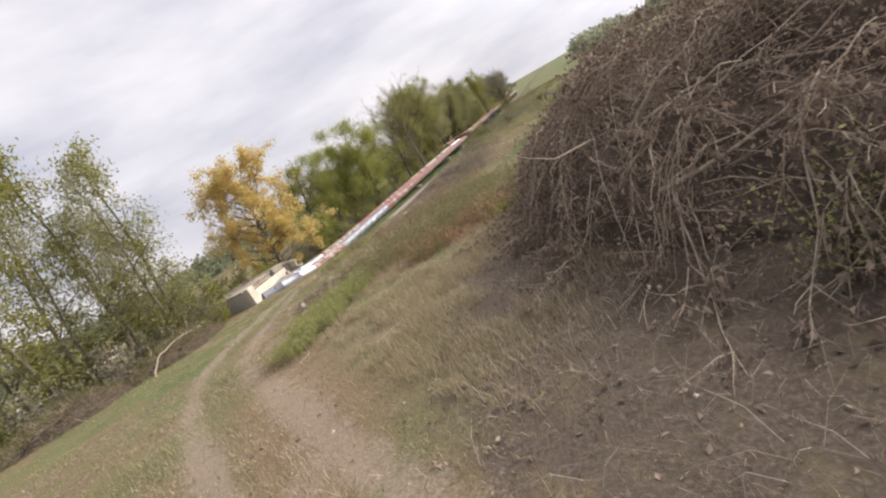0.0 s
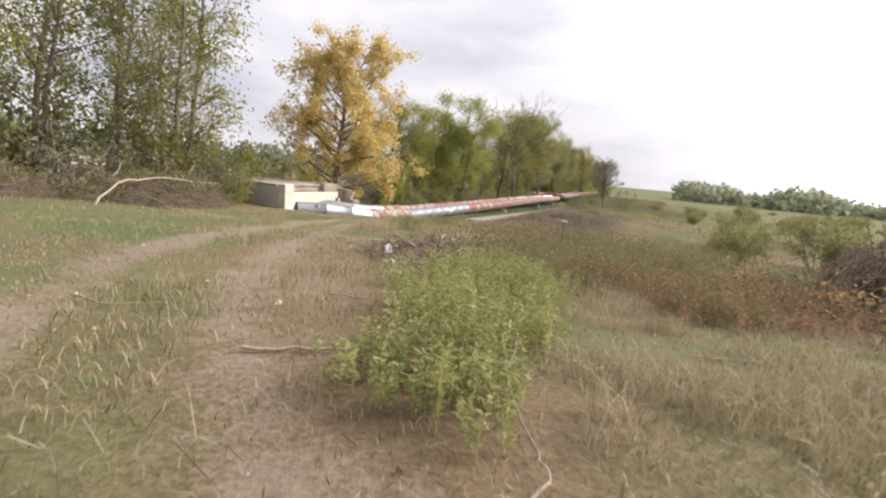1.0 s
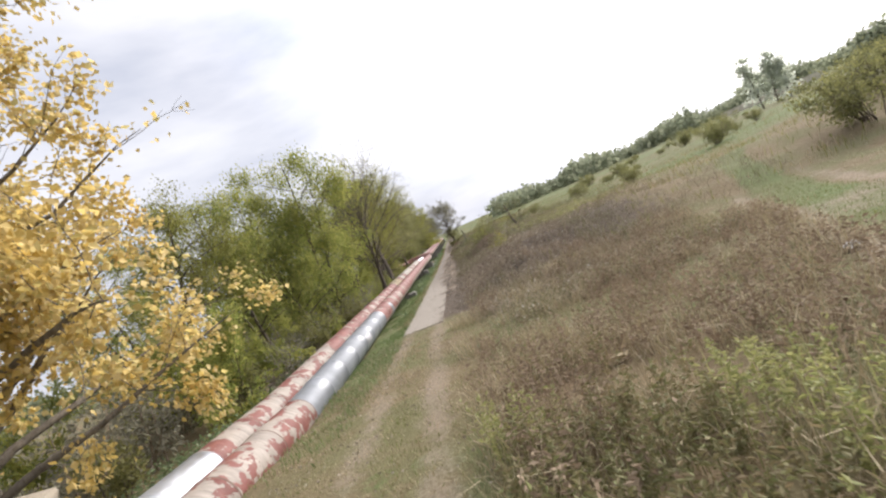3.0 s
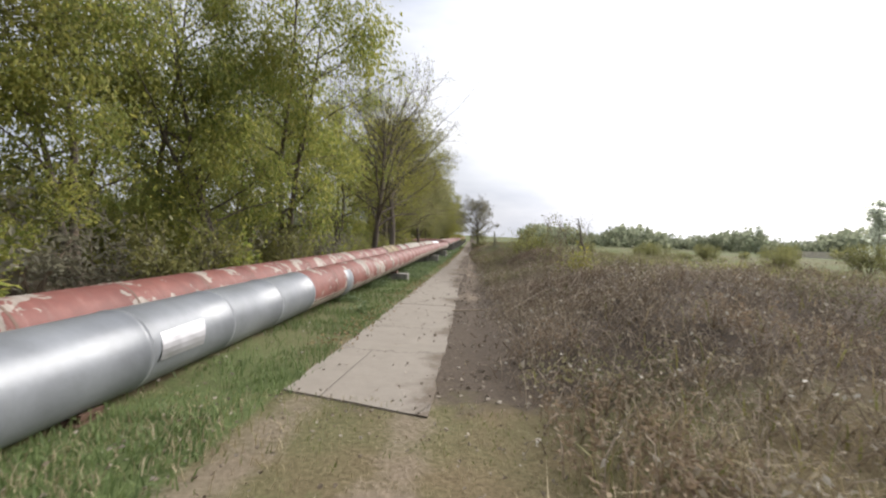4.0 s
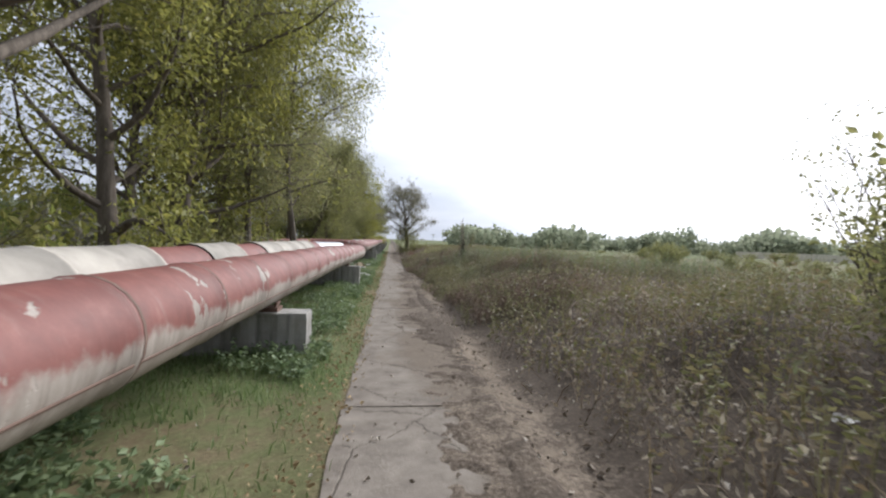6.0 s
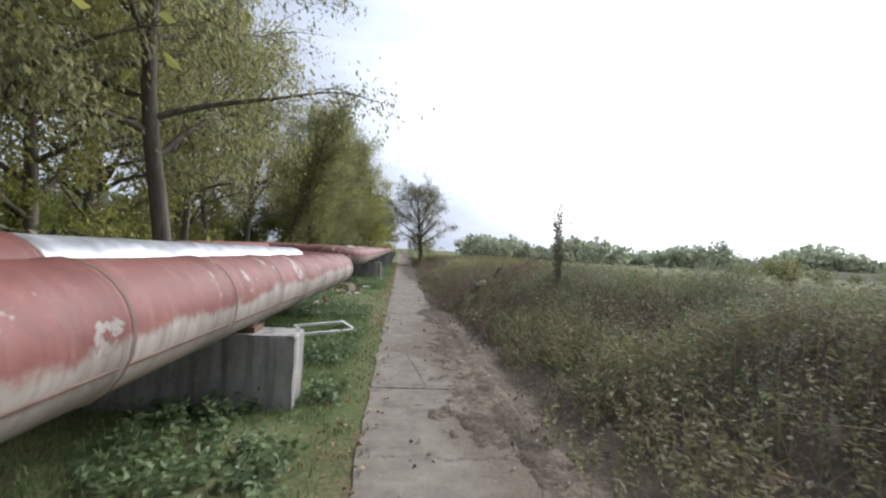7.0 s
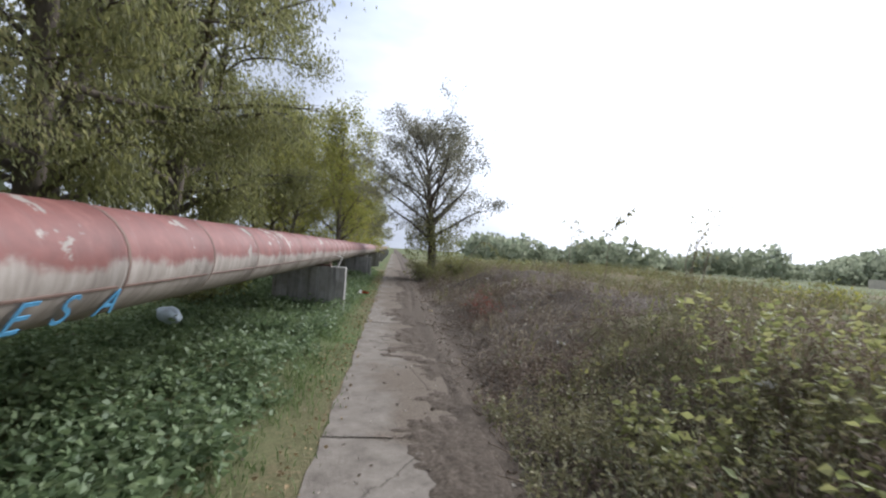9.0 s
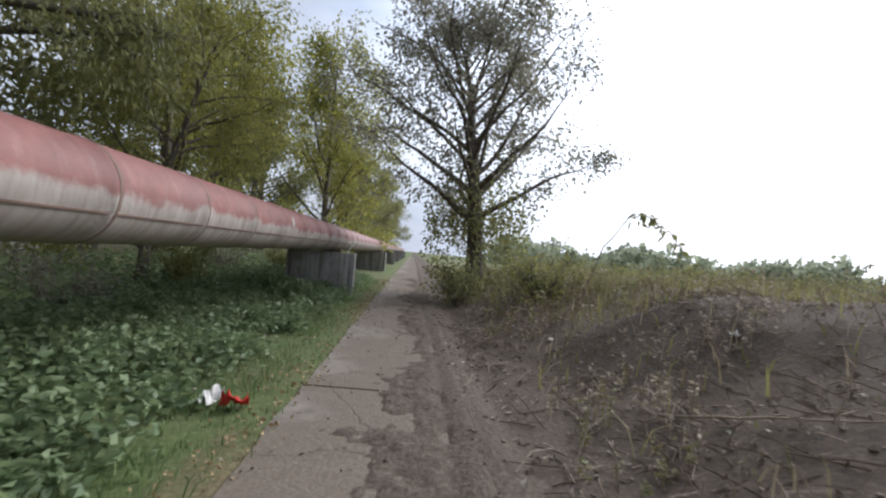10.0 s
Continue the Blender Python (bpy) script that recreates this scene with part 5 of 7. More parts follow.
for x, y, s in ((-4.9, 1.0, 0.62), (-5.8, 4.6, 0.6), (-6.8, -1.6, 0.7), (-6.4, 8.8, 0.55), (-7.0, 12.0, 0.6), (-9.2, 2.2, 0.95), (-9.6, 5.6, 0.9), (-9.0, 9.4, 0.95), (-9.8, 13.2, 0.9), (-9.0, 16.8, 0.75), (-10.5, 20.2, 0.75), (-9.4, -3.4, 0.9), (-11.5, 24.0, 0.7), (-8.0, 36.2, 0.8), (-8.6, 40.0, 0.8), (-8.4, 44.0, 0.75), (-8.8, 48.0, 0.7), (-8.2, 52.2, 0.6), (-9.6, 56.0, 0.75), (-9.0, 60.6, 0.7), (-10.8, 62.6, 0.85), (-11.0, 58.6, 0.85), (-10.4, 67.0, 0.8), (-11.4, 71.0, 0.8), (-7.0, 32.6, 0.7), (-6.3, 1.2, 0.62), (-6.1, 6.4, 0.6), (-6.4, 11.0, 0.62), (-5.9, 14.0, 0.5), (-6.2, 17.2, 0.5), (-5.2, 19.6, 0.4)):
    copy_thing(thicket, on(x, y, R.uniform(0, 360), s))
mantle = shrub("ivy_thicket", "dense dark mantle of ivy over low trees behind the pipes", on(-6.0, 60.4), 82, 4.6, 1.7, M_leaf_dark, 9000, 0.13, 16, group="ivy behind the pipes")
for x, y, s in ((-5.6, 63.2, 0.8), (-8.8, 61.0, 0.9)):
    copy_thing(mantle, on(x, y, R.uniform(0, 360), s))
screen = np.random.default_rng(34)
for i in range(12):
    copy_thing((thicket, hedge_b)[i % 3 == 2], on(-10.2 + screen.uniform(-1.3, 0.8), 35 + i * 2.7 + screen.uniform(-0.7, 0.7), screen.uniform(0, 360), screen.uniform(0.75, 1.0) * (1, 1.5)[i % 3 == 2]))
shrub("orange_shrub", "small orange autumn shrub beside the brush", on(12.9, -20.3), 71, 0.7, 0.6, M_orange, 420, 0.08, 9)
shrub("orange_shrub", "small rusty autumn shrub in the grass", on(12.1, -17.6), 72, 0.6, 0.8, M_orange, 380, 0.08, 9)
shrub("yellow_shrub", "small yellow-green shrub at the brush pile's foot", on(13.2, -21.6), 73, 0.6, 0.5, M_leaf_lime, 320, 0.08, 8)
shrub("pale_shrub", "pale green shrub growing beside the brush pile", on(17.1, -29.4), 74, 0.8, 0.4, M_weed, 700, 0.05, 12)
shrub("dry_clump", "clump of bleached dry weeds among brambles", on(4.6, 8.7), 75, 0.85, 0.5, M_leaf_lime, 420, 0.09, 14, bark=M_twig_pale)
shrub("yellow_bramble", "yellow-leaved bramble on the slope", on(13.4, 72.4), 76, 0.9, 1.6, M_leaf_lime, 1500, 0.12, 16, bark=M_twig)
shrub("red_leaved_bramble", "bramble with small dark red leaves beside the path", on(2.7, 70.9), 77, 0.95, 0.4, M_leaf_red, 300, 0.06, 8, bark=M_twig)
shrub("red_leaved_bramble", "bramble with dry reddish stems beside the path", on(3.5, 72.6), 78, 0.7, 0.5, M_leaf_dead, 260, 0.06, 8, bark=M_twig)
shrub("pathside_bush", "dark bush at the lone tree's foot", on(2.2, 84.6), 79, 1.3, 0.9, M_leaf_dark, 1700, 0.10, 14)
shrub("pathside_bush", "dark bush at the lone tree's foot", on(3.6, 82.4), 80, 1.0, 1.0, M_leaf_olive, 1300, 0.10, 14)

# far woods on the open side and behind the trees
def far_crowns(rows, r):
    """Distant crowns as clouds of leaf clumps; rows of x, y, height, width."""
    sets = []
    for x, y, h, w in rows:
        n = 160
        q = r.normal(size=(n, 3))
        q /= np.linalg.norm(q, axis=1)[:, None]
        q *= r.uniform(0.35, 1.0, (n, 1)) ** 0.5 * (1 + 0.25 * np.sin(q[:, :1] * 7 + x) * np.cos(q[:, 2:] * 6 + y))
        p = np.stack([x + q[:, 0] * w * 0.5, y + q[:, 1] * w * 0.5, hz(x, y) + h * (0.52 + 0.46 * q[:, 2])], 1)
        sets.append(leaves(p, r.normal(size=(n, 3)), r.uniform(0.8, 1.7, n) * w / 8.5, 0.8, r, 0.4))
    return join(sets)


fr = np.random.default_rng(95)
rows = []
for i in range(300):
    ang = radians(3 + i * 0.4)
    dist = fr.uniform(190, 275)
    tall = fr.uniform(5.5, 9.0) * (1 + 0.28 * math.sin(i * 0.23))
    rows.append((20 + math.sin(ang) * dist, 20 + math.cos(ang) * dist, tall, tall * fr.uniform(1.1, 1.8)))
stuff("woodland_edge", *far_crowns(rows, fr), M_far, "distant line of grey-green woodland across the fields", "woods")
rows = []
for i in range(90):
    ang = radians(-6 - i * 1.7)
    dist = fr.uniform(85, 135)
    tall = fr.uniform(4, 8)
    rows.append((-14 + math.sin(ang) * dist, math.cos(ang) * dist * 0.8 - 5, tall, tall * fr.uniform(0.9, 1.4)))
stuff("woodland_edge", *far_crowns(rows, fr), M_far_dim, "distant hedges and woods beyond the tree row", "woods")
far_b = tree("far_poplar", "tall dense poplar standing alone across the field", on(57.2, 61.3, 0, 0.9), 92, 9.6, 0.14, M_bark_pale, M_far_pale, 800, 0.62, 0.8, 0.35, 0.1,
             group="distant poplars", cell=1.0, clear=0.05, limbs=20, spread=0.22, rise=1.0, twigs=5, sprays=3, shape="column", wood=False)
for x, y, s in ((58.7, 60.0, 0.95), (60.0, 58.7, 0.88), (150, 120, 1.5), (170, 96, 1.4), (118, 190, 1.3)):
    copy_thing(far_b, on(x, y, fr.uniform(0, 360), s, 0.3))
scrub = np.random.default_rng(96)
for i in range(34):
    x, y = scrub.uniform(12, 62), scrub.uniform(-14, 110)
    copy_thing(dark_bush, on(x, y, scrub.uniform(0, 360), scrub.uniform(0.3, 0.7)))


# ---- undergrowth, grass and dead wood ----
G = np.random.default_rng(201)


def grass_keep(x, y):
    d, s, g, u = masks(x, y)
    on_slab = (x > -0.03) & (x < 1.34) & (y > -0.6)
    pipe = (x > -2.6) & (x < -0.9) & (y > -11)
    return np.clip(1.0 - 1.1 * np.clip(d, 0, 1) - 0.85 * np.clip(s, 0, 1), 0.02, 1) * (~on_slab) * np.where(pipe, 0.25, 1)


# dry grass of the first stretch: dense where the camera passes low
p = scatter(440000, (-4, 17, -37, -0.6), lambda x, y: grass_keep(x, y) * np.exp(-np.clip(near_line(x, y, [(16, -33), (10, -28), (5, -21), (3, -14), (2, -5), (1.4, -1)]) - 3, 0, 99) / 3)
            * (0.25 + 0.75 * (field(x, y, 0.45, 33) * 0.6 + field(x, y, 1.6, 35) * 0.4 > 0.45)), G)
k = G.uniform(size=len(p)) < 0.5 + 0.35 * (field(p[:, 0], p[:, 1], 2.3, 36) > 0.5)
tall = 0.03 + 0.11 * field(p[:, 0], p[:, 1], 1.7, 34) ** 2 * G.uniform(0.5, 1.4, len(p))
stuff("dry_grass", *blades(p[k], tall[k], G.uniform(0.004, 0.009, k.sum()), G, 1.1), M_grass_dry, "short trampled dry grass over the open ground", "grass")
stuff("green_grass", *blades(p[~k], tall[~k] * 0.8, G.uniform(0.004, 0.009, (~k).sum()), G, 1.0), M_grass_green, "short green grass among the dry", "grass")

# tall straw-coloured grass
p = scatter(120000, (8.8, 16.5, -33.5, -15), lambda x, y: (field(x, y, 1.1, 41) * 0.6 + field(x, y, 0.4, 42) * 0.4 > 0.51) * (1 - smooth(np.hypot((x - 12.2) / 3.6, (y + 25) / 8), 0.6, 1.1)) * (near_line(x, y, ROAD) > 1.5), G)
stuff("tall_dry_grass", *blades(p, G.uniform(0.1, 0.3, len(p)), G.uniform(0.004, 0.008, len(p)), G, 1.2), M_grass_dry, "tall straw-coloured grass in loose clumps", "grass")

# flattened hay beside the pipes, first stretch
p = scatter(38000, (1.6, 9, -19.5, -1), lambda x, y: 0.9 * (field(x, y, 1.0, 43) > 0.4) * (near_line(x, y, ROAD) > 0.9) * (near_line(x, y, TRACK) > 0.75), G)
stuff("flattened_hay", *blades(p, G.uniform(0.15, 0.42, len(p)), G.uniform(0.006, 0.012, len(p)), G, 1.5), M_grass_dry, "pale flattened hay and dead stalks", "grass")

# green strips along the pipes and on the side track
p = scatter(190000, (-2.9, 0.12, -9, 92), lambda x, y: (0.12 + 0.88 * masks(x, y)[2]) * (1 - 0.75 * smooth(x + 0.25 * field(x, y, 1.1, 24), -0.4, -0.1) * smooth(y, 5, 9)) * (0.2 + 0.8 * (field(x, y, 0.8, 45) > 0.38)) * np.where((y > 51) & (x < -0.75), 0.3, 1) * (1 - 0.6 * smooth(y, 43, 45) * (1 - smooth(y, 52, 54))) * (1 - 0.6 * smooth(y, 13, 16) * (1 - smooth(y, 24, 27))), G)
stuff("verge_grass", *blades(p, G.uniform(0.04, 0.13, len(p)), G.uniform(0.008, 0.015, len(p)), G, 1.0), M_verge, "bright green grass verge between pipes and path", "grass")
p = scatter(16000, (3.4, 12, -20, -2), lambda x, y: (near_line(x, y, TRACK) < 0.55) * 0.9, G)
stuff("track_grass", *blades(p, G.uniform(0.03, 0.08, len(p)), G.uniform(0.006, 0.011, len(p)), G, 0.9), M_grass_green, "short green grass down the side track", "grass")

# field grass further out on the open side
p = scatter(150000, (2.3, 45, -2, 120), lambda x, y: np.clip(1.1 - (x - 3) / 26, 0.06, 1) * (0.3 + 0.7 * (field(x, y, 2.2, 47) > 0.45)) * (1 - 0.8 * np.clip(masks(x, y)[1], 0, 1)), G)
k = G.uniform(size=len(p)) < 0.5
stuff("field_grass", *blades(p[k], G.uniform(0.12, 0.42, k.sum()), G.uniform(0.01, 0.022, k.sum()), G, 0.8), M_grass_dry, "rank dry field grass", "grass")
stuff("field_weeds", *blades(p[~k], G.uniform(0.12, 0.4, (~k).sum()), G.uniform(0.012, 0.028, (~k).sum()), G, 0.8), M_leaf_olive, "rank green field weeds", "weeds")


def leafy(p, tall, n_each, size, wide, r, upright=0.7, stem=True, sway=0.22):
    """Leafy stalks: a thin stalk each, with leaves set round it."""
    n = len(p)
    lean = r.normal(0, sway, (n, 3)) * [1, 1, 0]
    top = p + (np.array([0, 0, 1.0]) + lean) * np.asarray(tall)[:, None]
    f = np.tile(np.linspace(0.25, 1.0, n_each), n) + r.normal(0, 0.05, n * n_each)
    k = np.repeat(np.arange(n), n_each)
    pos = p[k] + (top - p)[k] * f[:, None]
    a = r.uniform(0, 6.28, n * n_each)
    way = np.stack([np.cos(a), np.sin(a), r.normal(upright - 0.4, 0.35, n * n_each)], 1)
    sets = [leaves(pos, way, r.uniform(0.6, 1.2, n * n_each) * size, wide, r)]
    if stem:
        sets.append(blades(p, np.asarray(tall), np.full(n, 0.008), r, 0.15))
    return join(sets)


# fresh weeds by the track
p = scatter(4600, (6.6, 10.6, -26.6, -19.6), lambda x, y: 1 - smooth(np.hypot((x - 8.65 + (y + 23.4) * 0.2) / 0.85, (y + 23.4) / 2.8) + (field(x, y, 0.45, 51) - 0.5) * 0.7, 0.75, 1.12), G)
stuff("green_weeds", *leafy(p, G.uniform(0.2, 0.5, len(p)) * (0.5 + 0.55 * field(p[:, 0], p[:, 1], 0.5, 95)), 30, 0.047, 0.36, G), M_weed, "patch of leafy pale green weeds beside the track", "weeds")
p = scatter(1500, (7.8, 11.6, -22.5, -16.5), lambda x, y: 0.25 + 0.75 * (field(x, y, 1.0, 91) > 0.45), G)
stuff("green_weeds", *leafy(p, G.uniform(0.2, 0.5, len(p)), 18, 0.05, 0.4, G), M_seedweed, "loose weeds going to seed in the dry grass", "weeds")
p = scatter(5600, (1.4, 6.0, -16, -5), lambda x, y: (1 - smooth(np.hypot((x - 2.9) / 1.1, (y + 12.4) / 2.8) + (field(x, y, 0.7, 53) - 0.5) * 0.8, 0.75, 1.05)) * (near_line(x, y, ROAD) > 0.95), G)
k = field(p[:, 0], p[:, 1], 0.8, 97) > 0.48
for m, mat, lab in ((k, M_weed, "low yellow-green weeds beside the pipes"), (~k, M_seedweed, "low weeds going to seed beside the pipes")):
    stuff("green_weeds", *leafy(p[m], G.uniform(0.15, 0.45, m.sum()), 24, 0.05, 0.35, G), mat, lab, "weeds")

p = scatter(5200, (2.2, 8.5, -15, 1), lambda x, y: (field(x, y, 1.2, 54) > 0.48) * (near_line(x, y, ROAD) > 1.1) * (near_line(x, y, TRACK) > 0.8), G)
stuff("dry_weeds", *leafy(p, G.uniform(0.15, 0.45, len(p)), 10, 0.06, 0.45, G, 0.6), leaf_mat("withered_weed", [(0.15, 0.11, 0.075), (0.24, 0.18, 0.125), (0.34, 0.27, 0.19)], 0.85, 0.3), "withered brown weeds beside the pipes", "weeds")

# nettles and creeping leaves between the pipes and the path
p = scatter(36000, (-4.2, -0.4, 44, 92), lambda x, y: (smooth(-x, 0.45, 1.0) * smooth(y, 51, 55) + 0.12 * (x < -1.6) * (y < 52)) * (0.35 + 0.65 * (field(x, y, 0.6, 55) > 0.38)) * np.where(y > 76, 0.75, 1) * np.where((y < 55) & (x < -1.7), 0.3, 1), G)
stuff("nettle_bed", *leafy(p, G.uniform(0.06, 0.2, len(p)) + 0.3 * field(p[:, 0], p[:, 1], 0.8, 56) ** 2, 6, 0.09, 0.7, G, 0.5, False), M_nettle, "low bed of dark green nettles under the pipes", "weeds")
p = scatter(15000, (-3.0, -0.2, 4, 46), lambda x, y: (field(x, y, 0.7, 57) > 0.55) * 0.8 * (x < -0.5 + 0.3 * field(x, y, 2, 58)), G)
stuff("verge_weeds", *leafy(p, G.uniform(0.06, 0.22, len(p)), 6, 0.08, 0.6, G, 0.5, False), M_nettle, "scattered broadleaf weeds on the verge", "weeds")
p = np.concatenate([scatter(3600, (-3.6, -2.5, -8, 46), lambda x, y: 0.9 + 0 * x, G), scatter(4600, (-6.8, -2.8, 52, 92), lambda x, y: 0.35 + 0.6 * (field(x, y, 1.1, 59) > 0.45), G)])
stuff("hedge_foot_weeds", *leafy(p, G.uniform(0.15, 0.5, len(p)), 9, 0.10, 0.5, G), M_nettle, "dark weeds along the hedge's foot", "weeds")


# dead stalks and cuttings lying over the soil
p = scatter(30000, (1.7, 8, -1, 90), lambda x, y: smooth(x, 1.8, 2.6) * np.clip(1.3 - x / 8, 0.1, 1) * (0.2 + 0.8 * (field(x, y, 1.1, 71) > 0.45)) * np.where(y > 66, 0.7, 1), G)
p[:, 2] += G.uniform(0.0, 0.10, len(p))
stuff("dead_stalks", *blades(p, G.uniform(0.15, 0.5, len(p)), G.uniform(0.006, 0.014, len(p)), G, 2.6), leaf_mat("dead_stalk", [(0.12, 0.09, 0.065), (0.22, 0.17, 0.125), (0.34, 0.28, 0.21)], 0.9, 0.1), "dead stalks and cuttings strewn over the soil", "stalks")
p = scatter(36000, (3, 20, -38, -14), lambda x, y: 0.18 + 0.35 * (field(x, y, 1.4, 72) > 0.55) + 0.8 * np.clip(masks(x, y)[1], 0, 1), G)
stuff("dead_stalks", *blades(p, G.uniform(0.08, 0.26, len(p)), G.uniform(0.003, 0.007, len(p)), G, 2.6), M_leaf_litter, "dead brown stalks strewn in the grass", "stalks")
p = scatter(16000, (9, 20, -38, -16), lambda x, y: 0.06 + np.clip(masks(x, y)[1], 0, 1) * (0.4 + 0.6 * (field(x, y, 0.8, 75) > 0.45)), G)
p[:, 2] += 0.015
stuff("leaf_litter", *leaves(p, G.normal(0, 1, (len(p), 3)) * [1, 1, 0.35], G.uniform(0.03, 0.08, len(p)), 0.55, G, 0.5), M_leaf_dead, "withered leaves fallen round the brush heap", "leaf litter")


def tangle(n, box, keep, tall, r, arch=0.6):
    """Arching bramble stems."""
    p = scatter(n, box, keep, r)
    out = []
    for q in p:
        a = r.uniform(0, 6.28)
        ln = r.uniform(0.5, 1.3) * tall
        pts = [q + np.array([np.cos(a), np.sin(a), 0]) * ln * arch * s + np.array([0, 0, ln * (1.5 * s - 1.35 * s * s) - 0.03]) for s in np.linspace(0, 1, 5)]
        pts = np.array(pts) + r.normal(0, 0.025 * tall, (5, 3)) * np.linspace(0, 1, 5)[:, None]
        out.append((pts, np.linspace(0.007, 0.0025, 5)))
    return out


def bramble_keep(x, y):
    side = smooth(x, 1.6 + 0.4 * field(x * 0, y, 4, 61), 2.3 + 0.4 * field(x * 0, y, 4, 61)) * (1 - smooth(x, 8, 15))
    gap = 1 - 0.8 * smooth(y, 64, 70)
    return side * gap * (0.35 + 0.65 * (field(x, y, 1.3, 62) > 0.42))


low = tangle(5200, (1.4, 4.2, 43, 67), lambda x, y: smooth(x + 0.5 * (field(x, y, 1.1, 93) - 0.5), 1.5, 1.95) * (0.3 + 0.7 * (field(x, y, 0.9, 94) > 0.42)), 0.34, G, 0.9)
v, f = tubes(low, 3)
stuff("bramble_stems", v, f, M_twig, "low tangle of dead brown stems along the path", "brambles")
lines = tangle(10500, (1.8, 14, -1.5, 92), bramble_keep, 0.75, G)
v, f = tubes(lines, 3)
stuff("bramble_stems", v, f, M_twig, "tangle of bare arching bramble stems", "brambles")
more = tangle(5600, (1.75, 8, -6, 14), lambda x, y: smooth(x, 1.8 - 0.12 * np.minimum(y, 0), 2.6 - 0.2 * np.minimum(y, 0)) * np.clip(1.3 - x / 9, 0.1, 1), 0.6, G)
v, f = tubes(more, 3)
stuff("bramble_stems", v, f, M_twig_pale, "tangle of pale dead bramble stems", "brambles")
lines = lines + more
ends = np.concatenate([l[0][1:] for l in lines])
k = G.integers(0, len(ends), 160000)
q = ends[k] + G.normal(0, 0.09, (len(k), 3))
mild = field(q[:, 0], q[:, 1], 2.6, 63)
lively = (mild > 0.5) & ((q[:, 1] > 10) | (mild > 0.66)) | ((q[:, 1] > 56) & (q[:, 1] < 68) & (mild > 0.3))
way = G.normal(0, 0.7, (len(q), 3))
for name, m, mat, lab in (("bramble_leaves", lively & (q[:, 1] > 52) & (q[:, 1] < 69) & (mild > 0.62), M_leaf_olive, "yellowing bramble leaves"), ("bramble_leaves", lively & ((q[:, 1] <= 52) | (q[:, 1] >= 69) | (mild <= 0.62)), M_bramble, "dull olive bramble leaves"),
                          ("dead_bramble_leaves", ~lively & ((q[:, 1] > 9) | (G.uniform(size=len(q)) < 0.4)), M_leaf_dry, "dead brown bramble leaves")):
    stuff(name, *leaves(q[m], way[m], G.uniform(0.032, 0.08, m.sum()) * (0.7 + 0.3 * smooth(q[m][:, 1], 4, 14)), 0.6, G), mat, lab + " over the tangled stems", "brambles")
# pale dry leaves caught in the brush
k = G.integers(0, len(ends), 6500)
q = ends[k][(ends[k][:, 1] < 64) & (ends[k][:, 0] < 7.5)]
q = q[field(q[:, 0], q[:, 1], 1.1, 92) > 0.45] + [0, 0, 0.03]
stuff("caught_leaves", *leaves(q, G.normal(0, 0.7, (len(q), 3)), G.uniform(0.03, 0.075, len(q)), 0.6, G, 0.5), M_leaf_bleached, "bleached dry leaves caught in the brambles", "leaf litter")
# rank weeds that close the bank between the brambles
p = scatter(15000, (2.0, 16, 20, 66), lambda x, y: smooth(x, 1.75, 2.5) * (1 - smooth(y, 54, 62)) * np.clip(1.25 - x / 16, 0.1, 1) * (0.12 + 0.88 * (field(x, y, 1.5, 64) > 0.4)), G)
k = field(p[:, 0], p[:, 1], 3.0, 68) > 0.52
for m, mat, lab in ((k, M_bramble, "rank olive weeds on the bank"), (~k, M_seedweed, "withered seedy weeds on the bank")):
    stuff("bank_weeds", *leafy(p[m], G.uniform(0.2, 0.45, m.sum()) + 0.45 * field(p[m][:, 0], p[m][:, 1], 1.9, 78) ** 2, 10, 0.078, 0.45, G, 0.6), mat, lab, "weeds")
p = scatter(14500, (1.35, 5.0, 29, 66), lambda x, y: smooth(x + 0.7 * (field(x, y, 1.3, 88) - 0.5) + 0.35 * smooth(y, 43, 47) * (1 - smooth(y, 57, 60)), 1.55, 1.95) * (1 - smooth(x, 3.6, 5.0)) * (0.35 + 0.65 * (field(x, y, 0.9, 89) > 0.4)), G)
k = field(p[:, 0], p[:, 1], 1.4, 90) > 0.5
for m, mat, lab in ((k, M_bramble, "low dark weeds along the foot of the bank"), (~k, M_leaf_dead, "low dead weeds along the foot of the bank")):
    stuff("bank_weeds", *leafy(p[m], G.uniform(0.1, 0.3, m.sum()) + (0.25 + 0.3 * smooth(p[m][:, 1], 43, 46) * (1 - smooth(p[m][:, 1], 57, 60))) * smooth(p[m][:, 0], 1.7, 2.7), 12, 0.056, 0.45, G, 0.6), mat, lab, "weeds")
# seedy weeds beside the side track
p = scatter(4200, (6.6, 13.5, -20.5, -8), lambda x, y: (near_line(x, y, TRACK) > 0.9) * (x > 6.6 + (y + 20) * 0.1) * (0.3 + 0.7 * (field(x, y, 1.2, 69) > 0.45)) * np.clip(1.4 - (x - 7) / 6, 0.1, 1), G)
stuff("seedy_weeds", *leafy(p, G.uniform(0.3, 0.75, len(p)), 11, 0.075, 0.4, G, 0.75), M_seedweed, "tall seedy weeds turning brown beside the side track", "weeds")
p = scatter(7500, (8.8, 14, -23.5, -15.5), lambda x, y: masks(x, y)[3] * (field(x, y, 0.9, 70) > 0.4), G)
stuff("rusty_weeds", *leafy(p, G.uniform(0.15, 0.4, len(p)), 9, 0.06, 0.45, G, 0.7), leaf_mat("rusty_weed", [(0.20, 0.12, 0.068), (0.29, 0.18, 0.10), (0.36, 0.25, 0.15)], 0.8, 0.3), "low rust-brown weeds in the grass", "weeds")
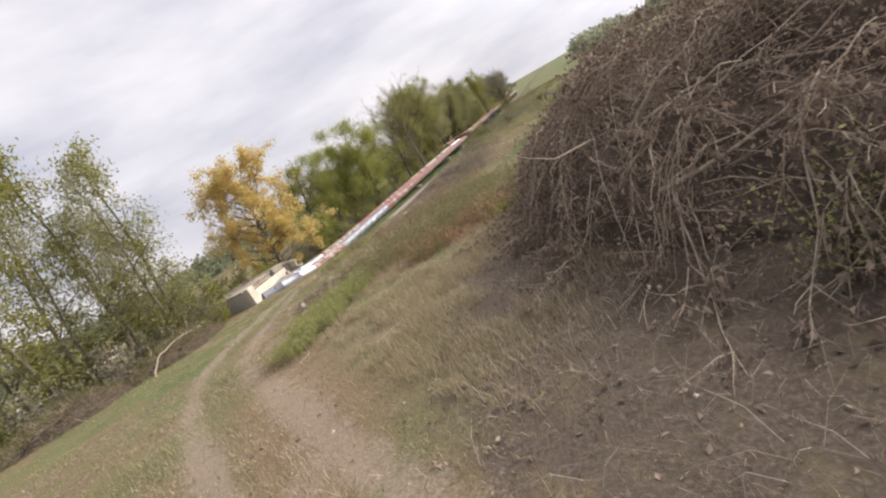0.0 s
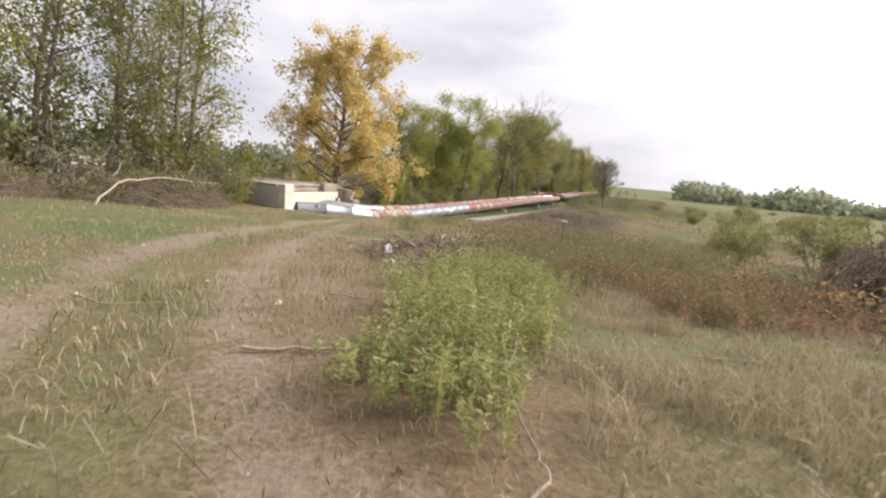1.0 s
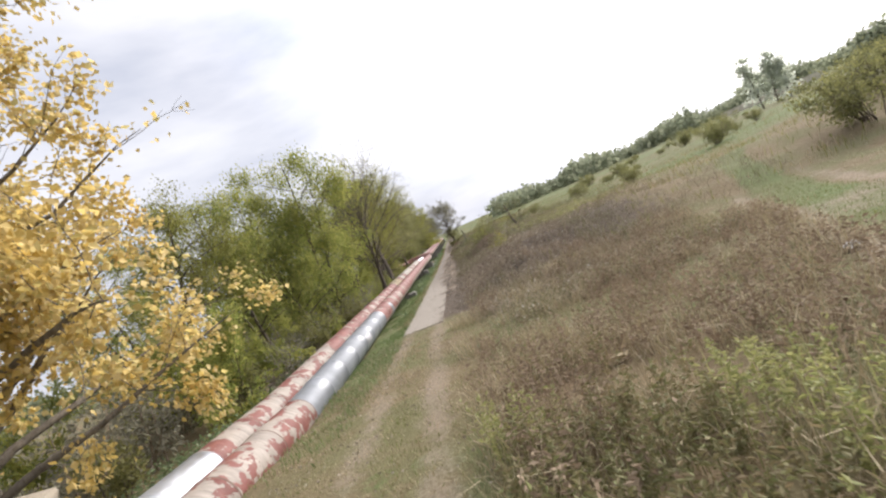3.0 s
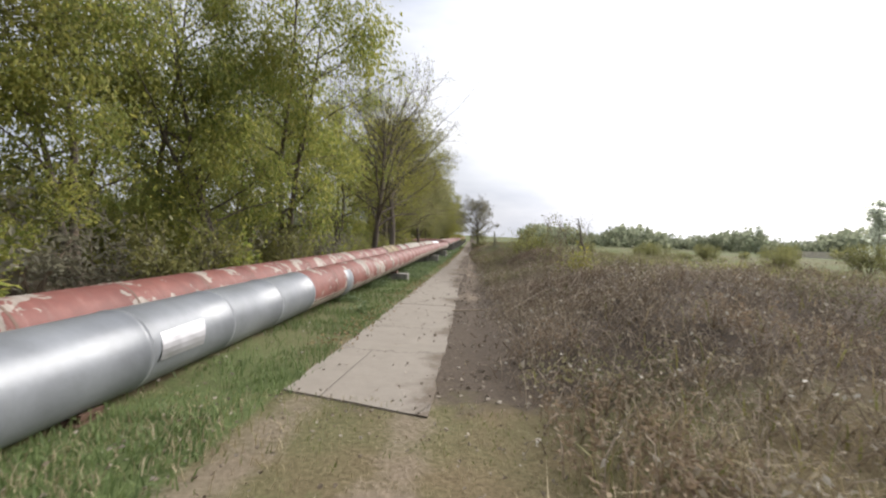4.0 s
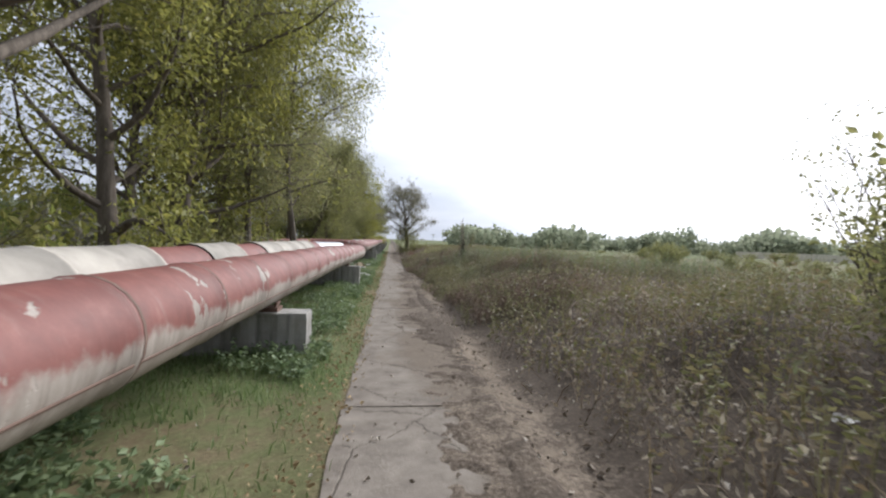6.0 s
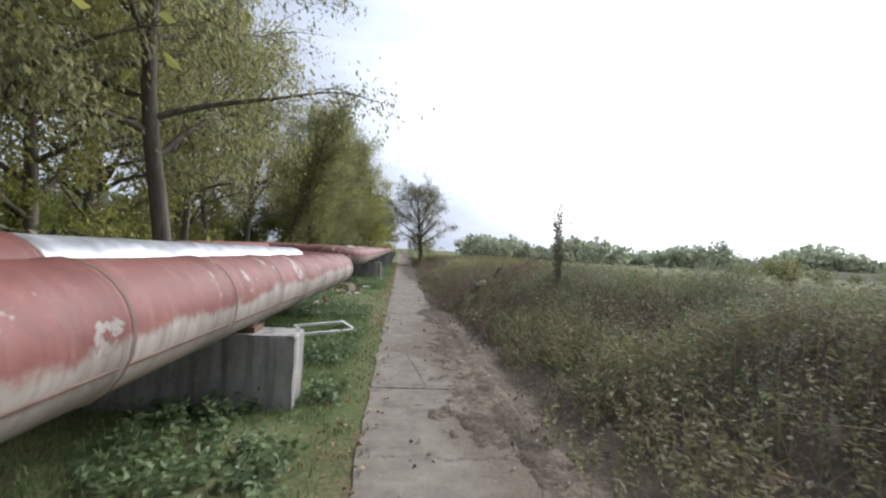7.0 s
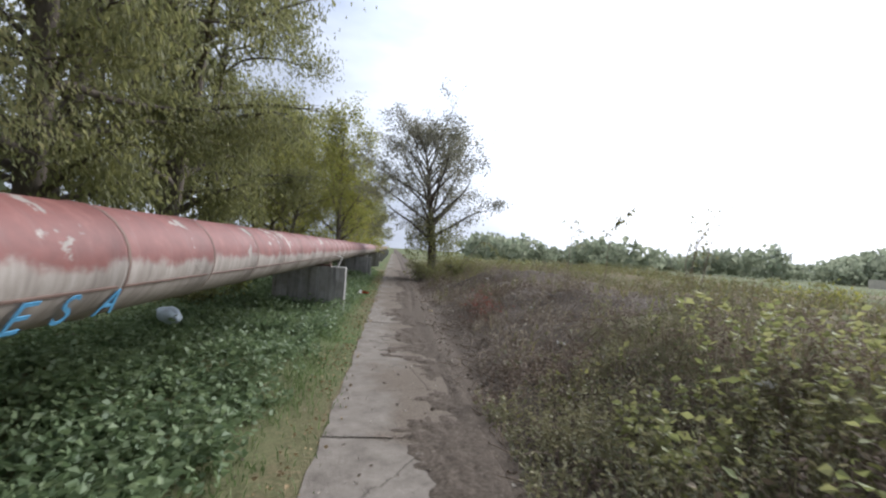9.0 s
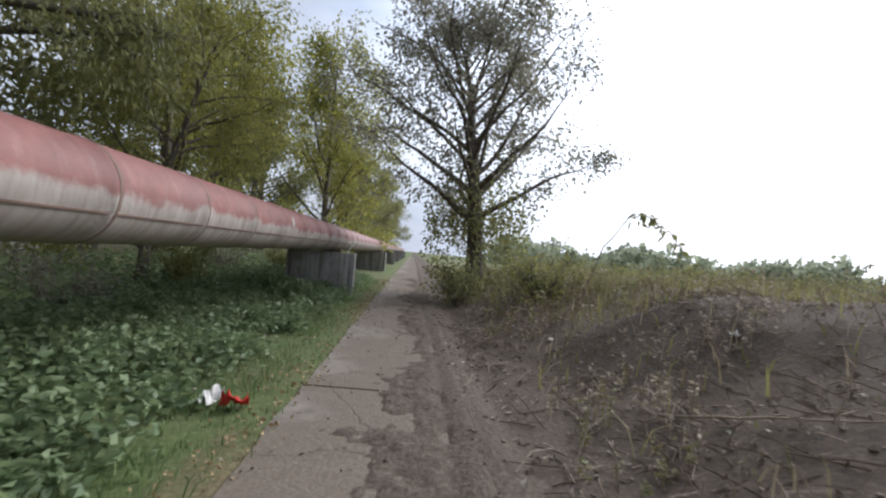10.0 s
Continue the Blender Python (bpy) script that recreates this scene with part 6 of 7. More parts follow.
# one tall dark spire of seed heads
sx, sy = G.normal(3.95, 0.06, 7), G.normal(43.5, 0.06, 7)
p = np.stack([sx, sy, height(sx, sy)], 1)
v, f = join([leafy(p[:5], np.array([2.05, 1.8, 1.6, 1.35, 1.15]), 150, 0.085, 0.5, G, 0.9, True, 0.03), leafy(p[5:] + [0.25, 0, 0], np.array([1.5, 1.2]), 60, 0.08, 0.5, G, 0.9, True, 0.06)])
v, f = join([(v, f), tubes([(np.stack([q, q + [0.02, 0.01, 1.0], q + [0.0, 0.03, 1.8]]), [0.012, 0.010, 0.005]) for q in p[:5]], 4)])
stuff("tall_seed_weed", v, f, M_leaf_grey, "tall dark seed-headed weed stalks above the brambles", "weed")
p = scatter(6500, (2.0, 16, 70, 104), lambda x, y: np.maximum(smooth(y, 78, 84) * smooth(x, 1.9, 3.2), smooth(x, 5.5, 9) * 0.8) * (0.25 + 0.75 * (field(x, y, 1.4, 73) > 0.42)), G)
k = field(p[:, 0], p[:, 1], 2.4, 74) > 0.5
for m, mat, lab in ((k, M_leaf_olive, "rank olive weeds at the bank's far end"), (~k, M_seedweed, "yellowing weeds at the bank's far end")):
    stuff("bank_weeds", *leafy(p[m], G.uniform(0.2, 0.6, m.sum()), 9, 0.11, 0.42, G, 0.6), mat, lab, "weeds")
p = scatter(1100, (2.3, 6.8, 55, 69), lambda x, y: 1 - smooth(np.hypot((x - 4.0) / 1.7, (y - 62.8) / 3.6) + 0.7 * (field(x, y, 0.8, 96) - 0.5), 0.5, 1.0), G)
stuff("broadleaf_weeds", *leafy(p, G.uniform(0.3, 0.62, len(p)), 11, 0.10, 0.6, G, 0.5, False), M_weed, "broad yellow-green leaves on the bank", "weeds")

# leaf litter, chips and clods on the soil beside the path
p = scatter(45000, (1.36, 9, -0.5, 92), lambda x, y: np.clip(masks(x, y)[1], 0, 1) * smooth(x, 0.9, 1.6) * (0.3 + 0.7 * (field(x, y, 0.8, 65) > 0.5)), G)
p[:, 2] += 0.012
way = np.stack([G.normal(size=len(p)), G.normal(size=len(p)), G.normal(0.1, 0.25, len(p))], 1)
stuff("leaf_litter", *leaves(p, way, G.uniform(0.025, 0.075, len(p)), 0.7, G, 0.5), M_leaf_litter, "dry leaves and chips scattered over the soil", "leaf litter")
p = scatter(3200, (-1.0, 4.0, -14, -0.5), lambda x, y: 0.3 + 0.7 * (field(x, y, 1.0, 79) > 0.5), G)
p[:, 2] += 0.05
way = np.stack([G.normal(size=len(p)), G.normal(size=len(p)), G.normal(0.1, 0.25, len(p))], 1)
stuff("fallen_leaves", *leaves(p, way, G.uniform(0.015, 0.045, len(p)), 0.7, G, 0.5), M_leaf_litter, "pale fallen leaves on the earth track", "leaf litter")
p = scatter(3200, (-1.4, 1.4, -8, 92), lambda x, y: 0.5 + 0.5 * (field(x, y, 1.2, 66) > 0.5), G)
p[:, 2] = np.where((p[:, 0] > 0) & (p[:, 1] > -0.4), fall(p[:, 1]) + 0.025, p[:, 2] + 0.03)
way = np.stack([G.normal(size=len(p)), G.normal(size=len(p)), G.normal(0.1, 0.2, len(p))], 1)
stuff("fallen_leaves", *leaves(p, way, G.uniform(0.02, 0.05, len(p)), 0.7, G, 0.5), M_leaf_litter, "fallen leaves scattered over verge and path", "leaf litter")


p = scatter(15000, (-0.8, 0.15, 1, 92), lambda x, y: np.exp(-((x + 0.14) / 0.24) ** 2) * (0.35 + 0.65 * (field(x, y, 1.6, 67) > 0.4)), G)
p[:, 2] = np.where(p[:, 0] > 0, fall(p[:, 1]) + 0.03, p[:, 2] + 0.05)
way = np.stack([G.normal(size=len(p)), G.normal(size=len(p)), G.normal(0.1, 0.25, len(p))], 1)
stuff("fallen_leaves", *leaves(p, way, G.uniform(0.02, 0.055, len(p)), 0.7, G, 0.5), leaf_mat("russet_leaf", [(0.15, 0.10, 0.055), (0.25, 0.17, 0.085), (0.36, 0.27, 0.14)], 0.8, 0.15), "russet fallen leaves along the path's edge", "leaf litter")
# broken twigs over the soil at the bank's foot
p = scatter(9000, (1.4, 5.5, 57, 88), lambda x, y: smooth(x + 0.6 * (field(x, y, 0.9, 98) - 0.5), 1.5, 2.1) * (0.25 + 0.75 * (field(x, y, 0.7, 99) > 0.48)), G)
lines = []
for q in p[:4200]:
    a, ln = G.uniform(0, 6.28), G.uniform(0.1, 0.45)
    d = np.array([np.cos(a), np.sin(a), G.normal(0.12, 0.22)]) * ln
    lines.append((np.stack([q + [0, 0, 0.015], q + d * 0.5 + G.normal(0, 0.02, 3) + [0, 0, 0.03], q + d + [0, 0, 0.02]]), [0.007, 0.006, 0.003]))
stuff("broken_twigs", *tubes(lines, 3), M_twig, "broken brown twigs strewn over the soil", "twigs")
# low scrub on the bare bank
p = scatter(4200, (1.8, 10, 62, 86), lambda x, y: (field(x, y, 0.9, 76) > 0.58) * smooth(x, 1.8, 2.6), G)
k = field(p[:, 0], p[:, 1], 2.0, 77) > 0.45
for m, mat, lab in ((k, M_leaf_dry, "low dry scrub on the bare bank"), (~k, M_seedweed, "low withered weeds on the bare bank")):
    stuff("low_scrub", *leafy(p[m], G.uniform(0.08, 0.35, m.sum()), 10, 0.06, 0.5, G, 0.6), mat, lab, "weeds")


def clods(p, size, r):
    """Small uneven lumps, six corners each."""
    o = np.array([[1, 0, 0], [0, 1, 0], [-1, 0, 0], [0, -1, 0], [0, 0, 1], [0, 0, -1]], float)
    t = np.array([[0, 1, 4], [1, 2, 4], [2, 3, 4], [3, 0, 4], [1, 0, 5], [2, 1, 5], [3, 2, 5], [0, 3, 5]])
    v = p[:, None] + o[None] * (np.asarray(size)[:, None, None] * r.uniform(0.5, 1.2, (len(p), 6, 1)))
    return v.reshape(-1, 3), (np.arange(len(p))[:, None, None] * 6 + t[None]).reshape(-1, 3)


p = scatter(7500, (0.5, 8.5, 2, 92), lambda x, y: np.clip(masks(x, y)[1], 0, 1) * 0.4 * np.where(x < 1.4, 0.6 * smooth(x, 0.5, 1.3), 1), G)
k = (p[:, 0] < 1.34)
p[k, 2] = fall(p[k, 1]) + 0.02
stuff("soil_clods", *clods(p, G.gamma(2.0, 0.008, len(p)) + 0.005, G), plain_mat("clod_earth", (0.14, 0.112, 0.086), 0.97, 0.45, 12), "clods of dark earth beside the path", "soil")
p = scatter(2600, (-1, 16, -36, -2), lambda x, y: 0.2 + 0.8 * np.clip(masks(x, y)[0], 0, 1), G)
stuff("track_stones", *clods(p, G.gamma(2.0, 0.006, len(p)) + 0.005, G), plain_mat("pale_stone", (0.42, 0.37, 0.30), 0.95, 0.3, 12), "small pale stones on the earth track", "stones")


# ---- heaps of cut brush ----
def brush_pile(label, cx, cy, rx, ry, tall, turn, n_twig, n_leaf, seed, big=40, leaf=None, fronds=0):
    ob = thing("brush_pile", label, "brush pile", pose(cx, cy, hz(cx, cy) - 0.1, 0, 0, turn))
    r = np.random.default_rng(seed)
    ca, sa, z0 = math.cos(radians(turn)), math.sin(radians(turn)), hz(cx, cy)

    def settle(q):
        """Lets the heap follow the ground that it lies on."""
        return height(cx + q[:, 0] * ca - q[:, 1] * sa, cy + q[:, 0] * sa + q[:, 1] * ca) - z0

    def dome(u, v):
        return tall * np.clip(1 - u * u - v * v, 0, 1) ** 0.55 * (0.8 + 0.34 * field(u * 3.2 + 7, v * 3.2 + 3, 1.0, seed))

    lines = []
    for k in range(n_twig + big):
        a, q = r.uniform(0, 6.28), np.sqrt(r.uniform(0, 1)) * 0.97
        u, w = np.cos(a) * q, np.sin(a) * q
        z = dome(u, w) * (r.uniform(0.72, 1.06) if k % 3 else r.uniform(0.2, 1.0))
        ln = (r.uniform(0.7, 1.8) if k < big else r.uniform(0.25, 0.8)) * (0.35 + tall * 0.3)
        d = np.array([-np.sin(a) + r.normal(0, 0.8), np.cos(a) + r.normal(0, 0.8), r.normal(0.1, 0.4)])
        pts = wander((u * rx, w * ry, z), d, ln, 4, 0.17, r, -0.02)
        pts[:, 2] = np.maximum(pts[:, 2], 0.08)
        lines.append((pts, np.linspace(r.uniform(0.012, 0.03) if k < big else 0.008, 0.003, 5)))
    drop = settle(np.concatenate([q[0] for q in lines])).reshape(-1, 5)
    for q, d in zip(lines, drop):
        q[0][:, 2] += d
    for ln in lines[:big]:
        v, f = tubes([ln], 6)
        part("cut_branch", mesh_of("cut_branch", v, f, M_twig_pale if r.uniform() < 0.6 else M_twig), ob)
    v, f = tubes(lines[big:], 3)
    tagged(part("twig_mass", mesh_of("twig_mass", v, f, M_twig), ob, "dry brown twigs"), kind="stuff")
    wood, hung, fall_way = [], [], []
    for k in range(fronds):
        a, q = r.uniform(0, 6.28), np.sqrt(r.uniform(0.02, 0.92))
        head, ln, t = a + r.normal(0, 0.75), r.uniform(0.9, 2.3), np.linspace(0, 1, 8)
        x, y = np.cos(a) * q * rx + np.cos(head) * ln * t, np.sin(a) * q * ry + np.sin(head) * ln * t
        z = np.maximum(dome(x / rx, y / ry) * 0.97, 0.05) + r.uniform(0.0, 0.18) + r.uniform(0.05, 0.3) * np.sin(t * 2.6)
        main = np.stack([x, y, z], 1) + r.normal(0, 0.025, (8, 3))
        main[:, 2] += settle(main)
        wood.append((main, np.linspace(r.uniform(0.006, 0.013), 0.003, 8)))
        for j in range(9):
            c = r.integers(1, 7)
            side = wander(main[c], (main[c + 1] - main[c]) * 5 + r.normal(0, 0.6, 3), r.uniform(0.2, 0.6), 4, 0.15, r, -0.05)
            wood.append((side, np.linspace(0.006, 0.002, 5)))
            n = int(r.integers(6, 16))
            hung.append(side[r.integers(0, 5, n)] + r.normal(0, 0.035, (n, 3)))
            fall_way.append(r.normal(0, 0.45, (n, 3)) + [0, 0, -0.9])
    if fronds:
        v, f = tubes(wood, 4)
        tagged(part("frond_mass", mesh_of("frond_mass", v, f, M_twig_pale), ob, "pale brown branches"), kind="stuff")
        hung, fall_way = np.concatenate(hung), np.concatenate(fall_way)
        v, f = leaves(hung, fall_way, r.uniform(0.035, 0.09, len(hung)), 0.42, r, 0.6)
        tagged(part("hanging_foliage", mesh_of("hanging_foliage", v, f, M_leaf_dead), ob, "withered hanging leaves"), kind="stuff")
    a, q = r.uniform(0, 6.28, n_leaf), np.sqrt(r.uniform(0, 1, n_leaf))
    u, w = np.cos(a) * q, np.sin(a) * q
    z = dome(u, w) * np.clip(r.normal(0.93, 0.12, n_leaf), 0.1, 1.12) + (field(u * 9, w * 9, 1.0, seed) - 0.5) * 0.35 * tall ** 0.5
    pos = np.stack([u * rx, w * ry, np.maximum(z, 0.1)], 1)
    pos[:, 2] += settle(pos)
    v, f = leaves(pos, r.normal(size=pos.shape) + [0, 0, -0.7], r.uniform(0.025, 0.07, n_leaf), 0.42, r, 0.6)
    tagged(part("dead_foliage", mesh_of("dead_foliage", v, f, leaf or M_leaf_dead), ob, "withered brown leaves"), kind="stuff")
    if tall < 0.9:
        return ob
    # an added dark dome fills the heap just under its leaves
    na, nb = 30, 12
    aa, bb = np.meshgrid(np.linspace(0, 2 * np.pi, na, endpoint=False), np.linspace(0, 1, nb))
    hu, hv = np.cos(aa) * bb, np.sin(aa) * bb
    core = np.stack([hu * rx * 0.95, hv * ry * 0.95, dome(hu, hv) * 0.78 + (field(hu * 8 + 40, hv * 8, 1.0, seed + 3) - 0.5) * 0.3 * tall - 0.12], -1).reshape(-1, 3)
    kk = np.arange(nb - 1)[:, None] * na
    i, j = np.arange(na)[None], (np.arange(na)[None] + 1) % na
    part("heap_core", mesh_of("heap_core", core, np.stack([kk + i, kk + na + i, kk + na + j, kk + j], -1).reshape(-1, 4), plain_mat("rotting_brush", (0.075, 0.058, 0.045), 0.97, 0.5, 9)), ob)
    return ob


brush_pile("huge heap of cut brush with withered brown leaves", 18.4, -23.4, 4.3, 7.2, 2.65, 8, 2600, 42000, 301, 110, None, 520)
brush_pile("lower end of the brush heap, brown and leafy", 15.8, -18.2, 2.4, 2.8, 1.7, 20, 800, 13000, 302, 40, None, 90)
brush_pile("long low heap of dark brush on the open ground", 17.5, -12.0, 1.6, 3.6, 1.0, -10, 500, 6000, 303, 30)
brush_pile("small heap of dry cuttings and earth by the track", 6.9, -20.9, 1.3, 1.4, 0.4, 0, 420, 2600, 304, 16, M_leaf_dry)
brush_pile("spread of dry cuttings on the ground", 6.6, -17.0, 1.5, 1.9, 0.16, 0, 620, 1800, 305, 26, M_leaf_litter)
brush_pile("dry leafy brush beside the grove", -2.6, -19.0, 1.4, 2.8, 1.0, 15, 900, 7000, 306, 26, M_leaf_olive)
brush_pile("dry leafy brush along the track's edge", -3.4, -23.6, 1.5, 2.4, 0.95, -10, 800, 6000, 307, 22, M_leaf_olive)
brush_pile("low heap of cut bramble stems beside the path", 3.6, 6.6, 1.5, 2.6, 0.30, 0, 700, 4200, 308, 26, M_leaf_dead)
brush_pile("low heap of dark brush beside the path", 4.6, 12.8, 1.7, 3.2, 0.5, 0, 800, 6500, 309, 24)
brush_pile("low heap of leafy brush beside the path", 4.4, 18.4, 1.6, 2.6, 0.45, 0, 600, 5600, 310, 18)
brush_pile("heap of dead brush and roots beside the path", 4.7, 49.6, 1.7, 3.2, 0.45, 0, 1000, 7000, 311, 30, M_leaf_dry)
brush_pile("bank of dark leafy brush beside the path", 4.6, 40.6, 1.7, 4.0, 0.45, 0, 800, 7600, 312, 20, M_leaf_dry)
brush_pile("bank of dark brush beside the path", 4.5, 33.4, 1.6, 3.4, 0.4, 0, 700, 6500, 313, 18, M_leaf_dry)


def branch(label, pts, r0, seed, forks=3, mat=None):
    """One fallen branch with side shoots, lying on the ground."""
    r = np.random.default_rng(seed)
    p = np.array([(x, y, hz(x, y) + z) for x, y, z in pts])
    t = np.linspace(0, len(p) - 1, 14)
    i = np.minimum(t.astype(int), len(p) - 2)
    main = p[i] + (p[i + 1] - p[i]) * (t - i)[:, None] + r.normal(0, r0 * 0.5, (14, 3))
    lines = [(main, np.linspace(r0, r0 * 0.35, 14))]
    for k in range(forks):
        j = r.integers(3, 12)
        lines.append((wander(main[j], (main[j + 1] - main[j]) * 9 + r.normal(0, 0.7, 3) + [0, 0, 0.2], r.uniform(0.3, 0.8), 5, 0.15, r, -0.03), np.linspace(r0 * 0.5, r0 * 0.2, 6)))
    v, f = tubes(lines, 7)
    ob = tagged(new("fallen_branch", soften(mesh_of("fallen_branch", v, f, mat or M_twig_pale))), label, "branch", "fallen branches", "thing")
    return ob


branch("long bleached branch lying across the soil", [(1.25, 4.9, 0.03), (1.95, 4.9, 0.08), (2.6, 5.2, 0.22), (3.2, 5.8, 0.4)], 0.014, 1, 5)
branch("bleached forked branch on the brush", [(2.3, 4.4, 0.1), (2.9, 5.2, 0.3), (3.7, 5.6, 0.42)], 0.012, 2, 6)
branch("bleached branch on the brambles", [(2.4, 3.9, 0.06), (3.3, 4.0, 0.2), (4.3, 4.6, 0.35)], 0.012, 3, 5)
branch("curved dry stick on the track", [(8.1, -26.3, 0.02), (8.55, -25.9, 0.03), (8.75, -25.35, 0.03)], 0.012, 4, 0)
branch("dry stick on the track", [(8.6, -25.5, 0.03), (9.0, -25.25, 0.06), (9.15, -24.9, 0.12)], 0.011, 5, 1)
branch("long bowed branch against the brush by the grove", [(-0.9, -21.9, 0.05), (-1.1, -21.2, 0.55), (-1.6, -19.8, 0.8), (-2.4, -17.4, 0.7)], 0.03, 6, 2)
branch("dry branch lying on the cuttings", [(5.2, -17.0, 0.1), (5.9, -16.2, 0.16)], 0.025, 7, 1, M_twig)
branch("dry branch lying on the cuttings", [(6.3, -17.9, 0.12), (6.9, -16.8, 0.2)], 0.018, 8, 2, M_twig)
branch("bleached forked branch on the brush bank", [(5.4, 50.2, 0.5), (6.0, 50.8, 0.85), (7.1, 50.6, 0.8)], 0.02, 9, 4)
branch("broken branch standing in the brush", [(7.2, 18.4, 0.0), (7.0, 18.6, 1.0), (6.8, 18.7, 1.9)], 0.07, 10, 2, M_bark)
branch("fallen trunk end in the brush beside the path", [(3.4, 49.2, 0.1), (4.2, 49.8, 0.55), (5.4, 50.6, 0.75)], 0.09, 11, 3, M_bark)
branch("dark bent root standing out of the brambles", [(2.3, 45.7, 0.0), (2.45, 46.2, 0.38), (2.9, 46.9, 0.55), (3.7, 47.4, 0.3)], 0.15, 14, 1, M_bark)
branch("dry stick on the bare soil", [(2.9, 76.3, 0.02), (3.4, 75.6, 0.05), (3.9, 75.2, 0.04)], 0.012, 12, 1)
branch("dry branch among the weeds on the bank", [(3.3, 61.5, 0.35), (4.2, 61.9, 0.5), (5.0, 61.7, 0.45)], 0.014, 13, 3)
for i in range(16):
    r = np.random.default_rng(400 + i)
    x, y, a = r.uniform(5, 13), r.uniform(-30, -15), r.uniform(0, 6.28)
    ln = r.uniform(0.25, 0.6)
    branch("short dry stick in the grass", [(x, y, 0.03), (x + math.cos(a) * ln, y + math.sin(a) * ln, 0.05), (x + math.cos(a + 0.4) * ln * 1.8, y + math.sin(a + 0.4) * ln * 1.8, 0.06)], 0.009, 420 + i, 1)


# ---- the concrete chamber at the pipes' near end ----
chamber = thing("pipe_chamber", "low flat-roofed concrete pipe chamber with a pale side wall", "chamber", pose(-2.78, -13.8, 0.45))
part("front_wall", bm_mesh("front_wall", block((3.3, 0.22, 1.2), 0.015, 0.01, 1), M_conc_grey), chamber, "grey rendered wall", pose(-1.83, -0.12, 0))
part("corner_pier", bm_mesh("corner_pier", block((0.36, 0.5, 1.32), 0.02, 0.006, 2), M_conc_pale), chamber, "pale corner pier", pose(0, 0, 0))
part("wall_rib", bm_mesh("wall_rib", block((0.16, 0.2, 1.0), 0.02, 0.006, 8), M_conc_pale), chamber, "", pose(-0.06, 0.42, 0))
part("side_wall", bm_mesh("side_wall", block((0.22, 3.0, 0.98), 0.02, 0.012, 3), M_conc_pale), chamber, "pale rendered side wall", pose(-0.16, 2.0, 0))
part("roof_edge", bm_mesh("roof_edge", block((0.2, 3.1, 0.2), 0.03, 0.02, 9), M_conc_roof), chamber, "weathered edge of the roof", pose(-0.42, 1.9, 0.99))
part("back_wall", bm_mesh("back_wall", block((3.5, 0.24, 1.15), 0.02, 0.01, 4), M_conc_roof), chamber, "", pose(-2.1, 3.6, 0))
part("west_wall", bm_mesh("west_wall", block((0.22, 3.6, 1.15), 0.02, 0.01, 5), M_conc_grey), chamber, "", pose(-3.6, 1.8, 0))
part("roof_slab", bm_mesh("roof_slab", block((3.5, 4.0, 0.09), 0.03, 0.02, 6), M_conc_roof), chamber, "weathered concrete roof slab", pose(-2.02, 1.75, 1.21))
part("side_parapet", bm_mesh("side_parapet", block((0.6, 1.0, 0.4), 0.12, 0.04, 7), M_conc_roof), chamber, "worn low parapet", pose(-0.36, 3.0, 0.97))
part("ledge", bm_mesh("ledge", block((0.85, 2.0, 0.11), 0.03, 0.03, 10), M_conc_roof), chamber, "broken concrete ledge over the pipe opening", pose(0.36, 2.0, 0.42))
part("ledge_post", bm_mesh("ledge_post", block((0.12, 0.12, 0.44), 0.02, 0.01, 11), M_conc_pale), chamber, "", pose(0.66, 1.05, 0))
bm = bmesh.new()
for a0, a1 in (((0, 0, 0), (0, 0, 0.52)), ((0.46, 0, 0), (0.46, 0, 0.52)), ((0, 0, 0.5), (0.46, 0, 0.5)), ((0, 0, 0.1), (0.46, 0, 0.1))):
    g = bmesh.ops.create_cube(bm, size=1)["verts"]
    d = Vector(a1) - Vector(a0)
    for q in g:
        q.co = Vector(a0) + Vector(((q.co.x + 0.5) * d.x, 0, (q.co.z + 0.5) * d.z)) + Vector((q.co.x * 0.03 if d.x == 0 else 0, q.co.y * 0.03, q.co.z * 0.03 if d.z == 0 else 0))
part("hatch_rail", bm_mesh("hatch_rail", bm, M_iron), chamber, "thin iron hatch rail", pose(-2.28, 2.3, 1.29))
for i, (x, y, w, l, h, a) in enumerate(((-3.35, -9.6, 1.0, 0.5, 1.3, 30), (-2.85, -9.3, 0.9, 0.35, 0.8, -24), (-3.7, -9.0, 1.1, 0.6, 0.9, 12), (-2.95, -10.35, 0.5, 0.4, 0.75, 4))):
    bm = block((w, l, h), 0.08, 0.12, i * 3.1)
    tagged(new("concrete_rubble", bm_mesh("concrete_rubble", bm, M_conc_roof)), "broken block of weathered concrete beside the chamber", "rubble", "rubble", "thing").matrix_basis = \
        pose(x, y, hz(x, y) - 0.1, 0, 14 if i == 0 else 0, a)

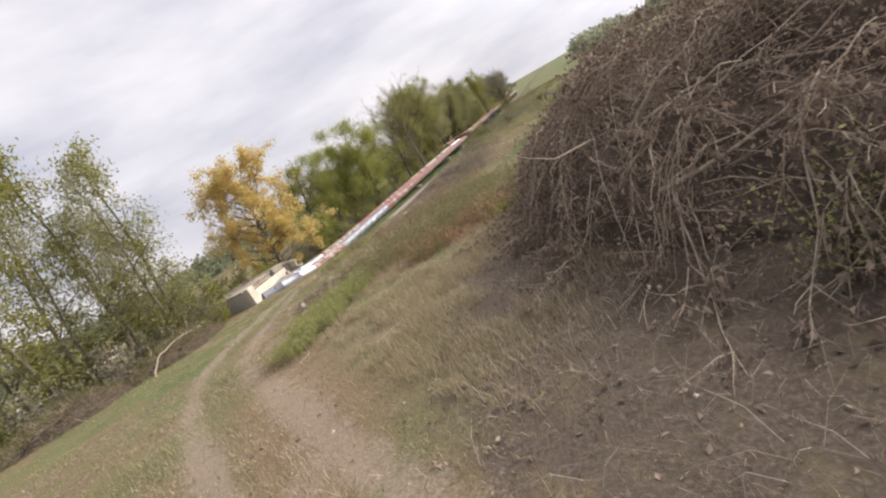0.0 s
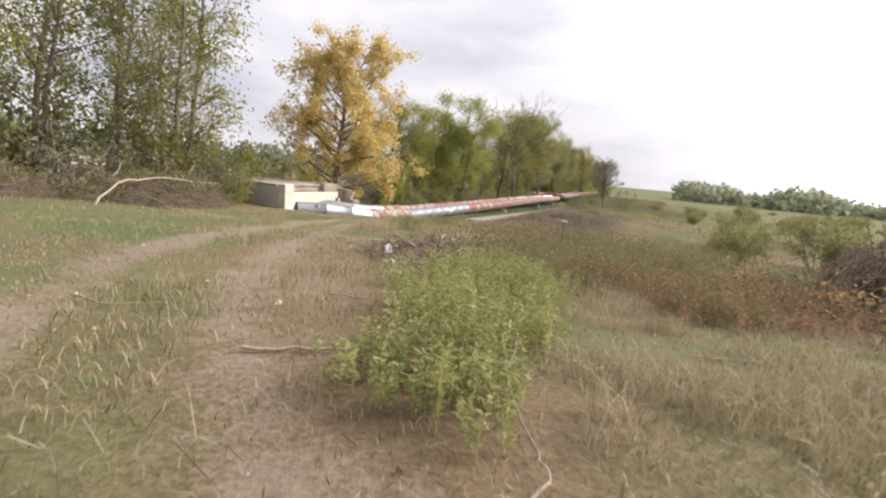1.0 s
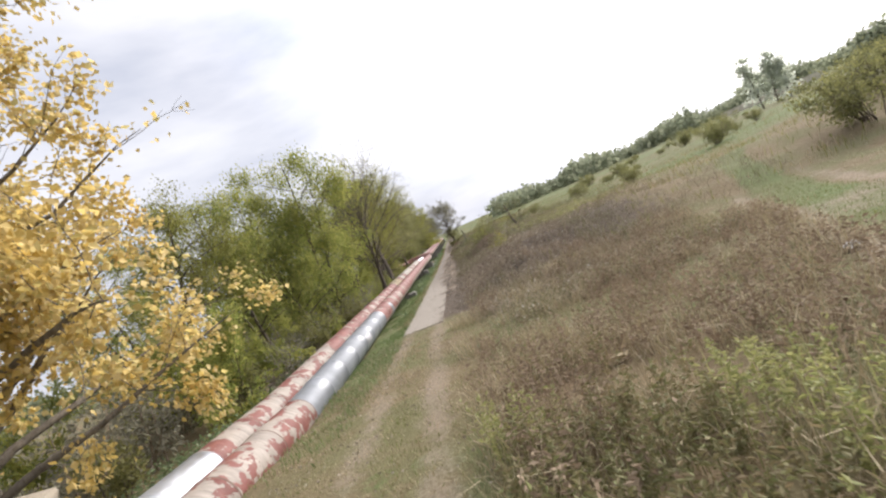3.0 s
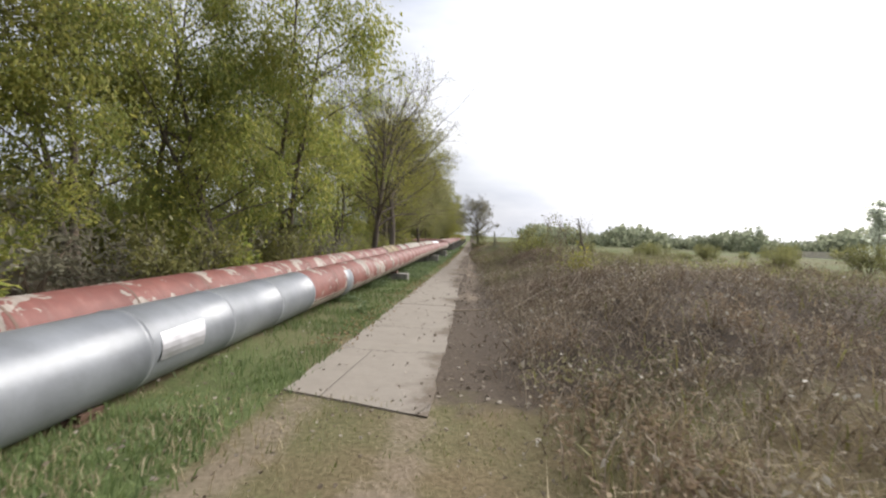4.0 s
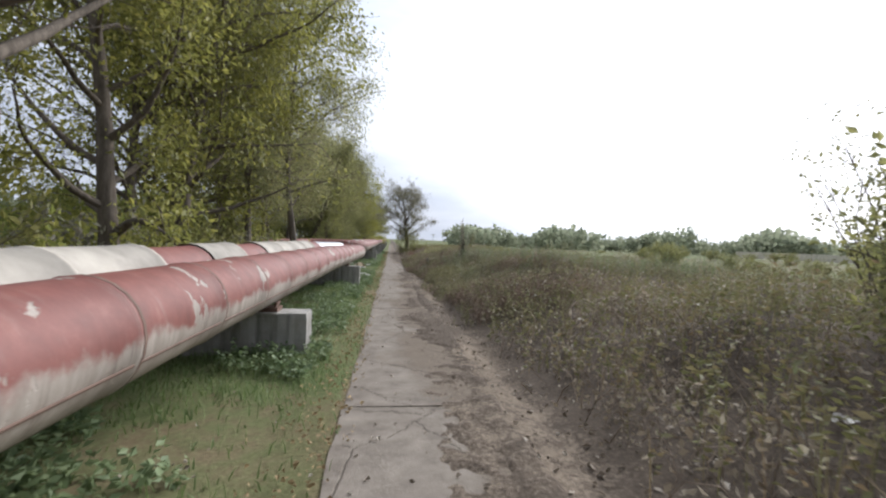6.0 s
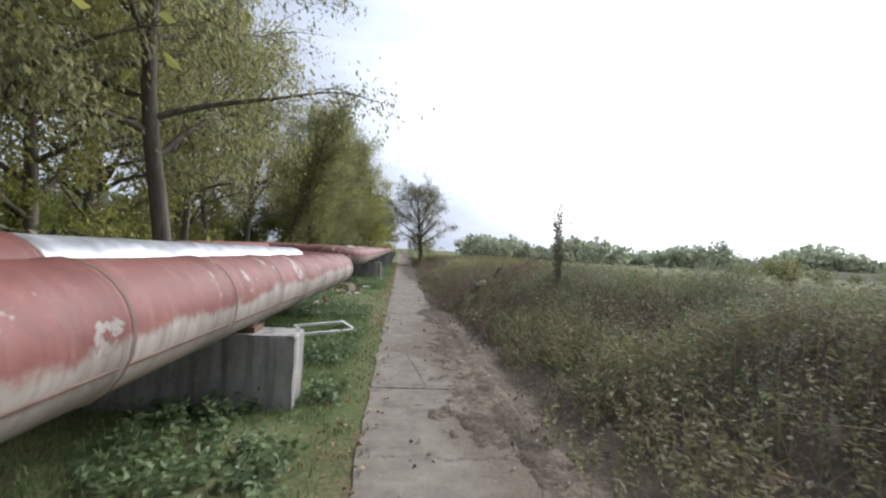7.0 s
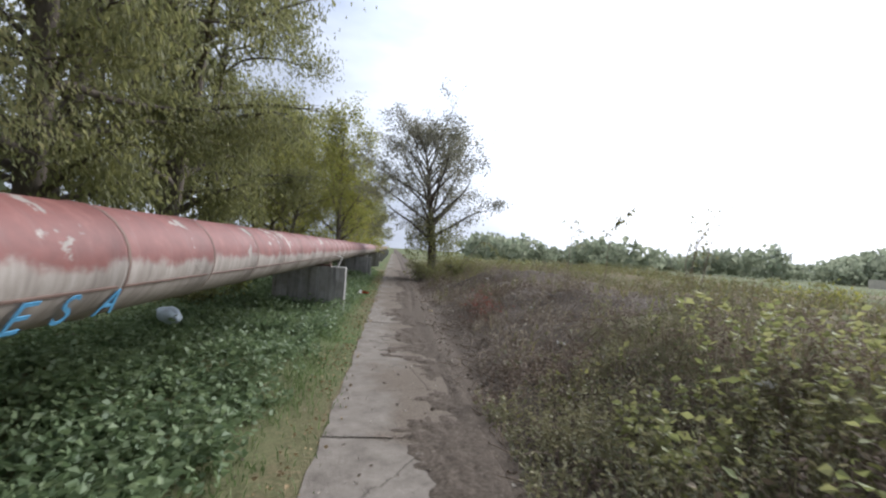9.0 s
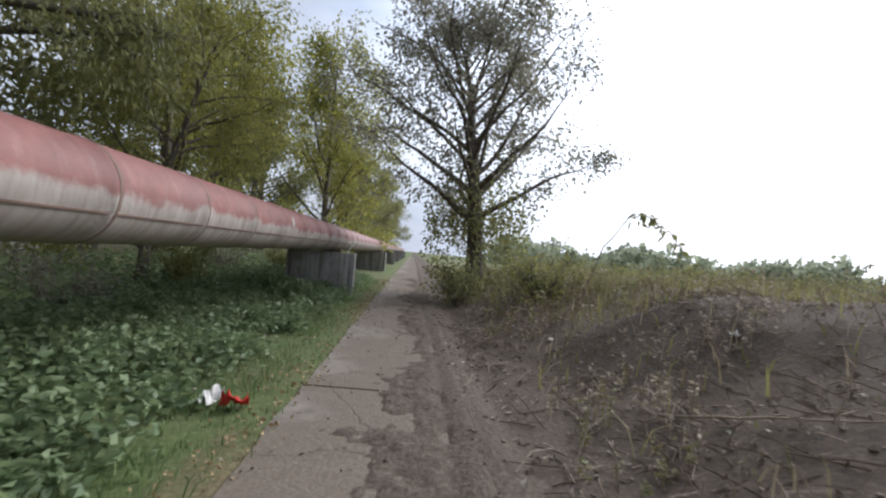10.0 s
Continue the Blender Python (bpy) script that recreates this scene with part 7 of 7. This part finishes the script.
# white guard rail, lattice mast and ruin beyond the trees
rail = thing("guard_rail", "white painted guard rail beyond the grove", "railing", pose(-22, -13.5, hz(-22, -13.5), 0, 0, 62))
for i in range(9):
    part("post", bm_mesh("post", block((0.1, 0.1, 1.0), 0.01), M_white_iron), rail, "", pose(i * 2.0 - 8, 0, 0))
for z in (0.5, 0.88):
    part("rail", bm_mesh("rail", block((16.4, 0.06, 0.12), 0.01), M_white_iron), rail, "", pose(0, -0.02, z))
mast = thing("lattice_mast", "distant grey lattice power mast", "mast", pose(-90, 48, hz(-90, 48) - 0.3))
for i in range(4):
    sx, sy = ((-1, -1), (1, -1), (1, 1), (-1, 1))[i]
    v, f = tubes([([(sx * 1.6, sy * 1.6, 0), (sx * 0.3, sy * 0.3, 24)], [0.09, 0.06])], 4)
    part("leg", mesh_of("leg", v, f, M_iron), mast)
lines = []
for k in range(10):
    z0, z1 = k * 2.4, k * 2.4 + 2.4
    w0, w1 = 1.6 - 1.3 * z0 / 24, 1.6 - 1.3 * z1 / 24
    for a, b in (((-1, -1), (1, -1)), ((1, -1), (1, 1)), ((1, 1), (-1, 1)), ((-1, 1), (-1, -1))):
        lines.append(([(a[0] * w0, a[1] * w0, z0), (b[0] * w1, b[1] * w1, z1)], [0.04, 0.04]))
v, f = tubes(lines, 4)
part("bracing", mesh_of("bracing", v, f, M_iron), mast)
v, f = tubes([([(-3.2, 0, 20), (3.2, 0, 20)], [0.08, 0.08]), ([(-2.4, 0, 22.5), (2.4, 0, 22.5)], [0.08, 0.08])], 4)
part("cross_arm", mesh_of("cross_arm", v, f, M_iron), mast)

ruin = thing("ruined_shed", "roofless grey shed with open window holes beyond the trees", "shed", pose(-36.5, 76, hz(-36, 76) - 0.1, 0, 0, -32))
for x in (-5.0, -2.4, 0.2, 2.8, 5.4):
    part("pier", bm_mesh("pier", block((0.5, 0.35, 4.2), 0.02), M_conc_grey), ruin, "", pose(x, 0, 0))
part("lintel_wall", bm_mesh("lintel_wall", block((11.2, 0.33, 0.8), 0.02), M_conc_roof), ruin, "", pose(0.2, 0, 4.2))
part("sill_wall", bm_mesh("sill_wall", block((11.2, 0.31, 1.3), 0.02), M_conc_roof), ruin, "", pose(0.2, 0, 0))
part("rear_wall", bm_mesh("rear_wall", block((11.2, 0.3, 5.0), 0.02), M_conc_grey), ruin, "", pose(0.2, 6, 0))
part("flat_roof", bm_mesh("flat_roof", block((11.8, 6.8, 0.25), 0.02), M_conc_roof), ruin, "", pose(0.2, 3, 5.0))
far_wall = thing("far_wall", "long low pale wall far across the field", "wall", pose(118, 142, hz(118, 142) - 0.2, 0, 0, -52))
for i in range(6):
    part("wall_panel", bm_mesh("wall_panel", block((4.9, 0.3, 2.4), 0.03), M_conc_pale), far_wall, "", pose(i * 5 - 12, 0, 0))


# ---- dumped rubbish ----
def crumpled(name, label, category, x, y, w, l, mat, seed, rise=0.08, turn=0.0, lift=0.0, tilt=0.0):
    """A creased sheet with a real thickness, lying on the ground."""
    r = np.random.default_rng(seed)
    n = 9
    u, v = np.meshgrid(np.linspace(-0.5, 0.5, n), np.linspace(-0.5, 0.5, n))
    z = (field(u * 4 + seed, v * 4, 1, seed) - 0.3) * rise * 2 + r.normal(0, rise * 0.18, u.shape)
    sk = 1 + r.normal(0, 0.06, u.shape)
    top = np.stack([u * w * sk, v * l * sk, np.maximum(z, 0.004)], -1).reshape(-1, 3)
    low = top - [0, 0, 0.006]
    k = (np.arange(n - 1)[:, None] * n + np.arange(n - 1)[None]).ravel()
    f = [np.stack([k, k + 1, k + n + 1, k + n], 1), np.stack([k, k + n, k + n + 1, k + 1], 1) + n * n]
    rim = np.concatenate([np.arange(n), np.arange(1, n) * n + n - 1, (n - 1) * n + np.arange(n - 2, -1, -1), np.arange(n - 2, 0, -1) * n])
    nx2 = np.roll(rim, -1)
    f.append(np.stack([rim, rim + n * n, nx2 + n * n, nx2], 1))
    ob = tagged(new(name, mesh_of(name, np.concatenate([top, low]), np.concatenate(f), mat)), label, category, "dumped rubbish", "thing")
    ob.matrix_basis = pose(x, y, hz(x, y) + 0.01 + lift, tilt, 0, turn)
    return ob


box_t = thing("cardboard_box", "torn open wet cardboard box in the grass", "box", pose(-1.62, 51.25, hz(-1.62, 51.25), 0, 0, 20))
part("box_body", bm_mesh("box_body", block((0.42, 0.36, 0.26), 0.015, 0.03, 4), M_card), box_t)
for i, (x, y, a, b) in enumerate(((-0.28, 0, 0, -48), (0.28, 0.02, 0, 40), (0, -0.25, 52, 0))):
    part("box_flap", bm_mesh("box_flap", block((0.26, 0.34, 0.012), 0.004, 0.02, i), M_card if i else M_board), box_t, "", pose(x, y, 0.2 if i else 0.12, a, b, 0))
crumpled("white_board", "long pale board lying on the rubbish", "board", -3.3, 53.4, 0.95, 0.3, M_paper, 11, 0.03, -6, 0.16)
crumpled("plastic_sheet", "dirty white plastic sheet under the pipe", "plastic", -1.85, 45.6, 0.5, 0.4, M_paper, 12, 0.08, 20)
crumpled("red_cloth", "crumpled red cloth on the plastic sheet", "cloth", -1.68, 45.75, 0.2, 0.16, M_redrag, 13, 0.09, 50, 0.06)
crumpled("plastic_bag", "crumpled white plastic bag under the pipe", "bag", -1.95, 44.1, 0.24, 0.22, M_paper, 14, 0.12, 10)
crumpled("card_scrap", "torn scrap of pale card in the grass", "scrap", -1.78, 50.2, 0.3, 0.28, M_board, 15, 0.12, 30)
crumpled("card_scrap", "torn scrap of pale card in the grass", "scrap", -1.5, 50.0, 0.16, 0.14, M_paper, 16, 0.05, 70)
crumpled("orange_bag", "orange plastic bag on the rubbish heap", "bag", -3.55, 51.6, 0.32, 0.3, M_orangebag, 17, 0.14, 10)
crumpled("yellow_bag", "yellow plastic bag on the rubbish heap", "bag", -3.25, 52.0, 0.26, 0.3, M_yellowbag, 18, 0.13, 60)
crumpled("white_bag", "white plastic bag on the rubbish heap", "bag", -3.0, 51.75, 0.3, 0.42, M_paper, 19, 0.15, 100)
crumpled("black_bag", "black plastic bag on the rubbish heap", "bag", -2.95, 51.45, 0.24, 0.3, M_black, 20, 0.14, 40)
crumpled("blue_wrapper", "blue plastic wrapper by the cardboard box", "wrapper", -1.42, 51.05, 0.14, 0.14, M_blue, 21, 0.09, 0)
crumpled("red_rag", "dark red rag under the pipe", "cloth", -3.5, 55.2, 0.34, 0.2, M_redrag, 22, 0.1, 20)
crumpled("red_rag", "red rag lying in the grass", "cloth", -2.7, 50.5, 0.2, 0.14, M_redrag, 23, 0.06, 20)
crumpled("red_jacket", "red and white rag in the weeds beside the path", "cloth", -0.38, 76.5, 0.2, 0.16, M_redrag, 24, 0.08, 15, 0.04)
crumpled("white_rag", "dirty white rag beside the red one", "cloth", -0.6, 76.55, 0.18, 0.14, M_paper, 25, 0.08, 70, 0.03)
crumpled("foam_scrap", "white foam scrap at the pier's foot", "scrap", -1.12, 57.8, 0.2, 0.18, M_paper, 26, 0.14, 15)
bm = bmesh.new()
bmesh.ops.create_icosphere(bm, subdivisions=3, radius=0.15)
for q in bm.verts:
    q.co = Vector((q.co.x, q.co.y * 1.55, q.co.z * 0.9)) * (1 + 0.16 * noise.noise(q.co * 11)) + Vector((0, 0, 0.1))
tagged(new("plastic_bag", bm_mesh("plastic_bag", bm, plain_mat("pale_blue_plastic", (0.60, 0.66, 0.72), 0.5))), "pale blue plastic bag blown full in the nettles", "bag", "dumped rubbish", "thing").matrix_basis = \
    pose(-3.1, 68.0, hz(-3.1, 68.0) + 0.3, 10, 0, 65)
crumpled("chipboard_sheet", "torn sheet of pale chipboard on the ground", "board", 5.69, -19.53, 0.12, 0.34, M_card, 28, 0.008, -68, 0.02)
crumpled("white_tile_scrap", "bent white plastic scrap on the cuttings", "scrap", 6.58, -22.0, 0.1, 0.17, M_paper, 29, 0.05, 40, 0.18, 35)
crumpled("white_tile_scrap", "white plastic scrap on the cuttings", "scrap", 6.9, -22.5, 0.16, 0.13, M_board, 30, 0.06, 10, 0.04)
# an empty white window frame dumped on the verge
wf = thing("window_frame", "old white window frame lying in the grass", "window frame", pose(-1.02, 41.4, hz(-1.02, 41.4) + 0.07, 2, 4, -62), "dumped rubbish")
for nm, s, q in (("frame_side", (0.05, 0.95, 0.045), (-0.3, 0)), ("frame_side", (0.05, 0.95, 0.045), (0.3, 0)), ("frame_rail", (0.55, 0.05, 0.043), (0, -0.45)), ("frame_rail", (0.55, 0.05, 0.043), (0, 0.45))):
    part(nm, bm_mesh(nm, block(s, 0.006), M_paper), wf, "", pose(q[0], q[1], 0))
# a marker stake with a flat top in the weeds
stake = thing("marker_stake", "thin wooden stake with a flat pale cap", "stake", on(8.34, -15.87))
v, f = tubes([([(0, 0, -0.05), (0.01, 0, 0.4), (0.0, 0.01, 0.95)], [0.02, 0.018, 0.016])], 6)
part("shaft", mesh_of("shaft", v, f, M_bark), stake)
part("cap", bm_mesh("cap", block((0.16, 0.12, 0.03), 0.006), M_board), stake, "pale flat cap", pose(0, 0, 0.94))
bed = np.random.default_rng(501)
p = scatter(5200, (2.9, 11, 33.5, 47), lambda x, y: smooth(x, 2.5, 3.6) * (field(x, y, 1.4, 81) > 0.42) * (1 - smooth(y, 43, 47)), bed)
for m, mat, lab in ((np.arange(len(p)) % 2 == 0, M_nettle, "rank grey-green weeds over the low bank"), (np.arange(len(p)) % 2 == 1, M_leaf_grey, "withered grey weeds over the low bank")):
    stuff("bank_weeds", *leafy(p[m], bed.uniform(0.25, 0.5, m.sum()) + 0.4 * field(p[m][:, 0], p[m][:, 1], 1.9, 82) ** 2, 13, 0.06, 0.35, bed, 0.8), mat, lab, "weeds")
p = scatter(9000, (3.8, 12, 9, 24), lambda x, y: smooth(x, 4.2, 5.8) * (0.25 + 0.75 * (field(x, y, 1.2, 83) > 0.45)), bed)
stuff("bank_grass", *blades(p, bed.uniform(0.15, 0.45, len(p)), bed.uniform(0.012, 0.024, len(p)), bed, 0.9), M_weed, "pale green grass along the top of the bank", "grass")
p = scatter(6600, (1.8, 8.5, 47.5, 64), lambda x, y: smooth(x + (field(x, y, 1.1, 85) - 0.5) - 2.2 * (1 - smooth(y, 53, 57)), 1.9, 2.6) * (0.2 + 0.8 * (field(x, y, 1.2, 84) > 0.36)) * (1 - smooth(y, 60, 64)), bed)
for m, mat, lab in ((np.arange(len(p)) % 2 == 0, M_leaf_olive, "dense olive weeds over the bank beside the path"), (np.arange(len(p)) % 2 == 1, M_bramble, "dense dull bramble over the bank beside the path")):
    stuff("bank_weeds", *leafy(p[m], bed.uniform(0.15, 0.4, m.sum()) + 0.3 * field(p[m][:, 0], p[m][:, 1], 1.7, 86) ** 2, 12, 0.07, 0.42, bed, 0.6), mat, lab, "weeds")
p = scatter(5200, (2.2, 9, 78.5, 90), lambda x, y: smooth(x + (y - 80) * 0.15, 2.4, 3.6) * (0.15 + 0.85 * (field(x, y, 1.3, 87) > 0.45)), bed)
stuff("bank_grass", *blades(p, bed.uniform(0.12, 0.35, len(p)), bed.uniform(0.008, 0.016, len(p)), bed, 0.9), M_leaf_olive, "olive grass tufts on the bare bank", "grass")
for i in range(16):
    r = np.random.default_rng(600 + i)
    crumpled("card_scrap" if i % 2 else "plastic_scrap", "torn scrap of pale card among the rubbish" if i % 2 else "crumpled white plastic scrap among the rubbish", "scrap", r.uniform(-4.2, -1.3), r.uniform(50.0, 54.5),
             r.uniform(0.16, 0.4), r.uniform(0.12, 0.3), M_board if i % 2 else M_paper, 600 + i, 0.07, r.uniform(0, 360), 0.05, r.uniform(-12, 12))
lit = np.random.default_rng(500)
for i in range(18):
    bm = bmesh.new()
    bmesh.ops.create_icosphere(bm, subdivisions=2, radius=lit.uniform(0.025, 0.06))
    for q in bm.verts:
        q.co = Vector((q.co.x * 1.3, q.co.y, q.co.z * 0.7)) * (1 + 0.3 * noise.noise(q.co * 16 + Vector((i, 0, 0))))
    x, y = lit.uniform(1.9, 5.5), lit.uniform(66, 82) if i < 12 else lit.uniform(8, 24)
    tagged(new("stone", bm_mesh("stone", bm, M_conc_pale if i % 3 else M_conc_grey)), "pale stone lying on the bare soil", "stone", "loose stones", "thing").matrix_basis = pose(x, y, hz(x, y) + 0.012, 0, 0, lit.uniform(0, 360))
for i in range(86):
    if i < 60:
        x, y = lit.uniform(-4.2, -0.9), lit.uniform(44.5, 56)
    elif i < 72:
        x, y = lit.uniform(3.5, 9), lit.uniform(-22, -9)
    else:
        x, y = lit.uniform(1.6, 5), lit.uniform(6, 80)
    crumpled("litter_scrap", "small pale scrap of litter on the ground", "scrap", x, y, lit.uniform(0.08, 0.2) * (1.5 if 51.5 < y < 60 else 1.0), lit.uniform(0.06, 0.17) * (1.4 if 51.5 < y < 60 else 1.0), (M_paper, M_paper, M_board, M_card)[i % 4], 510 + i, 0.04, lit.uniform(0, 360), 0.12 if i < 60 and y > 51.5 else 0.03)
